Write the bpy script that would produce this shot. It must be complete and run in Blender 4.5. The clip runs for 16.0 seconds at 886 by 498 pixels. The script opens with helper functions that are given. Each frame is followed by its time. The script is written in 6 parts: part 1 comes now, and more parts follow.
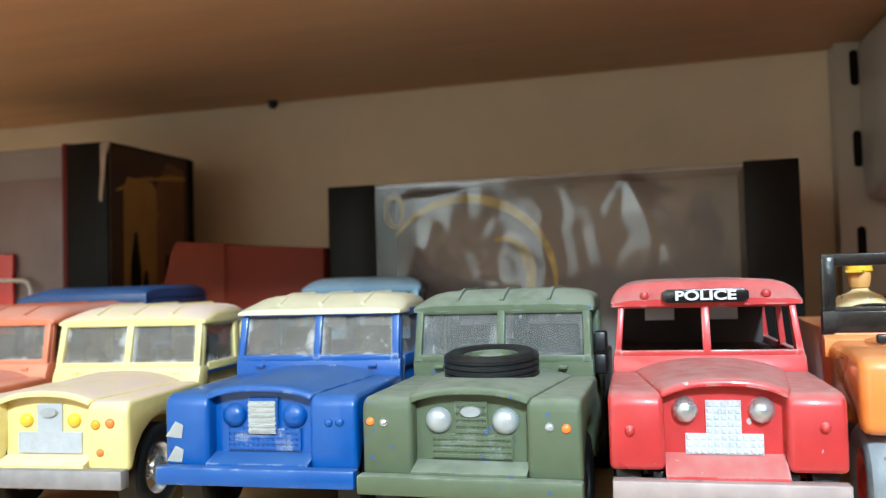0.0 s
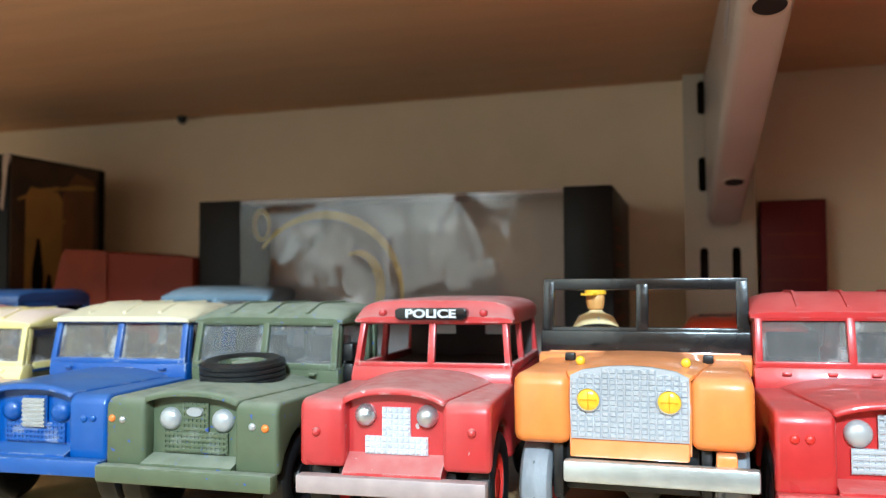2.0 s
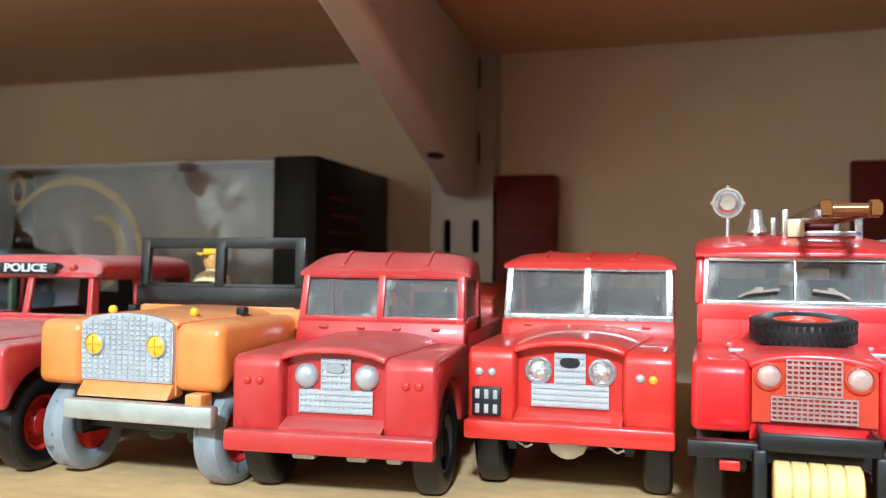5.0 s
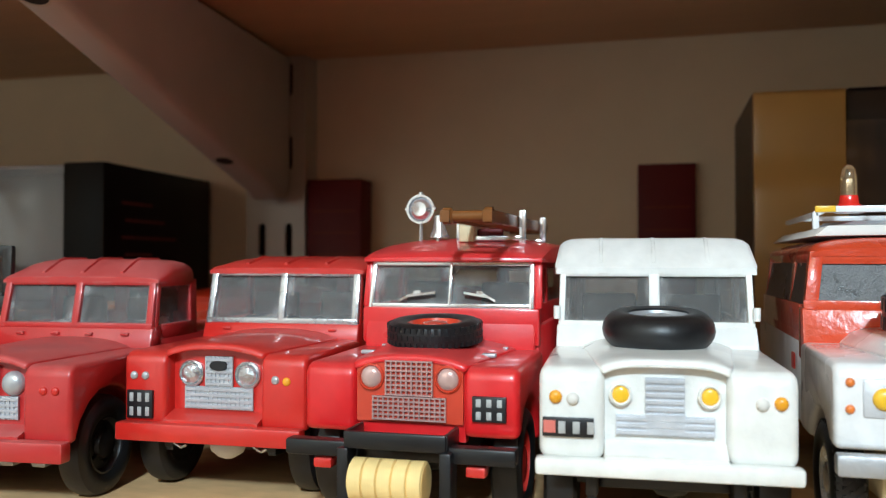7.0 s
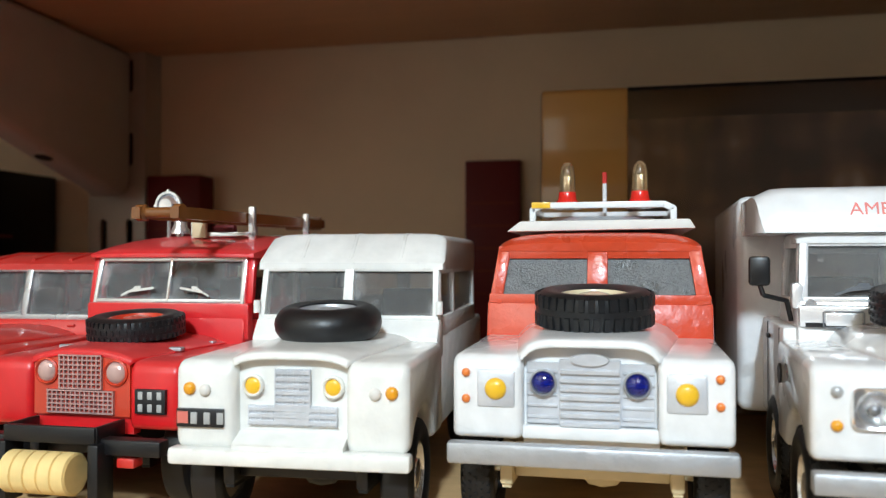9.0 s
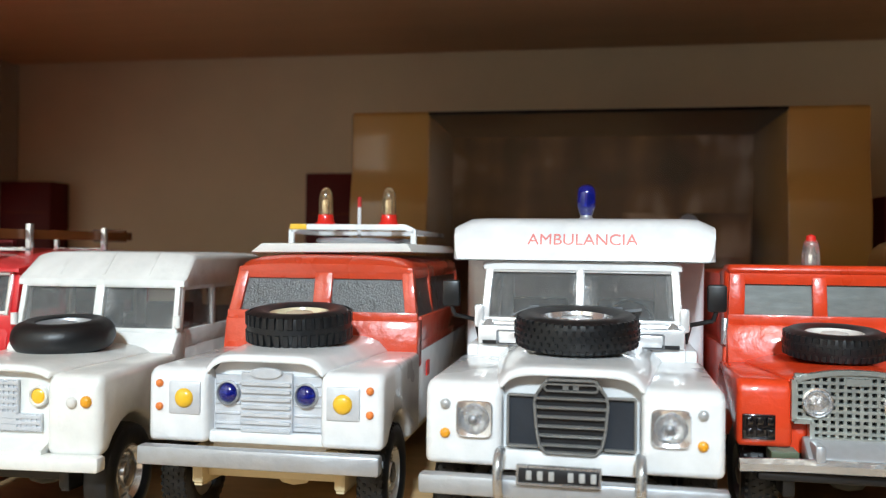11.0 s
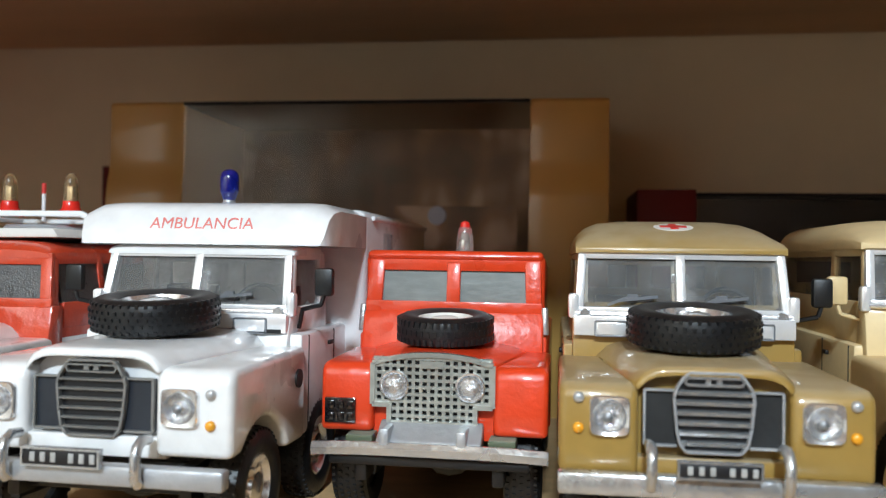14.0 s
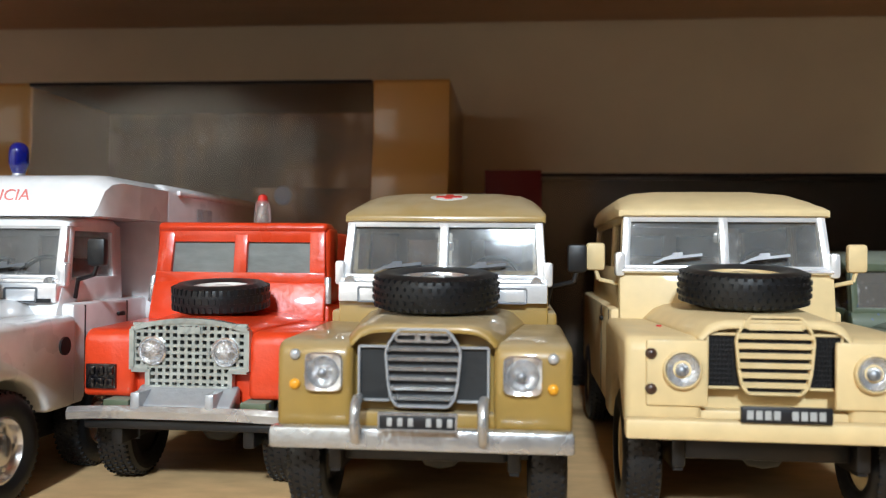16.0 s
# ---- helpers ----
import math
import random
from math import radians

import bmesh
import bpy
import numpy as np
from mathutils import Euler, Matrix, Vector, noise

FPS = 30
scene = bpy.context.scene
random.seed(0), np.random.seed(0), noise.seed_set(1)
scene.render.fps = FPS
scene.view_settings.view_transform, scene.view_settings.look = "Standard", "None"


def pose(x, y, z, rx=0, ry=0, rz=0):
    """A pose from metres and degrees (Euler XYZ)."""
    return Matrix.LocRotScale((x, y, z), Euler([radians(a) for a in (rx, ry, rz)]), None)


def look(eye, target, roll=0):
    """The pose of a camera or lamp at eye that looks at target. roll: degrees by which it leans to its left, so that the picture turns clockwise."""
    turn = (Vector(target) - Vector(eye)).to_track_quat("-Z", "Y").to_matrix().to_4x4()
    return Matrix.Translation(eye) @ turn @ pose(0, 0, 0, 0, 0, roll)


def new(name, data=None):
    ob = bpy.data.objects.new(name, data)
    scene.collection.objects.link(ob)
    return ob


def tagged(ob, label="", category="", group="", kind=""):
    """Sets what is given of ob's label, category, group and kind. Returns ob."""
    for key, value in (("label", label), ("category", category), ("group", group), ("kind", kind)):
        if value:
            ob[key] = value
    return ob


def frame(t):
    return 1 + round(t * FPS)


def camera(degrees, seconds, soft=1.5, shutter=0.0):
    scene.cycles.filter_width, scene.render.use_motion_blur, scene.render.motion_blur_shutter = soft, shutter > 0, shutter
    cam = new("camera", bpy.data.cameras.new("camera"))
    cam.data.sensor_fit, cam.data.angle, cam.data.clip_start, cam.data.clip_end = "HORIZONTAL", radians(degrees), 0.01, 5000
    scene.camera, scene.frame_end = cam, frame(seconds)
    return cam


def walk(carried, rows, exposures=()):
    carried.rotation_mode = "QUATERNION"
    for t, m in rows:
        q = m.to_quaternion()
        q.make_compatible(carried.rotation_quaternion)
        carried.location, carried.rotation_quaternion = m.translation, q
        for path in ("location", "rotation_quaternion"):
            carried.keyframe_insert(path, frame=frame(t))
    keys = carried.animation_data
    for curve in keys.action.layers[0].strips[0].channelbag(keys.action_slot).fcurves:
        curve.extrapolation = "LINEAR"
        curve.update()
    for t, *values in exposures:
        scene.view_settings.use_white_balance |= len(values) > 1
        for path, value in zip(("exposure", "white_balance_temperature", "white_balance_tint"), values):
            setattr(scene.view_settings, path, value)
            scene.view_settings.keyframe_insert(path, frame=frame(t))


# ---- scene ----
# Camera: a hand-held slide along a shelf of toy cars, at true toy size.
cam = camera(55.91, 16.0, soft=1.2)
cam.data.dof.use_dof = True
cam.data.dof.focus_distance = 0.15
cam.data.dof.aperture_fstop = 26.0
PATH = [
    (0.0, 0.00246, -0.02268, 0.04292, 16.573, 2.089, -1.581),
    (0.5, 0.01620, -0.02373, 0.04171, 16.724, 2.044, -1.076),
    (1.0, 0.03133, -0.02560, 0.04356, 17.244, 2.132, -0.874),
    (1.5, 0.04883, -0.02547, 0.04512, 17.903, 1.981, -0.967),
    (2.0, 0.06315, -0.02526, 0.04526, 17.937, 2.281, -0.339),
    (2.5, 0.08121, -0.02444, 0.04925, 17.977, 2.332, -0.566),
    (3.0, 0.09556, -0.02439, 0.04777, 18.586, 1.952, -0.706),
    (3.5, 0.10944, -0.02160, 0.04092, 18.156, 1.818, 0.775),
    (3.7, 0.11612, -0.01884, 0.03990, 17.800, 1.575, 0.632),
    (5.8, 0.17714, -0.00730, 0.04228, 16.822, 0.832, 0.575),
    (6.0, 0.18377, -0.00585, 0.04288, 16.872, 0.808, 0.287),
    (6.5, 0.19904, -0.00049, 0.04262, 15.675, 0.985, -0.133),
    (7.0, 0.21201, 0.00032, 0.04204, 14.645, 0.972, 0.122),
    (7.5, 0.22904, -0.00383, 0.04396, 13.988, 0.910, 0.039),
    (8.0, 0.23890, -0.00377, 0.04337, 13.587, 0.863, 0.112),
    (8.5, 0.25115, 0.00391, 0.04194, 13.215, 0.775, 0.027),
    (9.0, 0.26286, 0.00865, 0.04204, 12.705, 0.667, -0.054),
    (9.2, 0.26628, 0.00813, 0.04208, 12.405, 0.607, 0.129),
    (11.3, 0.31728, 0.00066, 0.04752, 9.475, 0.390, 0.691),
    (11.5, 0.32255, 0.00274, 0.04733, 9.772, 0.536, 0.666),
    (12.0, 0.33347, 0.00484, 0.04785, 9.609, 0.484, 0.812),
    (12.5, 0.34570, 0.00570, 0.04908, 9.221, 0.782, 0.958),
    (13.0, 0.35407, 0.00683, 0.04692, 8.820, 0.789, 1.156),
    (13.5, 0.36491, 0.00972, 0.04378, 8.354, 0.851, 1.235),
    (14.0, 0.37360, 0.01213, 0.04426, 7.643, 0.731, 0.873),
    (14.5, 0.38089, 0.01526, 0.04267, 6.900, 0.599, 0.896),
    (15.0, 0.38970, 0.01392, 0.04105, 6.386, 0.550, 0.791),
    (15.5, 0.39916, 0.01177, 0.04052, 5.747, 0.561, 0.913),
    (16.0, 0.40852, 0.01281, 0.03963, 5.152, 0.520, 0.526),
]


def carried_pose(x, y, z, yaw, pitch, roll):
    a, p = radians(yaw), radians(pitch)
    way = Vector((-math.sin(a) * math.cos(p), math.cos(a) * math.cos(p), math.sin(p)))
    return look((x, y, z), Vector((x, y, z)) + way, roll)


walk(cam, [(r[0], carried_pose(*r[1:])) for r in PATH],
     exposures=[(0.0, 0.6, 6100, 5), (2.5, 0.6, 6080, 6), (3.5, 0.57, 6080, 6), (6.0, 0.41, 6300, 7), (7.0, -0.17, 6400, 9), (8.0, 0.0, 6480, 11), (9.0, -0.2, 6650, 12), (12.5, -0.1, 6660, 12), (14.5, -0.22, 6600, 14), (15.5, -0.09, 6650, 15), (16.0, -0.08, 6700, 15)])

# ---- light: one warm ceiling lamp in the room in front of the shelf ----
world = bpy.data.worlds.new("room_air")
scene.world = world
world.use_nodes = True
world.node_tree.nodes["Background"].inputs[0].default_value = (1.0, 0.68, 0.38, 1)
world.node_tree.nodes["Background"].inputs[1].default_value = 0.03

LAMP = (0.4, -1.35, 0.98)
lamp_data = bpy.data.lights.new("ceiling_lamp_light", "POINT")
lamp_data.shadow_soft_size, lamp_data.energy = 0.075, 132.0
lamp_data.color = (0.75, 0.95, 1.08)
ceiling_light = new("ceiling_lamp_light", lamp_data)
ceiling_light.location = LAMP

# ---- materials ----


def material(name, colour, rough=0.5, metal=0.0, coat=0.0, vary=0.12, grain=120.0, bump=0.0, dust=0.0, spec=0.5,
             transmission=0.0, alpha=1.0, dust_colour=(0.42, 0.36, 0.31), chips=None, stretch=None, emit=0.0, rough_vary=0.12, wear_glint=None):
    m = bpy.data.materials.new(name)
    m.use_nodes = True
    nt = m.node_tree
    n, l = nt.nodes, nt.links
    b = n["Principled BSDF"]
    coords = n.new("ShaderNodeTexCoord")
    mapping = n.new("ShaderNodeMapping")
    l.new(coords.outputs["Object"], mapping.inputs[0])
    if stretch:
        mapping.inputs["Scale"].default_value = stretch
    fine = n.new("ShaderNodeTexNoise")
    fine.inputs["Scale"].default_value = grain
    fine.inputs["Detail"].default_value = 6
    wide = n.new("ShaderNodeTexNoise")
    wide.inputs["Scale"].default_value = grain * 0.13
    wide.inputs["Detail"].default_value = 4
    for t in (fine, wide):
        l.new(mapping.outputs[0], t.inputs["Vector"])
    total = n.new("ShaderNodeMath")
    total.operation = "ADD"
    l.new(fine.outputs["Fac"], total.inputs[0])
    l.new(wide.outputs["Fac"], total.inputs[1])
    ramp = n.new("ShaderNodeMapRange")
    ramp.inputs["From Min"].default_value, ramp.inputs["From Max"].default_value = 0.6, 1.4
    ramp.inputs["To Min"].default_value, ramp.inputs["To Max"].default_value = 1 - vary, 1 + vary
    l.new(total.outputs[0], ramp.inputs["Value"])
    tone = n.new("ShaderNodeVectorMath")
    tone.operation = "SCALE"
    tone.inputs[0].default_value = colour
    l.new(ramp.outputs[0], tone.inputs["Scale"])
    last = tone.outputs[0]
    if chips:
        spots = n.new("ShaderNodeTexNoise")
        spots.inputs["Scale"].default_value = chips[1]
        spots.inputs["Detail"].default_value = 3
        l.new(coords.outputs["Object"], spots.inputs["Vector"])
        cut = n.new("ShaderNodeMapRange")
        cut.inputs["From Min"].default_value, cut.inputs["From Max"].default_value = chips[2], chips[2] + 0.02
        l.new(spots.outputs["Fac"], cut.inputs["Value"])
        mix = n.new("ShaderNodeMixRGB")
        l.new(cut.outputs[0], mix.inputs[0])
        l.new(last, mix.inputs[1])
        mix.inputs[2].default_value = (*chips[0], 1)
        last = mix.outputs[0]
    # rubbed edges, with edge highlights painted into the same colour
    if wear_glint:
        flat, soft = n.new("ShaderNodeNewGeometry"), n.new("ShaderNodeBevel")
        soft.samples = 4
        soft.inputs["Radius"].default_value = 0.0007
        meet = n.new("ShaderNodeVectorMath")
        meet.operation = "DOT_PRODUCT"
        l.new(flat.outputs["Normal"], meet.inputs[0])
        l.new(soft.outputs[0], meet.inputs[1])
        worn = n.new("ShaderNodeMapRange")
        worn.inputs["From Min"].default_value, worn.inputs["From Max"].default_value = 0.985, 0.9
        l.new(meet.outputs["Value"], worn.inputs["Value"])
        gaps = n.new("ShaderNodeMapRange")
        gaps.inputs["From Min"].default_value, gaps.inputs["From Max"].default_value = 0.52, 0.6
        gaps.inputs["To Max"].default_value = wear_glint[1]
        rub = n.new("ShaderNodeTexNoise")
        rub.inputs["Scale"].default_value = 230
        rub.inputs["Detail"].default_value = 4
        l.new(coords.outputs["Object"], rub.inputs["Vector"])
        l.new(rub.outputs["Fac"], gaps.inputs["Value"])
        most = n.new("ShaderNodeMath")
        most.operation = "MULTIPLY"
        l.new(worn.outputs[0], most.inputs[0])
        l.new(gaps.outputs[0], most.inputs[1])
        mix = n.new("ShaderNodeMixRGB")
        l.new(most.outputs[0], mix.inputs[0])
        l.new(last, mix.inputs[1])
        mix.inputs[2].default_value = (*wear_glint[0], 1)
        last = mix.outputs[0]
    rough_from = None
    if dust:
        geo = n.new("ShaderNodeNewGeometry")
        split = n.new("ShaderNodeSeparateXYZ")
        l.new(geo.outputs["Normal"], split.inputs[0])
        up = n.new("ShaderNodeMapRange")
        up.inputs["From Min"].default_value, up.inputs["From Max"].default_value = 0.4, 0.95
        l.new(split.outputs["Z"], up.inputs["Value"])
        patch = n.new("ShaderNodeMapRange")
        patch.inputs["From Min"].default_value, patch.inputs["From Max"].default_value = 0.3, 0.6
        patch.inputs["To Min"].default_value, patch.inputs["To Max"].default_value = 0.5 * dust, dust
        specks = n.new("ShaderNodeMath")
        specks.operation = "MULTIPLY_ADD"
        l.new(fine.outputs["Fac"], specks.inputs[0])
        specks.inputs[1].default_value = 0.8
        half = n.new("ShaderNodeMath")
        half.operation = "MULTIPLY_ADD"
        l.new(wide.outputs["Fac"], half.inputs[0])
        half.inputs[1].default_value, half.inputs[2].default_value = 1.0, -0.4
        l.new(half.outputs[0], specks.inputs[2])
        l.new(specks.outputs[0], patch.inputs["Value"])
        both = n.new("ShaderNodeMath")
        both.operation = "MULTIPLY"
        l.new(up.outputs[0], both.inputs[0])
        l.new(patch.outputs[0], both.inputs[1])
        mix = n.new("ShaderNodeMixRGB")
        l.new(both.outputs[0], mix.inputs[0])
        l.new(last, mix.inputs[1])
        mix.inputs[2].default_value = (*dust_colour, 1)
        last = mix.outputs[0]
        rough_from = both.outputs[0]
    l.new(last, b.inputs["Base Color"])
    rr = n.new("ShaderNodeMapRange")
    rr.inputs["From Min"].default_value, rr.inputs["From Max"].default_value = 0.3, 0.7
    rr.inputs["To Min"].default_value = max(0.02, rough - rough_vary * rough)
    rr.inputs["To Max"].default_value = min(1.0, rough + rough_vary)
    l.new(wide.outputs["Fac"], rr.inputs["Value"])
    if rough_from is not None:
        add = n.new("ShaderNodeMath")
        add.operation = "ADD"
        add.use_clamp = True
        l.new(rr.outputs[0], add.inputs[0])
        l.new(rough_from, add.inputs[1])
        l.new(add.outputs[0], b.inputs["Roughness"])
        flip = n.new("ShaderNodeMapRange")
        flip.inputs["To Min"].default_value, flip.inputs["To Max"].default_value = coat, 0.0
        l.new(rough_from, flip.inputs["Value"])
        l.new(flip.outputs[0], b.inputs["Coat Weight"])
    else:
        l.new(rr.outputs[0], b.inputs["Roughness"])
        b.inputs["Coat Weight"].default_value = coat
    b.inputs["Coat Roughness"].default_value = 0.06
    b.inputs["Metallic"].default_value = metal
    b.inputs["Specular IOR Level"].default_value = spec
    b.inputs["Transmission Weight"].default_value = transmission
    b.inputs["Alpha"].default_value = alpha
    if emit:
        b.inputs["Emission Color"].default_value = (*colour, 1)
        b.inputs["Emission Strength"].default_value = emit
    if bump:
        bp = n.new("ShaderNodeBump")
        bp.inputs["Strength"].default_value = bump
        bp.inputs["Distance"].default_value = 0.0006
        l.new(fine.outputs["Fac"], bp.inputs["Height"])
        l.new(bp.outputs[0], b.inputs["Normal"])
    return m


def paint(name, colour, dust=0.0, coat=0.5, rough=0.3, chips=None, bump=0.15, dust_colour=(0.42, 0.36, 0.31), wear_glint=None):
    return material(name, colour, rough=rough, coat=coat, vary=0.12, grain=260, bump=bump, dust=dust, chips=chips, dust_colour=dust_colour, rough_vary=0.2, wear_glint=wear_glint)


def glazing(name, colour, see, rough, specks=0.0, metal=0.0, grimy=0.3, rim=0.0):
    """A thin clear pane: part of it lets the view through, the rest is gloss, with grime that gathers along its edges."""
    m = material(name, colour, rough=rough, vary=0.25, grain=320, bump=0.03, metal=metal, rough_vary=0.03, spec=0.25)
    nt = m.node_tree
    n, l = nt.nodes, nt.links

    def math_node(op, a, b=None, c=None):
        k = n.new("ShaderNodeMath")
        k.operation = op
        for i, v in enumerate((a, b, c)):
            if isinstance(v, (int, float)):
                k.inputs[i].default_value = v
            elif v is not None:
                l.new(v, k.inputs[i])
        return k.outputs[0]
    out, b = n["Material Output"], n["Principled BSDF"]
    clear, mix = n.new("ShaderNodeBsdfTransparent"), n.new("ShaderNodeMixShader")
    grime = n.new("ShaderNodeTexNoise")
    grime.inputs["Scale"].default_value = 190
    grime.inputs["Detail"].default_value = 5
    co = n.new("ShaderNodeTexCoord")
    l.new(co.outputs["Object"], grime.inputs["Vector"])
    rng = n.new("ShaderNodeMapRange")
    rng.inputs["From Min"].default_value, rng.inputs["From Max"].default_value = 0.35, 0.7
    rng.inputs["To Min"].default_value, rng.inputs["To Max"].default_value = 1 - see, min(1.0, 1 - see + grimy)
    l.new(grime.outputs["Fac"], rng.inputs["Value"])
    l.new(rng.outputs[0], mix.inputs[0])
    l.new(clear.outputs[0], mix.inputs[1])
    l.new(b.outputs[0], mix.inputs[2])
    last = mix.outputs[0]
    if rim:
        split = n.new("ShaderNodeSeparateXYZ")
        l.new(co.outputs["Generated"], split.inputs[0])
        ex = math_node("ABSOLUTE", math_node("MULTIPLY_ADD", split.outputs["X"], 2.0, -1.0))
        ez = math_node("ABSOLUTE", math_node("MULTIPLY_ADD", split.outputs["Z"], 1.85, -1.0))
        far = math_node("MAXIMUM", ex, ez)
        wob = math_node("MULTIPLY_ADD", grime.outputs["Fac"], 0.9, far)
        fac = n.new("ShaderNodeMapRange")
        fac.interpolation_type = "SMOOTHSTEP"
        fac.inputs["From Min"].default_value, fac.inputs["From Max"].default_value = 1.22, 1.6
        fac.inputs["To Max"].default_value = rim
        l.new(wob, fac.inputs["Value"])
        haze, veil = n.new("ShaderNodeBsdfDiffuse"), n.new("ShaderNodeMixShader")
        haze.inputs["Color"].default_value = (0.6, 0.58, 0.56, 1)
        spots = n.new("ShaderNodeMapRange")
        spots.inputs["From Min"].default_value, spots.inputs["From Max"].default_value = 0.66, 0.72
        spots.inputs["To Max"].default_value = 0.7 * specks
        dots = n.new("ShaderNodeTexNoise")
        dots.inputs["Scale"].default_value = 900
        l.new(co.outputs["Object"], dots.inputs["Vector"])
        l.new(dots.outputs["Fac"], spots.inputs["Value"])
        l.new(math_node("MAXIMUM", fac.outputs[0], spots.outputs[0]), veil.inputs[0])
        l.new(last, veil.inputs[1])
        l.new(haze.outputs[0], veil.inputs[2])
        last = veil.outputs[0]
    l.new(last, out.inputs["Surface"])
    return m


def printed(name):
    """Dim card whose broad upright and level colour patches imitate reflections of the room."""
    m = material(name, (0.1, 0.075, 0.06), rough=0.5, vary=0.3, grain=60)
    n, l = m.node_tree.nodes, m.node_tree.links
    b = n["Principled BSDF"]
    old = b.inputs["Base Color"].links[0].from_socket
    co, sums = n.new("ShaderNodeTexCoord"), []
    for scale, seed in (((26, 26, 60), 0.0), ((75, 40, 22), 7.0)):
        place, patch = n.new("ShaderNodeMapping"), n.new("ShaderNodeTexNoise")
        place.inputs["Scale"].default_value = scale
        place.inputs["Location"].default_value = (seed, seed, seed)
        patch.inputs["Scale"].default_value = 1.0
        patch.inputs["Detail"].default_value = 1.5
        l.new(co.outputs["Object"], place.inputs[0])
        l.new(place.outputs[0], patch.inputs["Vector"])
        sums.append(patch.outputs["Fac"])
    both = n.new("ShaderNodeMath")
    both.operation = "ADD"
    l.new(sums[0], both.inputs[0])
    l.new(sums[1], both.inputs[1])
    half = n.new("ShaderNodeMath")
    half.operation = "MULTIPLY"
    half.inputs[1].default_value = 0.5
    l.new(both.outputs[0], half.inputs[0])
    ramp = n.new("ShaderNodeValToRGB")
    for k, (p, c) in enumerate(((0.37, (0.03, 0.02, 0.018)), (0.46, (0.12, 0.07, 0.05)), (0.54, (0.26, 0.15, 0.085)), (0.6, (0.6, 0.46, 0.36)))):
        e = ramp.color_ramp.elements[k] if k < 2 else ramp.color_ramp.elements.new(p)
        e.position, e.color = p, (*c, 1)
    l.new(half.outputs[0], ramp.inputs[0])
    two = n.new("ShaderNodeMixRGB")
    two.inputs[0].default_value = 0.85
    l.new(old, two.inputs[1])
    l.new(ramp.outputs[0], two.inputs[2])
    l.new(two.outputs[0], b.inputs["Base Color"])
    return m


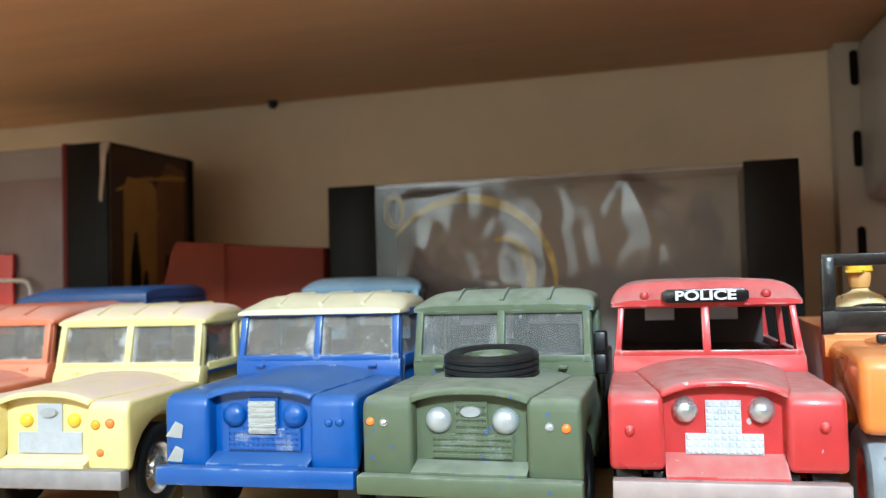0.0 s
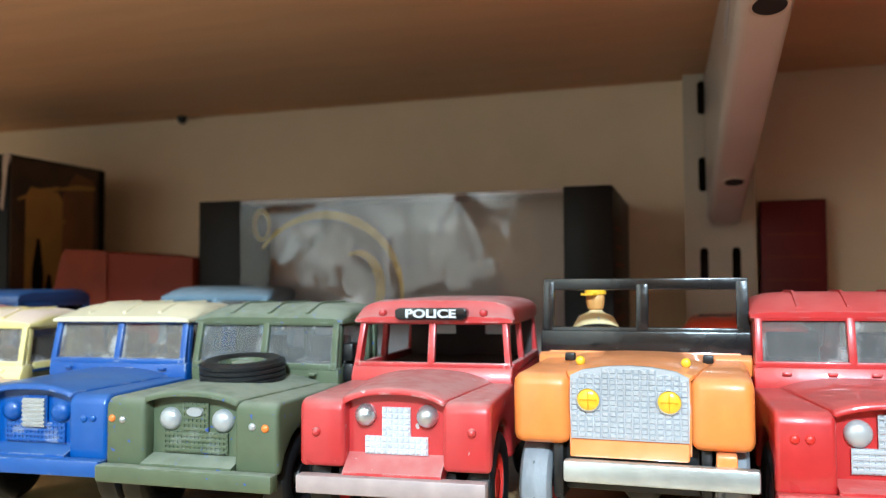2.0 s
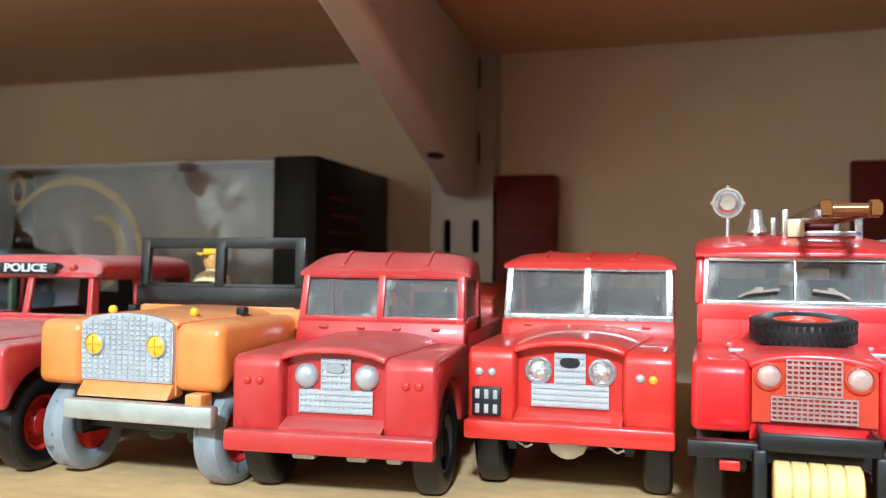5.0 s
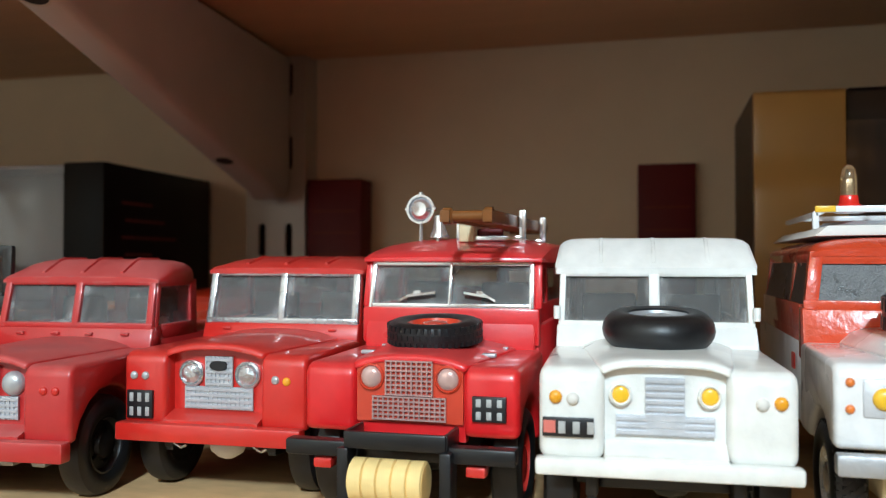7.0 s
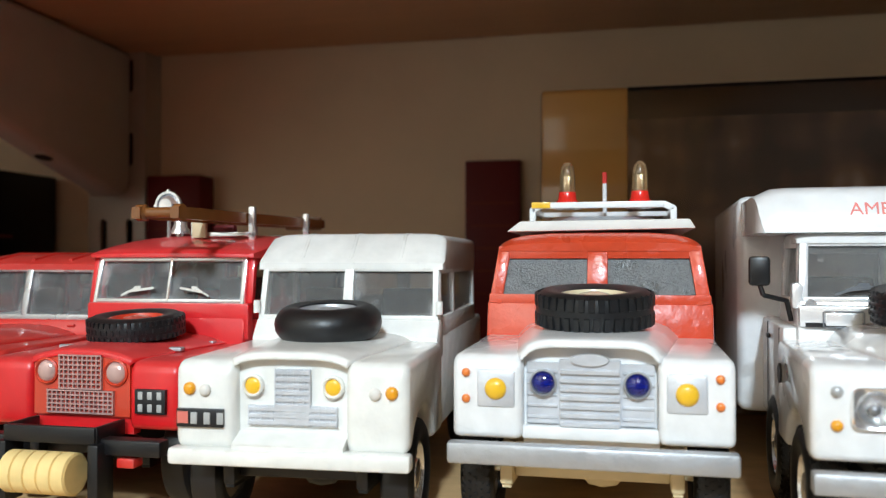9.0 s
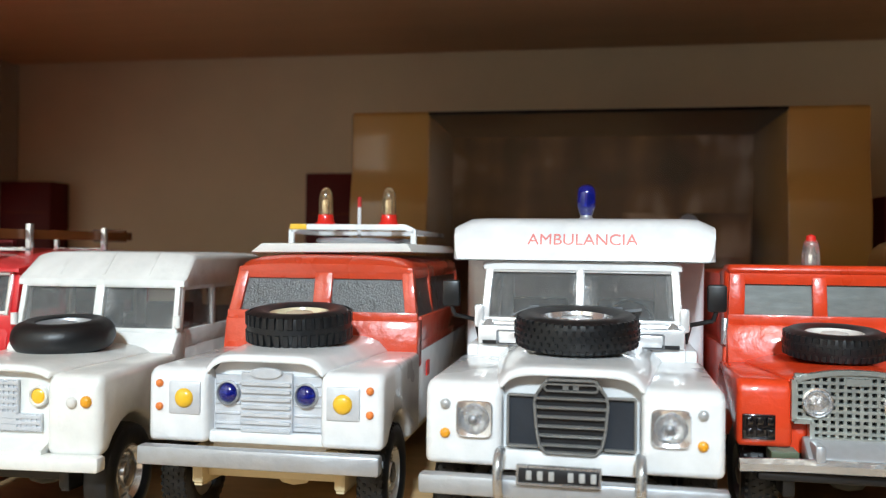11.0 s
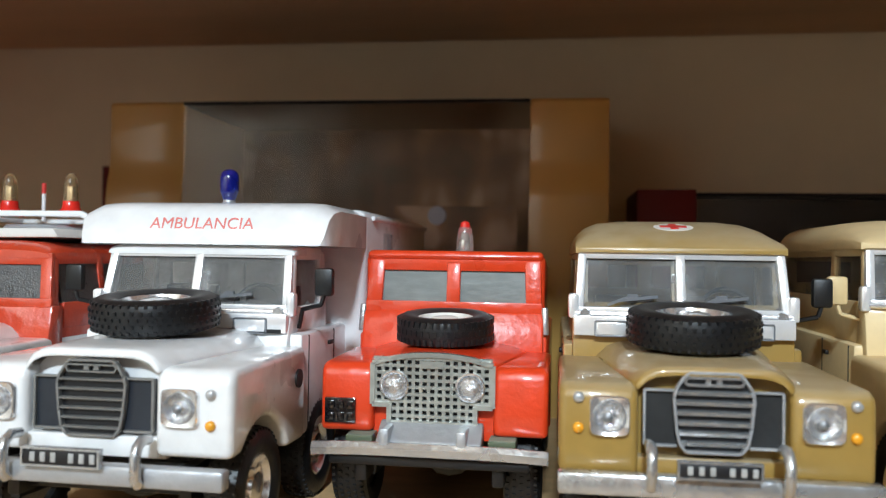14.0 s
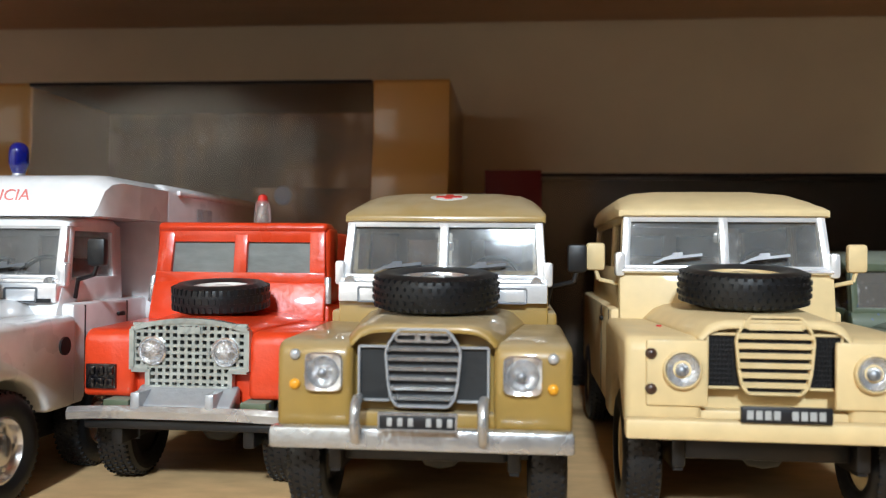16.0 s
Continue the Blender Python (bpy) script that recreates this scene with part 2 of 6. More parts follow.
M = dict(
    wall=material("cream_wall_paint", (0.81, 0.672, 0.488), rough=0.8, vary=0.06, grain=60, bump=0.25),
    lower_shelf=material("chipboard_shelf_top", (0.58, 0.37, 0.18), rough=0.55, vary=0.24, grain=200, bump=0.2, stretch=(0.7, 1.3, 1)),
    upper_shelf=material("red_brown_shelf_laminate", (0.66, 0.385, 0.205), rough=0.5, vary=0.14, grain=60, bump=0.1, stretch=(0.2, 1.5, 1)),
    steel_white=material("white_enamelled_steel", (0.47, 0.42, 0.34), rough=0.35, coat=0.2, vary=0.06, grain=80, bump=0.05),
    bracket=material("worn_white_bracket_enamel", (0.52, 0.48, 0.43), rough=0.3, coat=0.3, vary=0.12, grain=50, bump=0.05, chips=((0.35, 0.2, 0.15), 40, 0.74)),
    dark=material("hollow_shade_black", (0.012, 0.01, 0.009), rough=0.8, vary=0.2),
    # tones of the unseen room, chosen to steer the bounced light
    room_dark=material("unseen_dark_wall", (0.06, 0.028, 0.015), rough=0.6, vary=0.2, grain=10),
    room_pale=material("unseen_pale_wall", (0.84, 0.76, 0.64), rough=0.85, vary=0.05, grain=12),
    room_ceiling=material("unseen_dim_ceiling", (0.3, 0.195, 0.105), rough=0.85, vary=0.08, grain=12),
    room_brown=material("unseen_brown_wall", (0.24, 0.125, 0.055), rough=0.85, vary=0.08, grain=12),
    floor=material("unseen_brown_floor", (0.3, 0.155, 0.065), rough=0.5, vary=0.2, grain=15, stretch=(0.3, 2, 1)),
    rubber=material("black_rubber", (0.009, 0.009, 0.01), rough=0.42, vary=0.3, grain=300, bump=0.25, dust=0.06, dust_colour=(0.12, 0.11, 0.1)),
    rubber_grey=material("grey_rubber", (0.24, 0.26, 0.29), rough=0.6, vary=0.35, grain=330, bump=0.7, stretch=(1, 0.5, 0.5), chips=((0.1, 0.11, 0.13), 420, 0.66)),
    plastic_black=material("black_plastic", (0.008, 0.008, 0.009), rough=0.35, vary=0.2, grain=250, bump=0.1),
    black_paint=paint("black_gloss_paint", (0.008, 0.008, 0.009), rough=0.14, coat=0.3, bump=0.3, chips=((0.4, 0.4, 0.4), 700, 0.74)),
    chrome=material("chrome_plating", (0.9, 0.9, 0.91), rough=0.13, metal=0.82, vary=0.08, grain=300, bump=0.12),
    silver=material("silver_paint", (0.57, 0.58, 0.59), rough=0.22, metal=0.75, vary=0.16, grain=420, bump=0.45),
    satin=material("satin_metal_plating", (0.92, 0.92, 0.93), rough=0.16, metal=0.45, vary=0.12, grain=260, bump=0.35),
    silver_dull=material("dull_greenish_silver", (0.55, 0.57, 0.55), rough=0.26, metal=0.6, vary=0.25, grain=200, bump=0.4),
    bumper_rosy=material("bare_metal_with_rosy_bloom", (0.42, 0.33, 0.32), rough=0.5, metal=0.15, vary=0.25, grain=200, bump=0.25, chips=((0.2, 0.2, 0.22), 160, 0.62)),
    grille_grey=material("grey_grille_paint", (0.26, 0.255, 0.245), rough=0.35, metal=0.4, vary=0.15, grain=400, bump=0.2),
    panel_dark=material("blue_black_panel", (0.02, 0.025, 0.034), rough=0.45, vary=0.2, grain=500, bump=0.1),
    panel_grey=material("dark_grey_panel", (0.016, 0.017, 0.018), rough=0.5, vary=0.25, grain=500, bump=0.2),
    tar=material("lumpy_black_gloss", (0.006, 0.006, 0.008), rough=0.1, coat=0.8, vary=0.2, grain=330, bump=1.0),
    silver_white=material("whitish_silver_paint", (0.66, 0.68, 0.72), rough=0.35, metal=0.3, vary=0.15, grain=420, bump=0.35),
    silver_rosy=material("thin_silver_over_red", (0.5, 0.3, 0.28), rough=0.4, metal=0.3, vary=0.25, grain=300, bump=0.2),
    gunmetal=material("dark_silver_paint", (0.24, 0.25, 0.27), rough=0.32, metal=0.55, vary=0.15, grain=400, bump=0.1),
    clear_plastic=material("clear_beacon_plastic", (0.9, 0.85, 0.8), rough=0.06, transmission=0.85, vary=0.05),
    silver_pale=material("pale_silver_paint", (0.5, 0.51, 0.54), rough=0.38, metal=0.3, vary=0.12, grain=400, bump=0.3),
    silver_matt=material("brushed_silver_paint", (0.46, 0.47, 0.49), rough=0.38, metal=0.5, vary=0.12, grain=500, bump=0.3),
    silver_worn=material("worn_silver_paint", (0.3, 0.27, 0.27), rough=0.42, metal=0.25, vary=0.25, grain=300, bump=0.2, chips=((0.4, 0.1, 0.08), 220, 0.64)),
    lens=material("clear_lens", (0.62, 0.63, 0.65), rough=0.1, metal=0.75, coat=0.9, vary=0.3, grain=1200, bump=0.9),
    lens_white=material("white_lens", (0.48, 0.49, 0.5), rough=0.25, metal=0.35, coat=0.4, vary=0.08, grain=400),
    lens_rosy=material("clear_lens_over_red", (0.66, 0.42, 0.38), rough=0.2, metal=0.25, coat=0.6, vary=0.15, grain=500, bump=0.2),
    amber=material("amber_lens", (0.85, 0.36, 0.02), rough=0.2, coat=0.5, vary=0.1, grain=400),
    amber_clear=material("amber_clear_plastic", (0.9, 0.68, 0.4), rough=0.08, transmission=0.88, vary=0.05),
    yellow_lens=material("yellow_lens_paint", (0.9, 0.52, 0.03), rough=0.25, coat=0.5, vary=0.1, grain=400, bump=0.15),
    orange_lens=material("orange_lens_paint", (0.85, 0.22, 0.04), rough=0.3, coat=0.4, vary=0.1),
    red_lens=material("red_clear_plastic", (0.8, 0.03, 0.02), rough=0.15, coat=0.6, vary=0.1),
    blue_lens=material("blue_clear_plastic", (0.004, 0.016, 0.3), rough=0.06, coat=0.9, transmission=0.5, vary=0.2, grain=400, bump=0.3),
    # grey pane tone stands in for milky reflections on clear plastic
    glass=glazing("clear_glazing", (0.18, 0.18, 0.175), 0.72, 0.05, grimy=0.14, rim=0.35, specks=0.3),
    glass_dusty=glazing("dusty_glazing", (0.2, 0.175, 0.15), 0.62, 0.12, specks=0.4, grimy=0.2, rim=0.9),
    glass_foil=material("dark_hammered_glazing", (0.1, 0.1, 0.1), rough=0.28, metal=0.3, vary=0.4, grain=2600, bump=0.38),
    glass_smear=material("smeared_grey_glazing", (0.15, 0.16, 0.15), rough=0.34, metal=0.2, vary=0.35, grain=420, bump=0.1, stretch=(0.6, 1, 1.5)),
    # seat colour; also paints the shade inside the police cab
    seat=material("dark_seat_and_cab_shade", (0.05, 0.035, 0.033), rough=0.6, vary=0.15),
    cream_plastic=material("cream_plastic", (0.7, 0.58, 0.36), rough=0.4, vary=0.08, grain=200),
    rope=material("yellow_wound_rope", (0.85, 0.62, 0.26), rough=0.6, vary=0.15, grain=300, bump=0.3),
    ladder=material("brown_ladder_plastic", (0.22, 0.08, 0.022), rough=0.16, coat=0.3, vary=0.15, grain=250),
    plate_black=material("black_plate", (0.012, 0.012, 0.014), rough=0.4, vary=0.1),
    plate_ink=material("worn_white_plate_ink", (0.42, 0.42, 0.41), rough=0.5, vary=0.2, grain=400),
    plate_white=material("white_plate_marks", (0.62, 0.62, 0.62), rough=0.5, vary=0.05),
    pale_red=material("pale_red_lettering", (0.76, 0.2, 0.17), rough=0.5, vary=0.05),
    letter_red=material("red_lettering", (0.65, 0.04, 0.03), rough=0.5, vary=0.05),
    mark_red=material("faded_red_mark", (0.7, 0.18, 0.14), rough=0.5, vary=0.1),
    paper=material("white_card", (0.76, 0.73, 0.68), rough=0.6, vary=0.05, grain=80),
    red_body=paint("red_gloss_paint", (0.6, 0.021, 0.015), dust=0.14, dust_colour=(0.54, 0.17, 0.13), wear_glint=((0.62, 0.2, 0.17), 0.4)),
    red_dusty=paint("dusty_red_paint", (0.5, 0.024, 0.024), dust=0.34, dust_colour=(0.48, 0.22, 0.2), wear_glint=((0.6, 0.22, 0.2), 0.45)),
    police_red=paint("aged_red_paint", (0.52, 0.035, 0.036), dust=0.7, dust_colour=(0.46, 0.3, 0.28), wear_glint=((0.5, 0.36, 0.34), 0.7), chips=((0.5, 0.4, 0.4), 380, 0.7)),
    fire_red=paint("bright_red_plastic", (0.7, 0.012, 0.016), dust=0.12, wear_glint=((0.75, 0.2, 0.18), 0.4)),
    fire_front=paint("orange_red_front", (0.62, 0.05, 0.02)),
    orange=paint("orange_paint", (0.82, 0.245, 0.052), wear_glint=((0.8, 0.55, 0.4), 0.6), dust=0.45, dust_colour=(0.66, 0.36, 0.2)),
    scarlet=paint("scarlet_hand_paint", (0.78, 0.055, 0.012), bump=0.55, coat=0.6, wear_glint=((0.45, 0.04, 0.02), 0.6)),
    thick_red=paint("thick_red_hand_paint", (0.66, 0.06, 0.02), bump=0.8, coat=1.0, rough=0.22),
    yellow=paint("pale_yellow_paint", (0.8, 0.64, 0.25), dust=0.95, dust_colour=(0.66, 0.5, 0.43), wear_glint=((0.7, 0.64, 0.55), 0.6)),
    coral=paint("coral_paint", (0.7, 0.19, 0.09), dust=0.5, dust_colour=(0.5, 0.34, 0.3)),
    blue=paint("blue_paint", (0.002, 0.075, 0.32), dust=0.42, dust_colour=(0.09, 0.18, 0.36), wear_glint=((0.4, 0.42, 0.46), 0.75), chips=((0.42, 0.42, 0.45), 90, 0.74)),
    cream=paint("cream_paint", (0.75, 0.66, 0.45), dust=0.2, dust_colour=(0.6, 0.5, 0.38)),
    green=paint("olive_green_paint", (0.092, 0.115, 0.062), dust=0.85, rough=0.55, coat=0.1, dust_colour=(0.26, 0.28, 0.22), wear_glint=((0.3, 0.33, 0.3), 0.5), chips=((0.04, 0.09, 0.34), 620, 0.665)),
    white=paint("white_paint", (0.84, 0.83, 0.79), bump=0.5, wear_glint=((0.5, 0.46, 0.4), 0.5)),
    white_gloss=paint("white_gloss_paint", (0.85, 0.85, 0.85), coat=0.7, rough=0.25, bump=0.25, wear_glint=((0.6, 0.58, 0.55), 0.35)),
    tan=paint("mustard_tan_paint", (0.36, 0.22, 0.055), coat=0.6, dust=0.6, rough=0.28, dust_colour=(0.42, 0.35, 0.24), wear_glint=((0.55, 0.44, 0.24), 0.5)),
    sand=paint("matt_sand_plastic", (0.72, 0.54, 0.28), coat=0.1, rough=0.5, dust=0.15, dust_colour=(0.6, 0.46, 0.3), wear_glint=((0.8, 0.66, 0.42), 0.5)),
    grey_blue=paint("blue_grey_paint", (0.14, 0.22, 0.28), dust=0.4, dust_colour=(0.35, 0.38, 0.4)),
    dark_blue=paint("dark_blue_paint", (0.012, 0.048, 0.14), dust=0.25, dust_colour=(0.06, 0.11, 0.2)),
    card_black=material("black_card", (0.006, 0.005, 0.0045), rough=0.36, spec=0.15, coat=0.0, vary=0.3, grain=60),
    card_dim=material("dim_brown_card", (0.1, 0.07, 0.045), rough=0.6, vary=0.35, grain=30),
    card_grey=material("grey_card", (0.3, 0.26, 0.25), rough=0.6, vary=0.12, grain=40),
    card_red=material("dark_red_card", (0.125, 0.009, 0.01), rough=0.5, coat=0.0, spec=0.25, vary=0.12, grain=60),
    card_brick=material("brick_red_card", (0.21, 0.034, 0.013), rough=0.55, spec=0.2, coat=0.0, vary=0.25, grain=70),
    card_reflection=printed("card_with_painted_reflections"),
    card_redbrown=material("red_brown_card", (0.18, 0.026, 0.012), rough=0.55, spec=0.2, coat=0.0, vary=0.15, grain=50),
    card_gold=material("ochre_gold_card", (0.47, 0.26, 0.068), rough=0.3, coat=0.5, vary=0.08, grain=40),
    card_ochre=material("worn_ochre_card", (0.52, 0.28, 0.065), rough=0.5, vary=0.4, grain=40),
    film=glazing("crumpled_clear_film", (0.92, 0.94, 0.98), 0.92, 0.1, metal=1.0, grimy=0.01),
    window_film=glazing("box_window_film", (0.85, 0.75, 0.66), 0.94, 0.12, metal=1.0, grimy=0.01),
)

# ---- mesh helpers; lengths in millimetres, a car's own front at y = 0, x across, z up ----
MM = 0.001


def box(bm, x0, x1, y0, y1, z0, z1):
    v = [bm.verts.new((x, y, z)) for x in (x0, x1) for y in (y0, y1) for z in (z0, z1)]
    for f in ((0, 1, 3, 2), (4, 6, 7, 5), (0, 4, 5, 1), (2, 3, 7, 6), (0, 2, 6, 4), (1, 5, 7, 3)):
        bm.faces.new([v[i] for i in f])


def prism(bm, points, lo, hi, axis="x"):
    """A polygon of (a, b) pairs, drawn out along one axis."""
    def at(a, b, c):
        return {"x": (c, a, b), "y": (a, c, b), "z": (a, b, c)}[axis]
    low = [bm.verts.new(at(a, b, lo)) for a, b in points]
    high = [bm.verts.new(at(a, b, hi)) for a, b in points]
    n = len(points)
    bm.faces.new(low)
    bm.faces.new(high[::-1])
    for i in range(n):
        bm.faces.new((low[i], high[i], high[(i + 1) % n], low[(i + 1) % n]))


def loft(bm, loops):
    rings = [[bm.verts.new(p) for p in loop] for loop in loops]
    n = len(rings[0])
    for a, b in zip(rings, rings[1:]):
        for i in range(n):
            bm.faces.new((a[i], a[(i + 1) % n], b[(i + 1) % n], b[i]))
    bm.faces.new(rings[0][::-1])
    bm.faces.new(rings[-1])


def lathe(bm, profile, centre, axis="y", n=28, closed=False):
    """A profile of (radius, along) pairs turned about an axis."""
    cx, cy, cz = centre
    rings = []
    for r, h in profile:
        ring = []
        for i in range(n):
            a = 2 * math.pi * i / n
            u, v = r * math.cos(a), r * math.sin(a)
            p = {"x": (h, u, v), "y": (u, h, v), "z": (u, v, h)}[axis]
            ring.append(bm.verts.new((p[0] + cx, p[1] + cy, p[2] + cz)))
        rings.append(ring)
    for a, b in zip(rings, rings[1:]):
        for i in range(n):
            bm.faces.new((a[i], a[(i + 1) % n], b[(i + 1) % n], b[i]))
    if closed:
        for i in range(n):
            bm.faces.new((rings[-1][i], rings[-1][(i + 1) % n], rings[0][(i + 1) % n], rings[0][i]))
        return
    bm.faces.new(rings[0])
    bm.faces.new(rings[-1][::-1])


def strut(bm, p, q, w, d=None, n=4):
    """A bar from p to q; n sides."""
    d = d or w
    p, q = Vector(p), Vector(q)
    way = (q - p).normalized()
    side = way.cross(Vector((0, 1, 0)))
    if side.length < 0.05:
        side = way.cross(Vector((0, 0, 1)))
    side.normalize()
    other = way.cross(side).normalized()
    if n == 4:
        spots = [(-0.5, -0.5), (0.5, -0.5), (0.5, 0.5), (-0.5, 0.5)]
    else:
        spots = [(0.5 * math.cos(2 * math.pi * i / n), 0.5 * math.sin(2 * math.pi * i / n)) for i in range(n)]
    loft(bm, [[e + side * (a * w) + other * (b * d) for a, b in spots] for e in (p, q)])


def part(name, bm, mat, parent, label="", bevel=0.0, seg=2, smooth=True):
    """One bmesh, in millimetres, as one mesh object under a thing or a part."""
    bmesh.ops.recalc_face_normals(bm, faces=bm.faces)
    if bevel:
        edges = [e for e in bm.edges if len(e.link_faces) == 2 and e.calc_face_angle(0) > 0.6]
        bmesh.ops.bevel(bm, geom=edges, offset=bevel, segments=seg, profile=0.5, affect="EDGES", clamp_overlap=True)
    bm.transform(Matrix.Scale(MM, 4))
    me = bpy.data.meshes.new(name)
    bm.to_mesh(me)
    bm.free()
    me.materials.append(mat)
    if smooth:
        me.shade_smooth()
        me.set_sharp_from_angle(angle=radians(38))
    ob = new(name, me)
    ob.parent = parent
    if label:
        ob["label"] = label
    return ob


def shape(name, mat, parent, draw, label="", bevel=0.0, seg=2):
    bm = bmesh.new()
    draw(bm)
    return part(name, bm, mat, parent, label, bevel, seg)


def shelf_z(x):
    """Height of the lower shelf's top, which leans a little down to its left end."""
    return -0.0035 + 0.0095 * x


def thing(name, x, y, z, yaw, label, category, group="", kind="", size=1.0, top=0.0):
    """The Empty of a thing; size widens it; top, in millimetres, is the height of what stands on the shelf."""
    ob = new(name)
    ob.empty_display_size = 0.01
    ob.matrix_world = pose(x, y, z, 0, 0, yaw) @ Matrix.Diagonal((size, size, 1, 1))
    if top:
        foot = shelf_z(x)
        ob.matrix_world = pose(x, y, foot, 0, 0, yaw) @ Matrix.Diagonal((1, 1, (top * MM - foot) / (top * MM), 1))
    return tagged(ob, label, category, group, kind)


def slab(name, mat, x0, x1, y0, y1, z0, z1, label, category, bevel=0.0008):
    """A plain piece of the setting, in metres."""
    bm = bmesh.new()
    box(bm, *(1000 * v for v in (x0, x1, y0, y1, z0, z1)))
    ob = part(name, bm, mat, None, "", bevel * 1000, 2)
    return tagged(ob, label, category, kind="structure")


def lettering(name, text, size, mat, parent, at, rot, label, depth=0.12, wide=1.0, bold=0.00008):
    """Words in the built-in font, as a thin mesh."""
    cu = bpy.data.curves.new(name, "FONT")
    cu.offset = bold
    cu.body, cu.size, cu.extrude, cu.align_x, cu.align_y = text, size * MM, depth * MM, "CENTER", "CENTER"
    tmp = bpy.data.objects.new(name, cu)
    scene.collection.objects.link(tmp)
    me = bpy.data.meshes.new_from_object(tmp.evaluated_get(bpy.context.evaluated_depsgraph_get()))
    bpy.data.objects.remove(tmp)
    bpy.data.curves.remove(cu)
    me.materials.clear()
    me.materials.append(mat)
    ob = new(name, me)
    ob.parent = parent
    ob.matrix_local = pose(at[0] * MM, at[1] * MM, at[2] * MM, *rot) @ Matrix.Diagonal((wide, 1, 1, 1))
    ob["label"] = label
    return ob


# ---- the setting ----
WALL_Y, TOP_Z = 0.3115, 0.123
slab("wall_back", M["wall"], -0.47, 0.58, WALL_Y, WALL_Y + 0.1, -1.2, 1.4, "cream painted wall behind the shelves", "wall")
lower = slab("shelf_lower", M["lower_shelf"], -0.466, 0.575, 0.088, 0.309, -0.018, 0.0, "pale wood shelf that carries the toy cars", "shelf")
lower.matrix_world = pose(0, 0, shelf_z(0), 0, -math.degrees(math.atan(0.0095)), 0)
slab("shelf_upper", M["upper_shelf"], -0.466, 0.575, 0.088, 0.309, TOP_Z, TOP_Z + 0.018, "red-brown wooden shelf board seen from below", "shelf")
# unseen enclosure, added and toned to shape light on the shelves
slab("floor", M["floor"], -0.47, 0.58, -2.6, WALL_Y, -1.25, -1.2, "unseen brown floor, toned to warm the bounced light", "floor")
slab("ceiling", M["room_ceiling"], -0.47, 0.58, -2.6, WALL_Y, 1.4, 1.45, "unseen dim ceiling, toned to warm the bounced light", "ceiling")
slab("bounce_wall_left", M["room_pale"], -0.57, -0.47, -2.6, WALL_Y + 0.1, -1.2, 1.4, "unseen pale side wall added to bounce light from the left", "wall")
slab("dimming_wall_right", M["room_dark"], 0.58, 0.68, -2.6, WALL_Y + 0.1, -1.2, 1.4, "unseen dark side wall added to dim the right end", "wall")
slab("unseen_wall_front", M["room_brown"], -0.47, 0.58, -2.7, -2.6, -1.2, 1.4, "unseen brown wall added to keep the bounced light low and warm", "wall")


def shelf_upright():
    """Twin-slot wall rail: two columns of slots through the face, with side flanges."""
    rail = thing("shelf_upright", 0.0657, WALL_Y, 0, 0, "white enamelled steel twin-slot shelf rail screwed to the wall", "shelf rail", kind="structure")

    def face(bm):
        for x0, x1 in ((-12.5, -7.2), (-4.2, 4.2), (7.2, 12.5)):
            box(bm, x0, x1, -11.5, -10.3, -500, 600)
        gaps = [(-500 + 32 * i, -487 + 32 * i) for i in range(16)] + [(12.0, 25.0), (44.5, 57.6), (78.5, 91.6), (107.4, 120.4)] + [(140 + 32 * i, 153 + 32 * i) for i in range(14)]
        for (_, lo), (hi, _) in zip(gaps, gaps[1:]):
            for x0 in (-7.2, 4.2):
                box(bm, x0, x0 + 3, -11.5, -10.3, lo, hi)
        for lo, hi in ((12.0, 25.0), (44.5, 57.6), (78.5, 91.6), (107.4, 120.4)):
            for x0 in (-7.2, 4.2):
                for sx, cx in ((-1, x0), (1, x0 + 3)):
                    for sz, cz in ((-1, lo), (1, hi)):
                        arc = [(cx - sx * 1.5 + sx * 1.5 * math.sin(a), cz - sz * 1.5 + sz * 1.5 * math.cos(a)) for a in np.linspace(0, math.pi / 2, 5)]
                        prism(bm, [(cx, cz)] + arc, -11.5, -10.3, "y")
        for x in (-12.5, 11.3):
            box(bm, x, x + 1.2, -10.3, -0.3, -500, 600)
    bm = bmesh.new()
    face(bm)
    part("rail_face", bm, M["steel_white"], rail)
    # black sheet paints the shade seen through the slots
    shape("slot_shade", M["dark"], rail, lambda b: box(b, -11, 11, -3, -1, -500, 600), "near-black sheet for the shade behind the slots")
    return rail


shelf_upright()


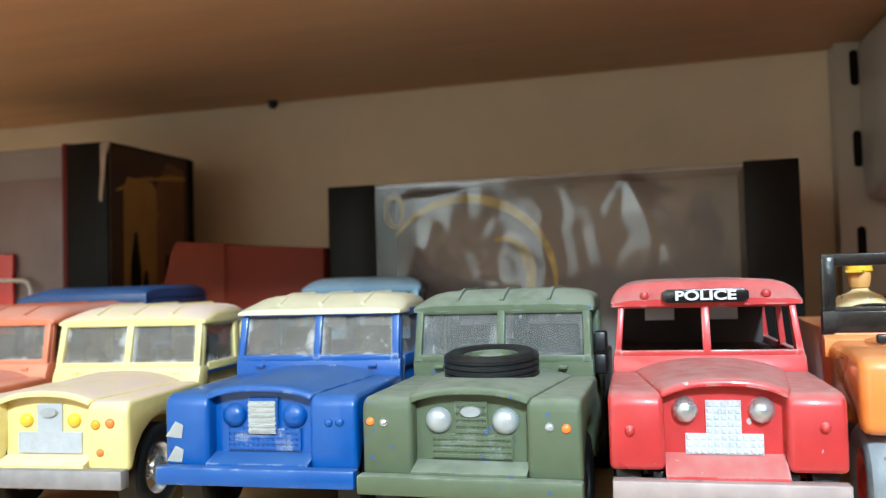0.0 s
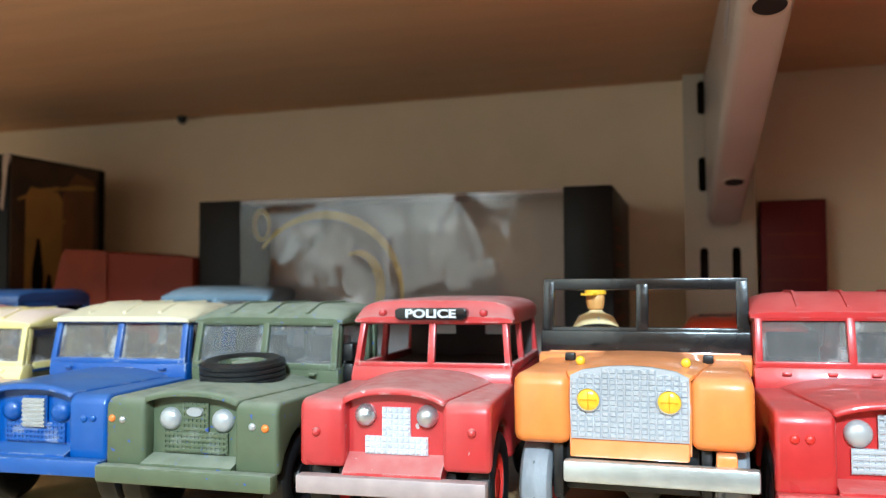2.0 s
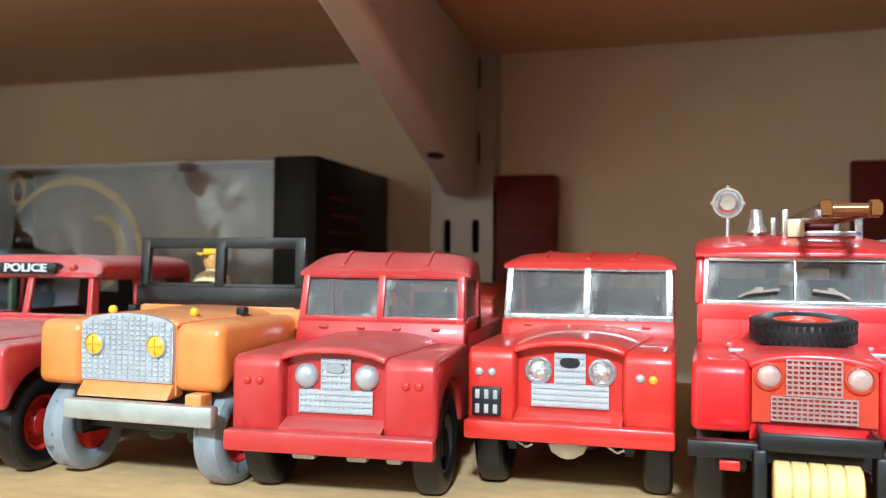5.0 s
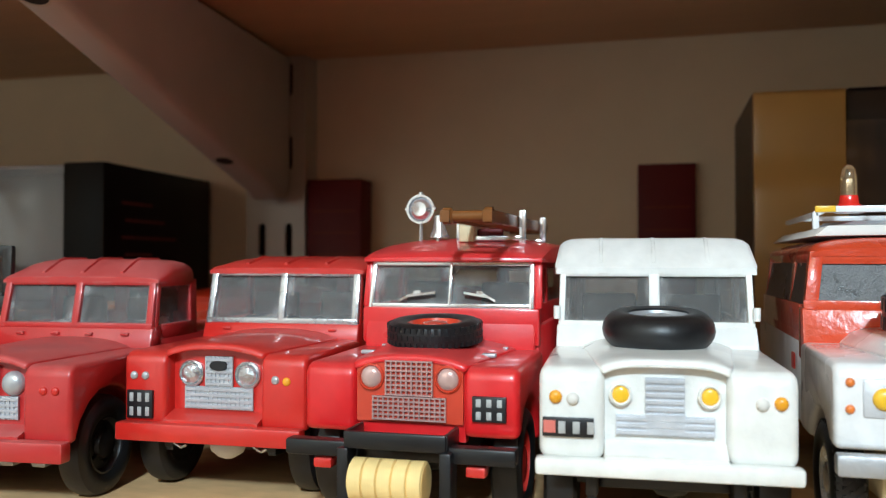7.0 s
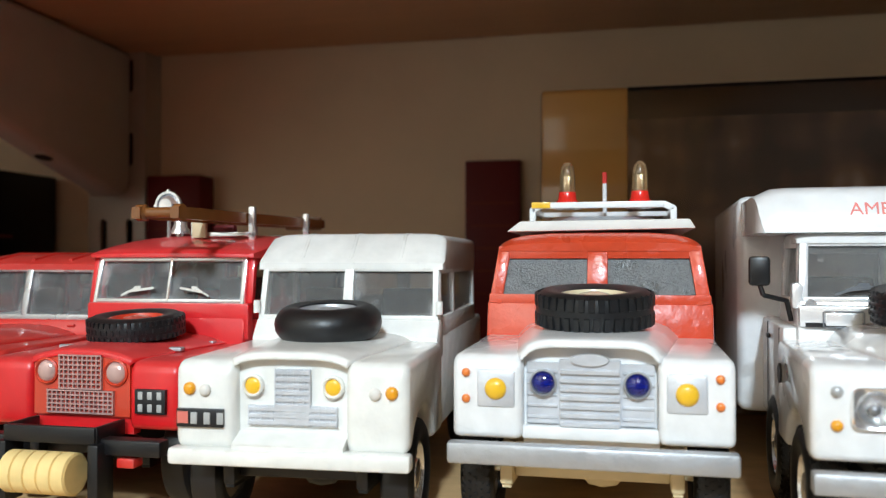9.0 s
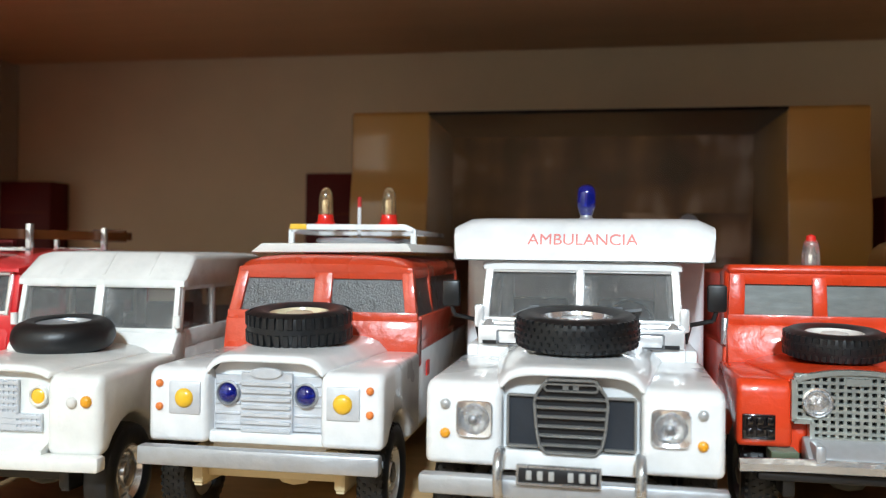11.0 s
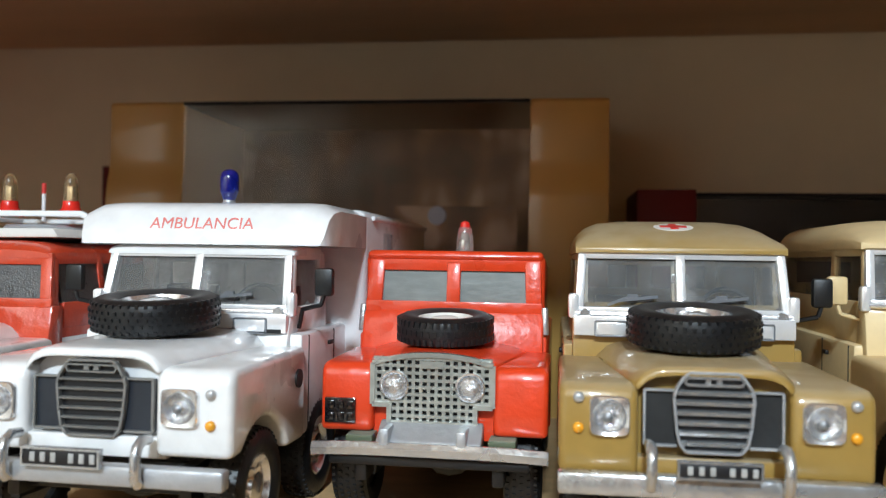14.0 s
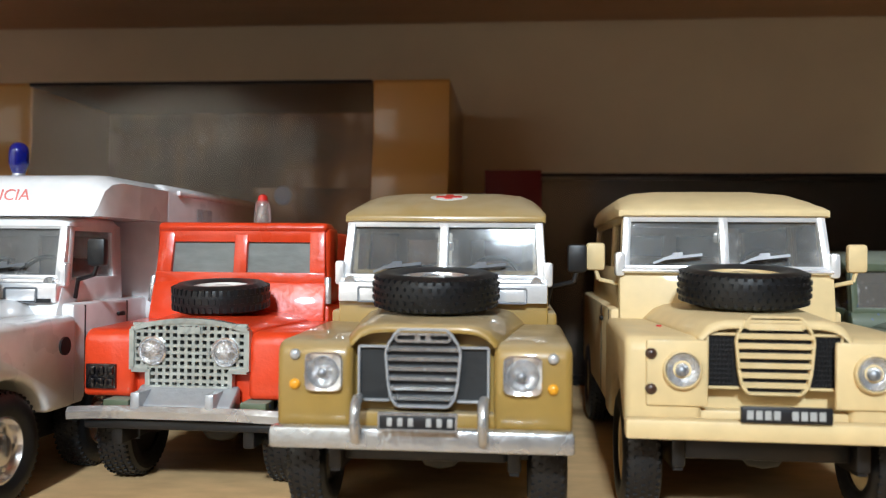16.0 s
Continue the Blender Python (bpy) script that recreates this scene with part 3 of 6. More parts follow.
def shelf_bracket():
    """A pressed steel arm that tapers away from the wall, with two punched holes below."""
    arm = thing("shelf_bracket", 0.0840, 0.0005, 0, 3.2, "worn white steel shelf bracket under the upper board", "bracket", kind="structure")
    side = [(299.5, 122.5), (299.5, 76), (298.4, 69.6), (295, 66.6), (289, 66.0), (282, 68.6), (200, 91.0), (120, 112.2), (104, 116.0), (104, 122.5)]
    shape("arm", M["bracket"], arm, lambda b: prism(b, side, -6.4, 5.2), bevel=3.6, seg=4)
    for i in range(5):
        shape("printed_mark", M["silver_matt"], arm, lambda b, i=i: box(b, -6.62, -6.45, 176 + i * 3.2, 178 + i * 3.2, 107 - i * 0.8, 113 - i * 0.8), "faint grey printed mark")
    for y, r in ((253, 2.9), (157.5, 3.5)):
        z = 68.6 + (282 - y) * 22.4 / 82 if y > 200 else 91.0 + (200 - y) * 0.265

        def ring(b, y=y, z=z, r=r):
            lathe(b, [(r + 0.7, -0.2), (r + 0.7, 0.3), (r, 0.3), (r, -0.2)], (0, 0, 0), "z", 24, True)
            b.transform(Matrix.Translation((0, y, z - 0.15)) @ Matrix.Rotation(-0.28, 4, "X"))

        def pit(b, y=y, z=z, r=r):
            lathe(b, [(0.1, -0.12), (r, -0.12), (r, 0.3), (0.1, 0.3)], (0, 0, 0), "z", 24)
            b.transform(Matrix.Translation((0, y, z - 0.15)) @ Matrix.Rotation(-0.28, 4, "X"))
        shape("hole_rim", M["steel_white"], arm, ring)
        # black disc paints the shade inside the hole
        shape("hole", M["dark"], arm, pit, "punched hole, its shade drawn as a near-black disc")
    return arm


shelf_bracket()

# ---- toy cars ----
BASE = dict(W=36.6, zb=11.2, zw=24.0, bt=11.0, bb=7.6, bw=37.2, by=-3.0, bd=3.0, rec=9.6, rdep=3.0, lw=30.0, crown=1.6,
            wsb=28.8, wst=37.0, yws=30.5, rake=0.22, fh=18.0, roof=42.0, roof_hw=18.8, cab=24.0, length=84.0, tyre=8.4, axle=13.0,
            lights="grille", hx=5.8, hz=19.8, hr=2.3, apron=True, belt=26.0, top="ribbed", split=True, sill=9.0, round=0.9, visor=6.0,
            roof_over=0.6, ground=0.0)


def grid(bm, x0, x1, z0, z1, y, nx, nz, w, d):
    for i in range(nx + 1):
        x = x0 + (x1 - x0) * i / nx
        box(bm, x - w / 2, x + w / 2, y, y + d, z0 - w / 2, z1 + w / 2)
    for i in range(nz + 1):
        z = z0 + (z1 - z0) * i / nz
        box(bm, x0 - w / 2, x1 + w / 2, y - 0.12, y + d - 0.1, z - w / 2, z + w / 2)


def tyre_mesh(bm, r, width, centre, axis, tread="plain"):
    w = width / 2
    prof = [(r * 0.58, -w * 0.8), (r * 0.7, -w), (r * 0.88, -w), (r * 0.97, -w * 0.78), (r, -w * 0.4), (r, w * 0.4), (r * 0.97, w * 0.78),
            (r * 0.88, w), (r * 0.7, w), (r * 0.58, w * 0.8)]
    if tread == "round":
        prof = [(r * 0.55, -w * 0.55)] + [(r - w + w * math.cos(a), w * math.sin(a)) for a in np.linspace(-2.0, 2.0, 13)] + [(r * 0.55, w * 0.55)]
    if tread == "ribs":
        mid = []
        for i in range(5):
            h = -w * 0.7 + i * w * 0.35
            mid += [(r * 0.96, h - w * 0.17), (r, h - w * 0.1), (r, h + w * 0.1)]
        prof = prof[:3] + mid + [(r * 0.96, w * 0.8)] + prof[7:]
    lathe(bm, prof, (0, 0, 0), axis, 40, True)
    if tread in ("knobs", "blocks", "fine"):
        count, rows, rise = {"knobs": (46, (-0.76, -0.38, 0, 0.38, 0.76), 0.24), "blocks": (38, (-0.52, 0.52), 0.22), "fine": (44, (-0.6, 0, 0.6), 0.14)}[tread]
        for k, h in enumerate(rows):
            for i in range(count):
                a = 2 * math.pi * (i + 0.5 * (k % 2)) / count
                s = 2 * math.pi * r / count * {"blocks": 0.34, "knobs": 0.22, "fine": 0.29}[tread]
                t = w * {"knobs": 0.11, "blocks": 0.4, "fine": 0.24}[tread]
                ca, sa = math.cos(a), math.sin(a)
                low, high = [], []
                rr = r * (0.975 if abs(h) > 0.6 else 1.0)
                for du, dh in ((-s, -t), (s, -t), (s, t), (-s, t)):
                    for out, lst in ((rr - 0.3, low), (rr + rise, high)):
                        k2 = 1.0 if out < rr else 0.8
                        u, v = out * ca - du * k2 * sa, out * sa + du * k2 * ca
                        hh = h * w + dh * k2
                        lst.append({"x": (hh, u, v), "y": (u, hh, v), "z": (u, v, hh)}[axis])
                loft(bm, [low, high])
    bm.transform(Matrix.Translation(centre))


def wheel(parent, x, y, r, width, rim_mat, tread="plain", rubber="rubber", name="wheel", axis="x", z=None, face=1, label=""):
    """Tyre and rim with a stepped hub."""
    c = (x, y, r if z is None else z)
    t = shape(name, M[rubber], parent, lambda b: tyre_mesh(b, r, width, c, axis, tread), label or "black rubber tyre")
    w = width / 2 * face

    def rim(b):
        lathe(b, [(0.1, -w * 0.6), (r * 0.6, -w * 0.6), (r * 0.62, w * 0.75), (r * 0.54, w * 0.8), (r * 0.48, w * 0.35), (r * 0.3, w * 0.4),
                  (r * 0.26, w * 0.75), (r * 0.12, w * 0.85), (0.1, w * 0.85)], c, axis, 28)
        for i in range(5):
            a = 2 * math.pi * i / 5
            u, v = r * 0.36 * math.cos(a), r * 0.36 * math.sin(a)
            o = {"x": (w * 0.45, u, v), "y": (u, w * 0.45, v), "z": (u, v, w * 0.45)}[axis]
            lathe(b, [(r * 0.05, -w * 0.1), (r * 0.05, w * 0.15)], (c[0] + o[0], c[1] + o[1], c[2] + o[2]), axis, 6)
    shape("rim", rim_mat, t, rim, "wheel rim")
    return t


def lamp(parent, x, y, z, r, mat, name="headlight", bezel=None, dome=0.55, square=0.0, wide=1.22, hollow=False):
    def glass(b):
        lathe(b, [(r, 0.6), (r, 0.0), (r * 0.86, -r * dome * 0.5), (r * 0.55, -r * dome * 0.85), (r * 0.2, -r * dome), (0.05, -r * dome)], (x, y, z), "y", 22)
    def bowl(b):
        lathe(b, [(r, 0.6), (r, -0.15), (r * 0.93, -0.4), (r * 0.84, -0.1), (r * 0.62, 0.35), (r * 0.42, 0.45), (r * 0.36, -0.1), (r * 0.22, -0.35), (0.05, -0.4)], (x, y, z), "y", 28)
    h = shape(name, mat, parent, bowl if square or hollow else glass)
    if bezel is not None:
        if square:
            def ring(b):
                def rim(k, y_):
                    pts = []
                    for i in range(40):
                        c, d = math.cos(2 * math.pi * i / 40), math.sin(2 * math.pi * i / 40)
                        q = (abs(c) ** k + abs(d) ** k) ** (-1 / k)
                        pts.append((c * q, y_, d * q))
                    return pts
                for (s0, k0, y0), (s1, k1, y1) in zip(((square, 6, 0.9), (square, 6, -0.1), (square * 0.94, 6, -0.35), (r * 1.0, 2, -0.2)), ((square, 6, -0.1), (square * 0.94, 6, -0.35), (r * 1.0, 2, -0.2), (r * 0.96, 2, 0.5))):
                    lo = [b.verts.new((x + u * s0, y + v, z + w * s0)) for u, v, w in rim(k0, y0)]
                    hi = [b.verts.new((x + u * s1, y + v, z + w * s1)) for u, v, w in rim(k1, y1)]
                    for i in range(40):
                        b.faces.new((lo[i], lo[(i + 1) % 40], hi[(i + 1) % 40], hi[i]))
                bmesh.ops.remove_doubles(b, verts=b.verts[:], dist=0.001)
            shape("bezel", bezel, h, ring)
        else:
            shape("bezel", bezel, h, lambda b: lathe(b, [(r * 0.98, 0.7), (r * wide, 0.7), (r * wide, -0.25), (r * (wide + 0.94) / 2, -0.45), (r * 0.98, -0.2)], (x, y, z), "y", 22, True))
    if square or hollow:
        shape("bulb", M["gunmetal"], h, lambda b: lathe(b, [(r * 0.34, 0.3), (r * 0.3, -0.35), (r * 0.16, -0.6), (0.05, -0.65)], (x - r * 0.08, y, z - r * 0.05), "y", 16), "dark bulb")
    return h


def plate(parent, x0, x1, z0, z1, y, rows, mat="plate_black", ink="plate_ink", name="number_plate", rim=None):
    """A plate whose characters are plain bars."""
    p = shape(name, M[mat], parent, lambda b: box(b, x0, x1, y - 0.5, y + 0.4, z0, z1), bevel=0.15)

    h = (z1 - z0) / len(rows)
    for k, row in enumerate(rows):
        zc = z1 - h * (k + 0.5)
        wide = (x1 - x0) * 0.84
        total = sum(row) + 0.4 * (len(row) - 1)
        x = (x0 + x1) / 2 - wide / 2
        for wv in row:
            step = wide * max(wv, 0.6) / total
            if wv > 0:
                shape("bar", M[ink], p, lambda b, x=x, step=step, zc=zc: box(b, x + step * 0.16, x + step * 0.86, y - 0.62, y - 0.4, zc - h * 0.32, zc + h * 0.32), bevel=0.1)
            x += step + wide * 0.4 / total
    if rim:
        def edge(b):
            for a in ((x0 - 0.3, x1 + 0.3, z1, z1 + 0.3), (x0 - 0.3, x1 + 0.3, z0 - 0.3, z0), (x0 - 0.3, x0, z0, z1), (x1, x1 + 0.3, z0, z1)):
                box(b, a[0], a[1], y - 0.6, y + 0.4, a[2], a[3])
        shape("plate_rim", M[rim], p, edge)
    return p


def arch(P, n=9):
    """Side outline of a front wing with the wheel arch cut out."""
    ra, ya, za, zw = P["tyre"] + 1.8, P["axle"], P["tyre"] + P["ground"], P["zw"]
    r = 2.2
    pts = [(0, P["zb"])] + [(r - r * math.cos(a), zw - r + r * math.sin(a)) for a in np.linspace(0, math.pi / 2, 4)]
    pts += [(P["lw"], zw + 0.4), (P["lw"], P["sill"])]
    a0 = math.asin(min(0.9, max(-0.9, (P["sill"] - za) / ra)))
    a1 = math.pi - math.asin(min(0.9, max(-0.9, (P["zb"] - za) / ra)))
    for a in np.linspace(a0, a1, n):
        pts.append((ya + ra * math.cos(a), za + ra * math.sin(a)))
    return pts


def car_body(car, P, body, roof_mat, frame_mat, glass, lower=None, bonnet=None, rear=None, under=None):
    """The shell that all these toys share: wings, bonnet, bulkhead, windscreen, cab, roof, underside."""
    h, rec, zw, lw = P["W"] / 2, P["rec"], P["zw"], P["lw"]
    low = lower or body
    for s in (-1, 1):
        a, c = sorted((s * rec, s * h))
        shape("wing", low, car, lambda b: prism(b, arch(P), a, c), bevel=P["round"], seg=3)
    crown = P["crown"]
    us = [i / 8 - 1 for i in range(17)]
    panel = [(-rec - 0.2, P["zb"] - 1.0)] + [(u * (rec + 0.2), zw - 0.75 + crown * (1 - abs(u) ** P.get("arch", 2.6))) for u in us] + [(rec + 0.2, P["zb"] - 1.0)]
    shape("front_panel", low, car, lambda b: prism(b, panel, P["rdep"], P["rdep"] + 2, "y"))
    if P["apron"]:
        shape("apron", low, car, lambda b: prism(b, [(-1.2, P["bt"] - 0.6), (-1.2, P["bt"] + 0.5), (P["rdep"] + 0.4, P["zb"] + 2.8), (P["rdep"] + 0.4, P["bt"] - 0.6)], -rec, rec))
    loops = []
    for y, hw, cr, lift in ((P.get("by0", 0.3), rec + 0.2, crown * 0.97, -0.25), (P.get("by0", 0.3) + 0.5, rec + 0.6, crown, 0.2), (4, rec + 1.3, crown * 1.03, 0.35), (lw * 0.55, rec + 2.8, crown * 1.1, 0.5),
                            (lw + 0.3, rec + 4.6, crown * 1.2, 0.6)):
        top = [(hw * u, y, zw + lift + cr * (1 - abs(u) ** P.get("arch", 2.6))) for u in us]
        loops.append(top + [(px, py, pz - 0.8) for px, py, pz in top[::-1]])
    shape("bonnet", bonnet or low, car, lambda b: loft(b, loops), bevel=0.25)
    fh = P["fh"]
    ztop = P["belt"]
    zk = P.get("bulk", P["wsb"] - 1.0)
    shape("bulkhead", body, car, lambda b: prism(b, [(lw - 1.5, zw - 3), (lw - 1.5, zw + 0.8), (P["yws"] - 0.8, zk), (P["yws"] + 3, zk), (P["yws"] + 3, zw - 3)], -fh - 0.3, fh + 0.3),
          bevel=0.5)
    # windscreen
    yw = lambda z: P["yws"] + (z - P["wsb"]) * P["rake"]
    z0, z1 = P["wsb"] - 0.9, P["wst"] + 0.8
    bar = P.get("bar", 1.5)

    def frame_draw(b):
        strut(b, (-fh, yw(z0), z0), (fh, yw(z0), z0), bar, 1.3)
        strut(b, (-fh * P.get("taper", 0.985), yw(z1), z1), (fh * P.get("taper", 0.985), yw(z1), z1), bar, 1.3)
        for s in (-1, 1):
            strut(b, (s * (fh - bar / 2), yw(z0 - 0.7), z0 - 0.7), (s * (fh * P.get("taper", 0.985) - bar / 2), yw(z1 + 0.7), z1 + 0.7), bar, 1.4)
        if P["split"]:
            strut(b, (0, yw(z0) - 0.1, z0), (0, yw(z1) - 0.1, z1), P.get("mid", 1.6), 1.3)
    fr = shape("windscreen_frame", frame_mat, car, frame_draw, bevel=0.25)
    if glass is not None:
        for s in (-1, 1):
            def pane(b, s=s):
                x0, x1 = sorted((s * 0.4, s * (fh - bar * 0.7)))
                loft(b, [[(x0, yw(z) + 0.15, z), (x1, yw(z) + 0.15, z), (x1, yw(z) + 0.6, z), (x0, yw(z) + 0.6, z)] for z in (z0, z1)])
            g = shape("windscreen_pane", glass, fr, pane)
            g.visible_shadow = False
    # cab sides, back and the body behind
    y0, y1, L = P["yws"] + 2.0, P["yws"] + P["cab"], P["length"]
    rm = rear or body
    shape("rear_body", rm, car, lambda b: box(b, -h + 0.8, h - 0.8, lw + 0.2, L, P["sill"], ztop), bevel=0.7)
    if P["top"] != "open":
        zt = P["wst"] + 1.2
        for s in (-1, 1):
            ft = fh * P.get("taper", 0.985)

            def side(b, s=s):
                a, c = sorted((s * (ft - 1.2), s * (ft + 0.1)))
                strut(b, (s * (fh - 0.5), yw(z0) + 1, z0 - 3), (s * (ft - 0.5), yw(z1) + 1.0, z1), 1.3, 1.6)
                for y in (y0 + 17.2, y1 - 1):
                    strut(b, (s * (fh - 0.55), y, ztop - 0.5), (s * (ft - 0.55), y, zt), 1.3, 2.2)
                box(b, a, c, y0 + 1, y1, zt - 1.4, zt + 0.4)
                a, c = sorted((s * (fh - 1.2), s * (fh + 0.1)))
                box(b, a, c, y0 + 1.5, y1, ztop - 0.5, P["wsb"] - 0.6)
            sd = shape("cab_side", body, car, side, bevel=0.25)
            if glass is not None:
                def side_pane(b, s=s):
                    loft(b, [[(s * (x - 0.8), y0 + 1.5, z), (s * (x - 0.4), y0 + 1.5, z), (s * (x - 0.4), y1 - 1, z), (s * (x - 0.8), y1 - 1, z)] for x, z in ((fh, P["wsb"] - 0.8), (ft, zt - 1))])
                g = shape("side_window", glass, sd, side_pane)
                g.visible_shadow = False

        def back(b):
            a = fh * P.get("taper", 0.985) - 0.4
            box(b, -a, a, y1 - 1.4, y1, ztop - 0.5, P["wsb"] + 1.5)
            box(b, -a, a, y1 - 1.4, y1, zt - 2.2, zt + 0.4)
            for x0, x1 in ((-a, -a + 3), (-1.6, 1.6), (a - 3, a)):
                box(b, x0, x1, y1 - 1.4, y1, ztop - 0.5, zt)
        shape("cab_back", body, car, back, bevel=0.2)
        roof_shape(car, P, roof_mat, y1)
        for sx in (-8.5, 8.5) if P.get("seats", True) else ():
            shape("seat", M["seat"], car, lambda b, sx=sx: prism(b, [(y0 + 7, ztop), (y0 + 7, ztop + 2.5), (y0 + 13, ztop + 2.5), (y0 + 13.6, ztop + 8), (y0 + 15.5, ztop + 8), (y0 + 15.5, ztop)], sx - 5.5, sx + 5.5), bevel=0.6)
    # underside
    um = under or M["plastic_black"]
    zc = P["tyre"] + P["ground"]
    shape("chassis", um, car, lambda b: box(b, -h + 6.5, h - 6.5, P["axle"] + 6, L - 4, zc - 2.2, P["sill"] + 1.2), bevel=0.4)
    shape("cross_member", um, car, lambda b: box(b, -h + 9, h - 9, 4.5, 6.5, zc + 0.4, P["sill"] + 1.4), bevel=0.4)
    shape("axle", um, car, lambda b: lathe(b, [(0.9, -h + 3), (0.9, -3.4), (2.2, -2.2), (2.6, 0), (2.2, 2.2), (0.9, 3.4), (0.9, h - 3)], (1.5, P["axle"], zc), "x", 16))
    for s in (-1, 1):
        shape("chassis_rail", um, car, lambda b, s=s: box(b, *sorted((s * (h - 9), s * (h - 7))), 2.5, P["axle"] + 6, zc - 0.5, P["sill"] + 1.4), bevel=0.4)
        shape("leaf_spring", um, car, lambda b, s=s: strut(b, (s * (h - 8), 3, zc - 0.6), (s * (h - 8), P["axle"] + 8, zc - 1.2), 1.4, 0.8))


def roof_shape(car, P, mat, y1):
    """A pressed roof: it starts over the windscreen, rises and runs back; ribs along it."""
    yw = P["yws"] + (P["wst"] - P["wsb"]) * P["rake"]
    zt, zr, hw = P["wst"] + 1.0, P["roof"], P["roof_hw"]
    v = P["visor"]
    end = max(y1, P.get("roof_end", y1))
    if P["top"] == "dome":
        spec = [(yw - P["roof_over"] - 0.4, hw - 1.0, zt + 0.2, zt + 0.9), (yw - P["roof_over"], hw - 0.2, zt, zt + 1.5), (yw + 1.5, hw, zt, zt + (zr - zt) * 0.45), (yw + 5, hw, zt, zt + (zr - zt) * 0.64), (yw + 11, hw, zt, zt + (zr - zt) * 0.86), (yw + 19, hw, zt, zr), (end - 3, hw, zt, zr), (end, hw - 1, zt, zr - 2)]
        power, edge = P.get("dome", 2.4), P.get("dome_edge", 0.42)
    elif P["top"] == "flat":
        spec = [(yw - P["roof_over"], hw - 0.3, zt, zt + 1.6), (yw + 1.2, hw, zt, zr - 0.4), (yw + 4, hw, zt, zr), (end, hw, zt, zr)]
        power, edge = 5, 0.75
    else:
        spec = [(yw - P["roof_over"], hw - 0.4, zt - 0.4, zt + 0.9), (yw + 0.4, hw - 0.1, zt - 0.4, zt + 1.7), (yw + v, hw - 0.6, zt - 0.4, zr - 0.4), (yw + v + 2, hw - 0.8, zt - 0.4, zr), (end - 1, hw - 0.8, zt - 0.4, zr), (end, hw - 1.2, zt - 0.4, zr - 1)]
        power, edge = P.get("roof_power", 6), P.get("roof_edge", 0.6)

    def section(y, w, z0, z1, lift=0.0):
        us = [-1, -0.985, -0.95, -0.88, -0.75, -0.5, -0.25, 0, 0.25, 0.5, 0.75, 0.88, 0.95, 0.985, 1]
        e = z0 + min(P.get("lip", 9.0), (z1 - z0) * (1 - edge))
        return [(-w, y, z0)] + [(u * w, y, e + (z1 - e) * (1 - abs(u) ** power) ** (1 / 2.0 if power < 2.5 else 0.6 if power > 3 else 0.8) + lift) for u in us] + [(w, y, z0)]
    r = shape("roof", mat, car, lambda b: loft(b, [section(*s) for s in spec]), bevel=0.0)
    if P["top"] == "ribbed":
        rise = P.get("rib_rise", 0.42)
        for x in P.get("ribs", (-9.5, 0.0, 9.5)):
            def rib(b, x=x):
                lp = []
                for y, w, z0, z1 in spec[1:-1]:
                    e = z0 + (z1 - z0) * (1 - edge)
                    z = e + (z1 - e) * (1 - abs(x / w) ** power) ** 0.6
                    lp.append([(x - 0.55, y, z - 0.3), (x - 0.3, y, z + rise), (x + 0.3, y, z + rise), (x + 0.55, y, z - 0.3)])
                loft(b, lp)
            shape("roof_rib", mat, r, rib)
    return r


def wheels(car, P, rim, tread="plain", rubber="rubber", width=5.2, inset=0.4):
    h = P["W"] / 2
    for s in (-1, 1):
        for y in (P["axle"], P["length"] - 18):
            wheel(car, s * (h - width / 2 - inset), y, P["tyre"], width, rim, tread, rubber, face=s, z=P["tyre"] + P["ground"])


def bumper(car, P, mat, label="", ends=0.0, bevel=0.5):
    return shape("bumper", mat, car, lambda b: box(b, P.get("bx", 0) - P["bw"] / 2, P.get("bx", 0) + P["bw"] / 2, P["by"], P["by"] + P["bd"], P["bb"], P["bt"]), label, bevel=bevel, seg=2)


def spare(car, y, z, r, width, rim, tread, x=0.0, label="black spare tyre lying on the bonnet"):
    t = wheel(car, x, y, r, width, rim, tread, name="spare_tyre", axis="z", z=z, face=1, label=label)
    t.matrix_local = Matrix.Translation((0, y * MM, z * MM)) @ Matrix.Rotation(radians(5.0), 4, "X") @ Matrix.Translation((0, -y * MM, -z * MM))
    return t


def tee_grille(car, y, top, low, mat, ribs=True, pillows=False):
    """Inverted-T pressed grille: top and low are (half width, z0, z1)."""
    def draw(b):
        for hw, z0, z1 in (top, low):
            box(b, -hw, hw, y, y + 0.8, z0, z1)
            n = max(3, round((z1 - z0) / 1.05))
            if pillows:
                m = round(hw * 2 / 1.1)
                dx, dz = hw / m, (z1 - z0) / n / 2
                for i in range(m):
                    for j in range(n):
                        cx, cz = -hw + (2 * i + 1) * dx, z0 + (2 * j + 1) * dz
                        loft(b, [[(cx - dx * k, y - d, cz - dz * k), (cx + dx * k, y - d, cz - dz * k), (cx + dx * k, y - d, cz + dz * k), (cx - dx * k, y - d, cz + dz * k)] for k, d in ((0.94, -0.1), (0.45, 0.38))])
                continue
            for i in range(n if ribs else 0):
                z = z0 + (z1 - z0) * (i + 0.5) / n
                box(b, -hw, hw, y - 0.35, y, z - 0.26, z + 0.26)
            m = round(hw * 2 / 0.95)
            if ribs:
                for i in range(m + 1):
                    x = -hw + 2 * hw * i / m
                    box(b, x - 0.14, x + 0.14, y - 0.22, y, z0, z1)
    return shape("grille", mat, car, draw)


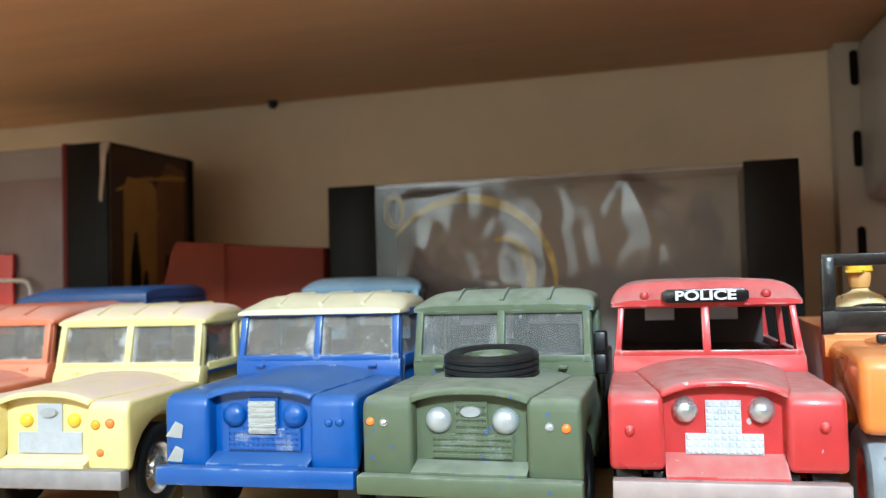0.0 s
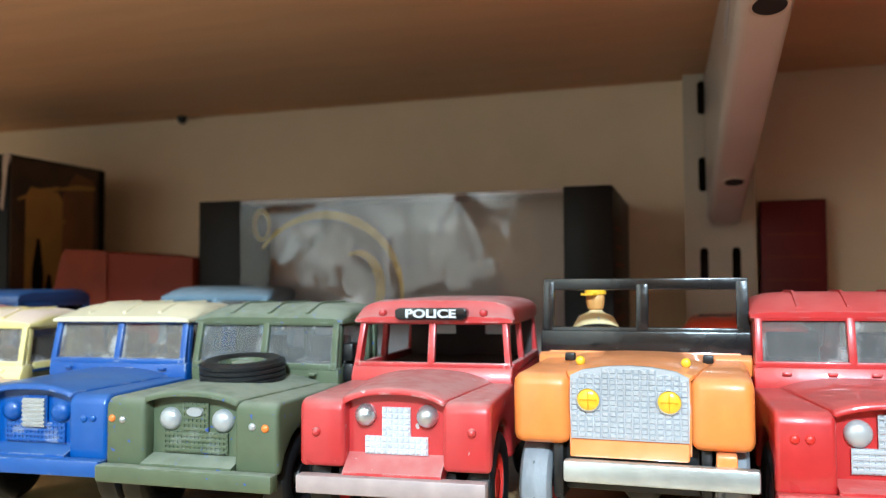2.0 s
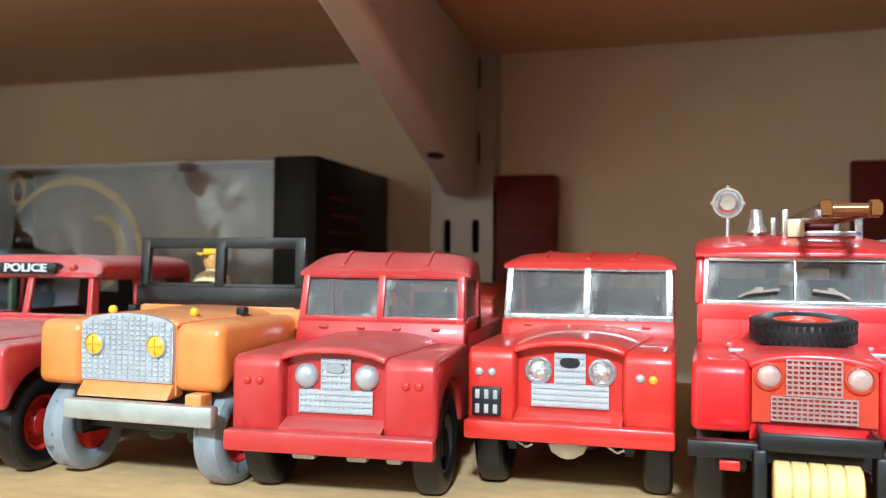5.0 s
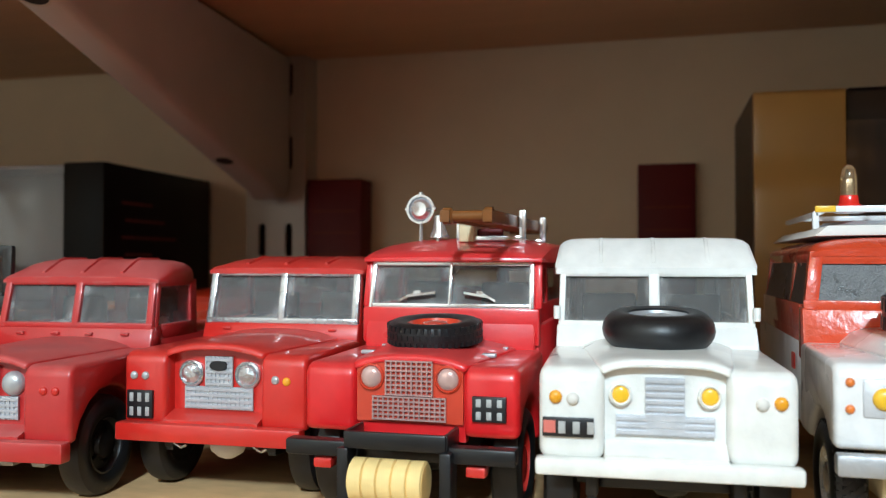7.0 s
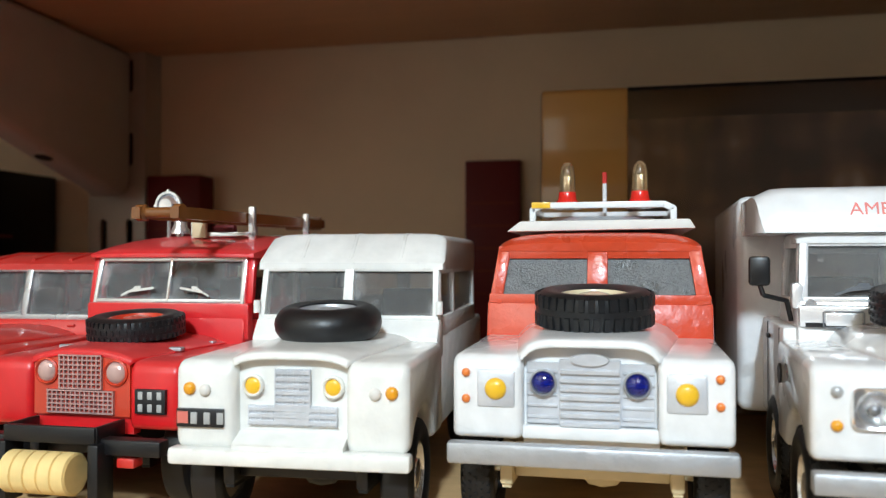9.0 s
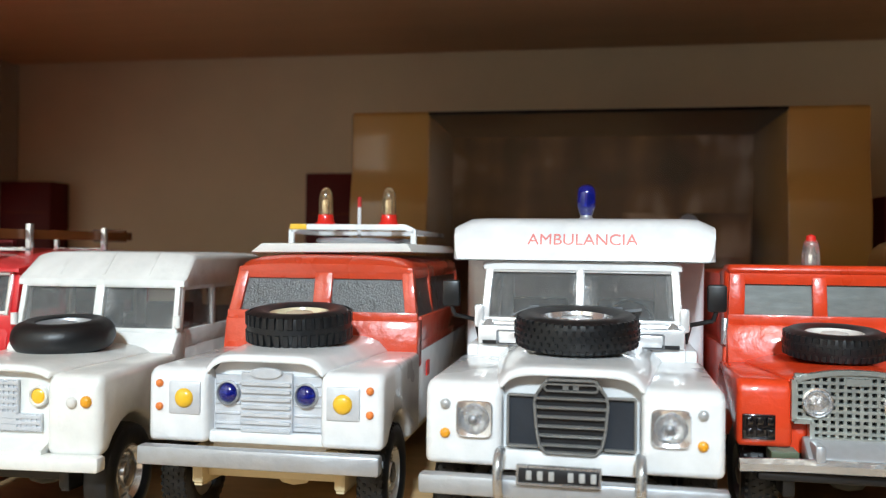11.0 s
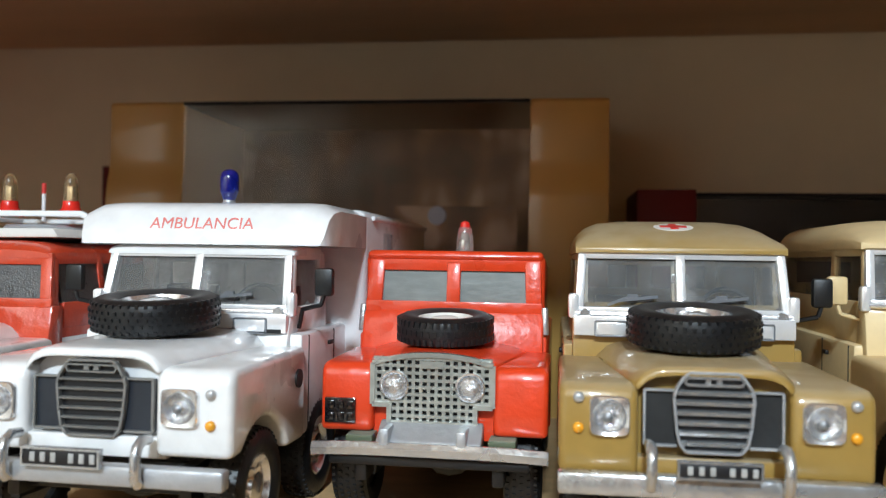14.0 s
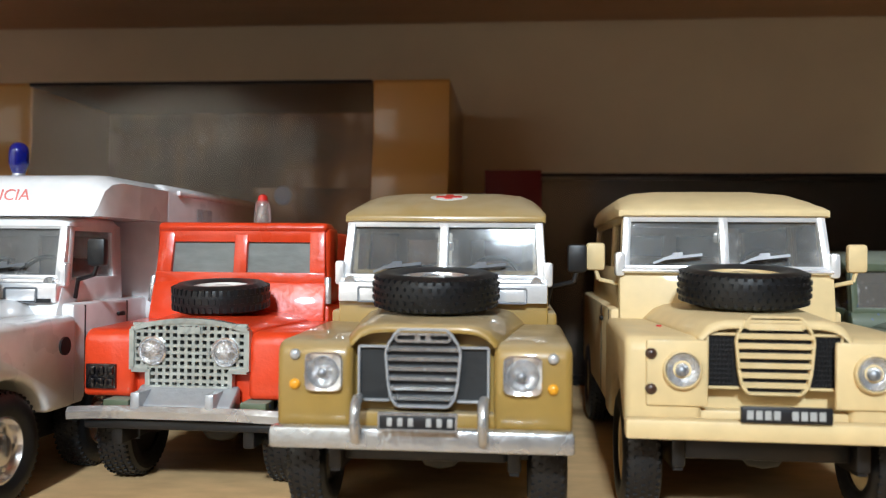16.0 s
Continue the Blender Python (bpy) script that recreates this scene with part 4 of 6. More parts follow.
def wipers(car, P, mat, xs):
    yw = lambda z: P["yws"] + (z - P["wsb"]) * P["rake"] - 0.9
    for x0, x1 in xs:
        def arm(b, x0=x0, x1=x1):
            z0, z1 = P["wsb"] + 0.2, P["wsb"] + 1.9
            strut(b, (x0, yw(z0), z0), ((x0 + x1) / 2, yw(z1), z1), 0.42)
            strut(b, ((x0 + x1) / 2 - (x1 - x0) * 0.1, yw(z1) - 0.1, z1 - 0.1), ((x0 + x1) / 2 + (x1 - x0) * 0.1, yw(z1) - 0.1, z1), 0.6)
            strut(b, ((x0 + x1) / 2 - (x1 - x0) * 0.3, yw(z1 - 0.9) - 0.2, z1 - 0.9), (x1, yw(z1) - 0.2, z1 - 0.1), 0.48)
        shape("wiper", mat, car, arm)


def indicators(car, spots, y):
    for x, z, r, mat in spots:
        lamp(car, x, y, z, r, M[mat], name="side_light", dome=0.5)


def series_two(name, x, y, yaw, label, body, cover, frame, glass, hl, grille_mat, bump, dz=0.0, rim="plastic_black", bezel=None, size=1.0, **over):
    """The common small die-cast cross-country car with the headlights beside the grille."""
    P = dict(BASE, **over)
    for k in ("zb", "zw", "bt", "bb", "wsb", "wst", "roof", "hz", "belt"):
        P[k] += dz
    P["ground"] = shelf_z(x) * 1000
    P["zb"] = P["bt"] - 0.8
    car = thing(name, x, y, 0, yaw, label, "toy car", "toy cars on the shelf", size=size)
    car_body(car, P, body, cover, frame, glass)
    wheels(car, P, M[rim])
    bumper(car, P, bump)
    g = P["hz"]
    tee_grille(car, P["rdep"] - 0.5, (2.7, g - 2.4, g + 3.3), (6.9, g - 6.6, g - 2.4), grille_mat, not P.get("plain"))
    for s in (-1, 1):
        lamp(car, s * P["hx"], P["rdep"] - 0.4, g, P["hr"], hl, bezel=bezel)
    shape("badge", M[P.get("badge", "silver_matt")], car, lambda b: (lathe(b, [(0.1, -0.35), (1.5, -0.35), (1.7, 0.2), (0.1, 0.2)], (0, 0, 0), "y", 20), b.transform(Matrix.Translation((0, P["rdep"] - 0.8, g + 1.6)) @ Matrix.Diagonal((1.15, 1, 0.6, 1)))))
    # hinges and vents under the windscreen
    for sx in (-12.5, -4, 4, 12.5):
        shape("vent_catch", body, car, lambda b, sx=sx: box(b, sx - 0.9, sx + 0.9, P["yws"] - 2.0, P["yws"] - 0.6, P["wsb"] - 2.8, P["wsb"] - 2.2), bevel=0.2)
    return car, P



# yellow estate
car, P = series_two("toy_cross_country_car", -0.1245, 0.1164, 6.0, "pale yellow die-cast toy off-roader with a dusty bonnet", M["yellow"], M["yellow"], M["yellow"], M["glass_dusty"],
                    M["yellow_lens"], M["silver_pale"], M["silver_worn"], rim="chrome", hr=1.4, hx=5.2, crown=1.9, dz=-3.5, bt=11.0, bb=7.2, plain=True, size=1.045, tyre=9.4, sill=7.5)
indicators(car, [(11.6, 15.9, 1.0, "amber"), (14.6, 16.2, 1.0, "orange_lens"), (-11.6, 15.9, 1.0, "amber"), (-14.6, 16.2, 1.0, "orange_lens"), (12.5, 10.4, 0.8, "orange_lens")], -0.1)
shape("side_strip", M["dark_blue"], car, lambda b: box(b, 18.0, 18.4, 33, 60, 22.1, 22.9), "dark stripe along the side")
# coral one beside it
car, P = series_two("toy_cross_country_car", -0.1700, 0.1190, 7.0, "dusty coral-pink die-cast toy off-roader", M["coral"], M["coral"], M["coral"], M["glass_dusty"], M["lens_white"],
                    M["silver_matt"], M["silver_worn"], dz=-3.2, cab=46.0, size=1.045, tyre=9.4, sill=7.5)
# blue with cream roof
car, P = series_two("toy_cross_country_car", -0.0762, 0.1175, 4.0, "worn blue die-cast toy off-roader with cream roof", M["blue"], M["cream"], M["blue"], M["glass_dusty"], M["blue"],
                    M["blue"], M["blue"], roof_over=1.6, roof_hw=18.6, dz=-1.7, size=1.055, tyre=9.6, yws=29.5, sill=7.5)
shape("grille_patch", M["silver"], car, lambda b: [box(b, -2.6, 2.6, 1.7, 2.6, 14.8, 20.9)] + [box(b, -2.6, 2.6, 1.35, 1.7, 15.2 + i * 0.95, 15.6 + i * 0.95) for i in range(6)], "bare silver upper grille")
indicators(car, [(13.2, 17.3, 0.8, "blue"), (15.2, 17.4, 0.8, "blue")], -0.1)
for z, w in ((15.6, 1.5), (11.0, 1.3)):
    shape("paint_chip", M["silver"], car, lambda b, z=z, w=w: prism(b, [(-16.5 - w, z - 1.2), (-14.8, z - 1.5), (-14.4, z + 1.0), (-16, z + 1.7)], -0.25, 0.2, "y"), "bare metal where the paint is chipped off")
# olive green with a spare tyre
car, P = series_two("toy_cross_country_car", -0.0353, 0.1162, 1.2, "olive green die-cast toy off-roader with spare tyre on the bonnet", M["green"], M["green"], M["green"], M["glass"],
                    M["lens_white"], M["green"], M["green"], dz=-1.6, size=1.03, tyre=9.6, yws=29.0, W=37.6, bw=38.0, rec=9.8, sill=7.5)
spare(car, 20.0, 25.7, 9.0, 6.2, M["green"], "ribs")
indicators(car, [(-17.2, 18.2, 0.75, "orange_lens"), (-14.8, 18.0, 0.8, "silver"), (13.6, 17.8, 0.75, "lens_white"), (16.3, 17.6, 0.8, "orange_lens")], -0.1)
for z in (23.0, 27.5):
    shape("side_can", M["plastic_black"], car, lambda b, z=z: box(b, 18.2, 20.6, 31, 36, z, z + 4), "small black part fixed to the side", bevel=0.5)

# police car, no glass
P = dict(BASE, W=37.4, zb=10.9, zw=23.6, bt=9.9, bb=6.6, bw=36.5, wsb=28.2, wst=35.9, yws=29.0, fh=17.9, taper=0.94, roof=41.6, roof_hw=18.5, rec=9.6, hz=20.4, lw=28.5, top="ribbed",
         visor=2.0, roof_over=1.2, ribs=(), crown=2.0, bar=1.3, round=1.3, seats=False, tyre=10.0, ground=-3.4, cab=44.0)
car = thing("toy_police_car", 0.0066, 0.1186, 0, 4.0, "aged red die-cast toy police off-roader with a dusty bonnet", "toy car", "toy cars on the shelf", size=0.98)
car_body(car, P, M["police_red"], M["police_red"], M["police_red"], None)
wheels(car, P, M["red_body"])
bumper(car, P, M["bumper_rosy"], "worn bare metal bumper with a rosy bloom", bevel=0.3)
tee_grille(car, 2.4, (2.8, 16.6, 22.0), (6.2, 13.3, 16.6), M["silver_white"], pillows=True)
for s in (-1, 1):
    lamp(car, s * 6.1, 2.4, 20.5, 2.1, M["silver"], dome=0.9)
    lamp(car, s * 15.2, -0.2, 17.8 + 0.4 * s, 0.85, M["police_red"], name="side_light", dome=0.9)
    lamp(car, s * 11.6, 33.2 - 3.4, 38.6, 0.9, M["police_red"], name="roof_lamp", dome=0.7)
sign = shape("roof_sign", M["black_paint"], car, lambda b: prism(b, [(-8.2, 37.7), (-7.2, 37.1), (7.2, 37.1), (8.2, 37.7), (8.2, 39.2), (7.2, 39.7), (-7.2, 39.7), (-8.2, 39.2)], 28.2, 31, "y"), "black sign on the roof front", bevel=0.2)
lettering("lettering", "POLICE", 2.5, M["plate_white"], sign, (0, 28.1, 38.4), (90, 0, 0), "white raised word on the sign", wide=1.42)
# near-black slabs and rear wall paint the cab's inner shade
shape("cab_shade", M["seat"], car, lambda b: (box(b, -16.2, 16.2, 31.5, 70, 20, 26.2), box(b, -16.4, 16.4, 33, 70, 36.2, 36.6)), "dark slabs that stand in for the shade in the cab")


def rear_wall(b):
    y0, y1 = 70.4, 71.4
    box(b, -16.6, 16.6, y0, y1, 25.8, 31.6)
    for x0, x1 in ((-16.6, -11.0), (-4.0, 4.0), (11.0, 16.6)):
        box(b, x0, x1, y0, y1, 31.6, 36.4)


shape("rear_lining", M["seat"], car, rear_wall, "rear wall with two small windows, coloured dark for the cab's shade")

# open orange one with a driver
P = dict(BASE, W=42.0, zb=15.8, zw=28.6, rec=10.4, rdep=1.2, bt=14.0, bb=10.2, bw=32.5, by=-4.0, bd=2.6, bx=5.2, lw=31, wsb=35.0, wst=43.8, yws=33.0, rake=0.05, fh=21.6, taper=0.99, bar=2.5, mid=2.6, belt=30.5,
         top="open", tyre=9.8, axle=10, sill=14.5, length=92, apron=False, crown=1.1, by0=0.9, round=1.9, roof=46, bulk=30.2, ground=-3.0)
car = thing("toy_cross_country_car", 0.0485, 0.1255, 0, 0.0, "open orange die-cast toy off-roader with black windscreen frame", "toy car", "toy cars on the shelf")
car_body(car, P, M["orange"], M["orange"], M["black_paint"], None)
shape("windscreen_base", M["black_paint"], car, lambda b: box(b, -21.8, 21.8, 31.4, 34.2, 29.6, 34.6), "black lower windscreen panel", bevel=0.4)
bumper(car, P, M["silver_dull"], "worn silver bumper")
shape("lower_front", M["orange"], car, lambda b: (prism(b, [(-1.5, 14.2), (1.0, 17.5), (3.5, 17.5), (3.5, 14.2)], -10.3, 10.3), box(b, 14.5, 18.0, -2, 2, 12.5, 15.8)), bevel=0.4)


def big_grille(b):
    half = [(-10.2, 17.2), (10.2, 17.2), (10.4, 23), (10.3, 28.4), (8.2, 29.4), (4, 30.1), (0, 30.3), (-4, 30.1), (-8.2, 29.4), (-10.3, 28.4), (-10.4, 23)]
    prism(b, half, 0.2, 1.6, "y")
    for i in range(15):
        for j in range(13):
            x, z = -9.52 + i * 1.36, 17.9 + j * 0.95
            if z > 28.2 + 1.5 * (1 - (x / 10) ** 2):
                continue
            loft(b, [[(x - 0.67 * k, 0.2 - d, z - 0.465 * k), (x + 0.67 * k, 0.2 - d, z - 0.465 * k), (x + 0.67 * k, 0.2 - d, z + 0.465 * k), (x - 0.67 * k, 0.2 - d, z + 0.465 * k)] for k, d in ((1.0, -0.05), (0.6, 0.3))])


shape("grille", M["silver_pale"], car, big_grille, "large silver moulded grille")
for s in (-1, 1):
    lamp(car, s * 7.0, -0.2, 24.2, 2.0, M["yellow_lens"], bezel=M["silver_pale"], dome=0.3, wide=1.1)
    shape("lens_cross", M["amber"], car, lambda b, s=s: (box(b, s * 7.0 - 1.5, s * 7.0 + 1.5, -0.95, -0.6, 24.1, 24.3), box(b, s * 7.0 - 0.1, s * 7.0 + 0.1, -0.95, -0.6, 22.7, 25.7)), "moulded cross on the lens")
    lamp(car, s * 9.6, 8, 30.3, 0.9, M["yellow_lens"], name="side_light")
    shape("bonnet_catch", M["plastic_black"], car, lambda b, s=s: box(b, s * 13.4 - 1.0, s * 13.4 + 1.0, 19, 21, 29.2, 30.8), "small black catch", bevel=0.3)
shape("steering_wheel", M["plastic_black"], car, lambda b: (lathe(b, [(4.2, -0.4), (5.0, -0.4), (5.0, 0.4), (4.2, 0.4)], (0, 0, 0), "z", 28, True), strut(b, (-4.4, 0, 0), (4.4, 0, 0), 0.7), strut(b, (0, 0, 0), (0, 0, -4), 0.9),
                                                            b.transform(Matrix.Translation((-10.5, 38.5, 34.0)) @ Matrix.Rotation(radians(14), 4, "X"))))
wheels(car, P, M["red_body"], "plain", "rubber_grey", width=5.8, inset=0.9)
for sx in (-11, 11):
    shape("seat", M["seat"], car, lambda b, sx=sx: box(b, sx - 7, sx + 7, 46, 56, 30, 32.5), bevel=0.5)


def driver_figure(at):
    """A small plastic driver, one plain mesh."""
    bm = bmesh.new()
    lathe(bm, [(0.1, 0), (5.0, 0), (5.8, 3), (5.6, 6.0), (4.4, 8.0), (2.0, 9.0), (1.5, 9.6)], (0, 0, 0), "z", 18)
    n1 = len(bm.faces)
    lathe(bm, [(0.8, 9.2), (1.9, 9.9), (2.3, 11.4), (2.3, 12.9), (1.9, 13.4)], (0, -0.2, 0), "z", 18)
    n2 = len(bm.faces)
    lathe(bm, [(2.4, 13.1), (2.7, 13.3), (2.6, 14.4), (1.8, 15.0), (0.2, 15.2)], (0, -0.1, 0), "z", 18)
    box(bm, -1.7, 1.7, -4.2, -2.0, 13.0, 13.5)
    n3 = len(bm.faces)
    for s in (-1, 1):
        strut(bm, (s * 4.3, 0, 6), (s * 5.2, -4.5, 3.6), 2.0, 2.0, 8)
        strut(bm, (s * 5.2, -4.5, 3.6), (s * 3.6, -8.0, 4.0), 1.7, 1.7, 8)
    n4 = len(bm.faces)
    for s in (-1, 1):
        strut(bm, (s * 2.6, -4.9, 1.5), (s * 2.3, -3.2, 7.9), 1.3, 0.7)
    bm.faces.ensure_lookup_table()
    idx = [3] * n1 + [1] * (n2 - n1) + [0] * (n3 - n2) + [3] * (n4 - n3) + [2] * (len(bm.faces) - n4)
    for f, i in zip(bm.faces, idx):
        f.material_index = i
    bm.transform(Matrix.Rotation(radians(-28), 4, "Z") @ Matrix.Diagonal((1, 0.8, 1, 1)))
    fig = part("toy_driver", bm, M["yellow_lens"], None)
    fig.data.materials.append(M["figure_tan"])
    fig.data.materials.append(M["figure_blue"])
    fig.data.materials.append(M["figure_cream"])
    fig.location = at
    return tagged(fig, "small plastic driver figure with a yellow cap", "figurine")


M["figure_tan"] = material("tan_figure_paint", (0.72, 0.36, 0.11), rough=0.5, vary=0.08)
M["figure_blue"] = material("pale_blue_figure_paint", (0.3, 0.38, 0.55), rough=0.5, vary=0.08)
M["figure_cream"] = material("cream_figure_paint", (0.82, 0.66, 0.36), rough=0.5, vary=0.08)
driver_figure((0.0366, 0.1735, 0.0290))

# two red cars
car, P = series_two("toy_cross_country_car", 0.0914, 0.1260, 4.8, "bright red die-cast toy pick-up off-roader", M["red_dusty"], M["red_dusty"], M["red_dusty"], M["glass"],
                    M["lens_white"], M["silver_pale"], M["red_dusty"], W=38.6, bw=39.0, cab=19.0, length=86, wsb=29.2, fh=18.4, roof=42.8, roof_hw=19.2, bt=10.4, bb=6.7, zw=23.6, zb=10.6, size=0.99, tyre=9.6)
indicators(car, [(-16.2, 19.0, 0.8, "red_body"), (-13.8, 19.0, 0.8, "red_body"), (16.2, 19.0, 0.8, "red_body"), (13.8, 19.0, 0.8, "red_body")], -0.1)
for x0, x1 in ((-8.5, -4.0), (2.0, 6.0), (9.5, 12.5)):
    shape("base_lug", M["silver_matt"], car, lambda b, x0=x0, x1=x1: box(b, x0, x1, 2.5, 5.0, 4.6, 6.9), "pale grey lug of the base plate", bevel=0.5)
car, P = series_two("toy_cross_country_car", 0.1313, 0.1400, 1.2, "red die-cast toy off-roader with silver windscreen frame", M["red_body"], M["red_body"], M["silver"], M["glass"],
                    M["lens"], M["silver_pale"], M["red_body"], dz=1.2, bezel=M["silver"], hr=2.1, W=37.2, cab=40.0, badge="plate_black", wst=37.8, tyre=9.4)
indicators(car, [(-16.4, 20.6, 0.8, "lens_white"), (-14.0, 20.6, 0.8, "lens_white"), (12.6, 20.6, 0.8, "lens_white"), (14.8, 20.4, 0.8, "amber")], -0.1)
shape("axle_casing", M["paper"], car, lambda b: lathe(b, [(0.4, -3.6), (1.6, -3.0), (2.6, -1.2), (2.8, 0), (2.6, 1.2), (1.6, 3.0), (0.4, 3.6)], (-1.0, 8.0, 6.6), "x", 18), "pale cream axle casing")
for x in (-8.6, 8.0):
    shape("base_wire", M["silver"], car, lambda b, x=x: (strut(b, (x - 1.8, 2.6, 8.2), (x + 0.6, 2.6, 6.8), 0.6, 0.6, 6), strut(b, (x + 0.6, 2.6, 6.8), (x + 1.8, 2.6, 7.4), 0.6, 0.6, 6)), "small bent silver wire end")
plate(car, -17.6, -12.2, 12.6, 17.9, -0.1, [(1, 1, 1), (1, 1, 1)])

# fire tender
P = dict(BASE, W=38.0, zb=13.4, zw=25.0, rec=9.5, rdep=1.4, bt=12.6, bb=9.4, bw=38.5, lw=28, wsb=34.4, wst=41.2, yws=28.5, fh=17.2, taper=0.985, roof=47.6, roof_hw=18.8, hz=22.6, hx=6.7, split=True, mid=0.7, bar=1.0,
         belt=30, top="dome", cab=58, length=95, apron=False, crown=1.6, roof_over=1.0, round=2.0, axle=12, tyre=9.4, ground=-1.9)
car = thing("toy_fire_engine", 0.1712, 0.1338, 0, -0.2, "bright red toy fire tender off-roader with ladder rack on the roof", "toy car", "toy cars on the shelf", size=0.985)
car_body(car, P, M["fire_red"], M["fire_red"], M["chrome"], M["glass"])
shape("windscreen_surround", M["fire_red"], car, lambda b: (box(b, -18.3, 18.3, 27.2, 30, 26, 33.2), strut(b, (-17.9, 29.0, 33), (-17.7, 30.8, 42.6), 1.6), strut(b, (17.9, 29.0, 33), (17.7, 30.8, 42.6), 1.6)), bevel=0.5)
shape("front_face", M["fire_front"], car, lambda b: prism(b, [(-9.4, 15.4), (9.4, 15.4), (9.4, 24.4), (6, 26.2), (-6, 26.2), (-9.4, 24.4)], 0.6, 1.8, "y"), "orange-red front panel")
shape("grille", M["silver_rosy"], car, lambda b: (grid(b, -4.1, 4.1, 20.0, 25.6, 0.1, 9, 7, 0.26, 0.6), grid(b, -6.4, 6.4, 15.9, 19.6, 0.1, 14, 5, 0.26, 0.6)), "fine silver wire grille")
for s in (-1, 1):
    lamp(car, s * 6.8, 0.5, 22.8, 1.9, M["lens_rosy"], bezel=M["fire_front"], dome=0.4)
plate(car, 11.2, 16.9, 16.3, 20.4, -0.3, [(1, 1, 1), (1, 1, 1)])
wheels(car, P, M["red_body"])
spare(car, 17.0, 29.4, 8.9, 4.4, M["fire_front"], "fine")
wipers(car, P, M["chrome"], ((-10.5, -3.0), (9.5, 3.0)))
winch = shape("winch_tray", M["plastic_black"], car, lambda b: (box(b, -8.6, 8.6, -7.5, 0.4, 12.4, 13.4), box(b, -8.6, 8.6, -7.9, -7.0, 12.4, 15.2), box(b, -8.8, -8.0, -7.5, 0.4, 12.4, 15.2), box(b, 8.0, 8.8, -7.5, 0.4, 12.4, 15.2)), "black winch tray", bevel=0.3)
for sx in (-1, 1):
    shape("bumper", M["plastic_black"], car, lambda b, sx=sx: box(b, *sorted((sx * 8.0, sx * 19.5)), -6.6, -3.6, 10.6, 13.2), "black bumper half", bevel=0.4)
    shape("drum_bracket", M["plastic_black"], car, lambda b, sx=sx: box(b, *sorted((sx * 7.6, sx * 9.6)), -8.5, -4.0, 2.5, 12.6), "black drum bracket", bevel=0.4)
for s in (-1, 1):
    shape("tow_hook", M["red_body"], car, lambda b, s=s: box(b, s * 13 - 1.6, s * 13 + 1.6, -6.2, -3.4, 8.6, 10.2), "small red hook", bevel=0.3)


def drum(b):
    turns = [(x, 2.95 if abs((x + 6.2) % 2.48 - 1.24) > 1.1 else 3.4) for x in np.linspace(-6.15, 6.15, 61)]
    lathe(b, [(0.5, -6.2), (3.0, -6.2)] + [(r, x) for x, r in turns] + [(3.0, 6.2), (0.5, 6.2)], (-0.6, -8.2, 7.8), "x", 24)


shape("rope_drum", M["rope"], car, drum, "drum wound with yellow rope")
lamp_post = shape("search_light", M["chrome"], car, lambda b: (lathe(b, [(0.1, -1.2), (1.6, -1.3), (2.6, -0.3), (2.9, 0.8), (2.6, 1.6), (0.6, 2.4)], (-12.0, 48, 54.2), "y", 24),
                                                               lathe(b, [(2.8, -0.4), (3.3, -0.4), (3.3, 0.4), (2.8, 0.4)], (-12.0, 48, 54.2), "y", 24, True), strut(b, (-12.0, 48.3, 46.4), (-12.0, 48.3, 51.2), 0.8, 0.8, 8),
                                                               strut(b, (-15.6, 48, 54.2), (-14.8, 48, 54.2), 0.9, 0.9, 6), strut(b, (-9.2, 48, 54.2), (-8.4, 48, 54.2), 0.9, 0.9, 6), strut(b, (-12.0, 48, 57.2), (-12.0, 48, 58.0), 0.9, 0.9, 6)), "chrome search light")
shape("bell", M["chrome"], car, lambda b: (lathe(b, [(0.3, 5.0), (1.1, 4.8), (1.2, 3.8), (1.5, 1.8), (2.1, 0.6), (2.2, 0)], (-6.3, 43.5, 47.6), "z", 20), strut(b, (-6.3, 43.5, 45), (-6.3, 43.5, 48), 1.6, 1.6, 8)), "chrome bell")
for y in (39.6, 70.0):
    shape("rack_post", M["chrome"], car, lambda b, y=y: (box(b, -1.5, -0.4, y, y + 1.1, 46, 52.2), box(b, 12.2, 13.6, y, y + 1.3, 46, 53.2), box(b, -1.5, 13.6, y, y + 0.8, 46.8, 47.8)), "chrome ladder rack", bevel=0.2)
shape("card_strip", M["cream_plastic"], car, lambda b: box(b, -0.6, 2.6, 38.6, 39.6, 46.6, 50.2), "cream card piece", bevel=0.1)


def ladder(b):
    for x in (3.2, 11.2):
        strut(b, (x, 12, 50.5), (x, 86, 51.2), 1.5, 2.2)
        strut(b, (x, 11.6, 50.5), (x, 15.4, 50.5), 1.7, 2.1)
    lathe(b, [(0.3, -4.6), (1.6, -4.6), (1.6, -3.2), (1.0, -2.8), (1.0, 2.8), (1.6, 3.2), (1.6, 4.6), (0.3, 4.6)], (7.2, 13.6, 50.6), "x", 18)
    for i in range(12):
        strut(b, (2.8, 20 + i * 5.4, 50.7), (11.6, 20 + i * 5.4, 50.7), 1.2, 1.2, 8)
    box(b, 2.4, 12.0, 82, 83.4, 49.6, 53.0)


shape("ladder", M["ladder"], car, ladder, "brown plastic ladder")
shape("roof_lamp", M["card_red"], car, lambda b: box(b, 2.8, 8.4, 40.5, 42.5, 46.6, 49.4), "dark red lamp below the ladder", bevel=0.5)
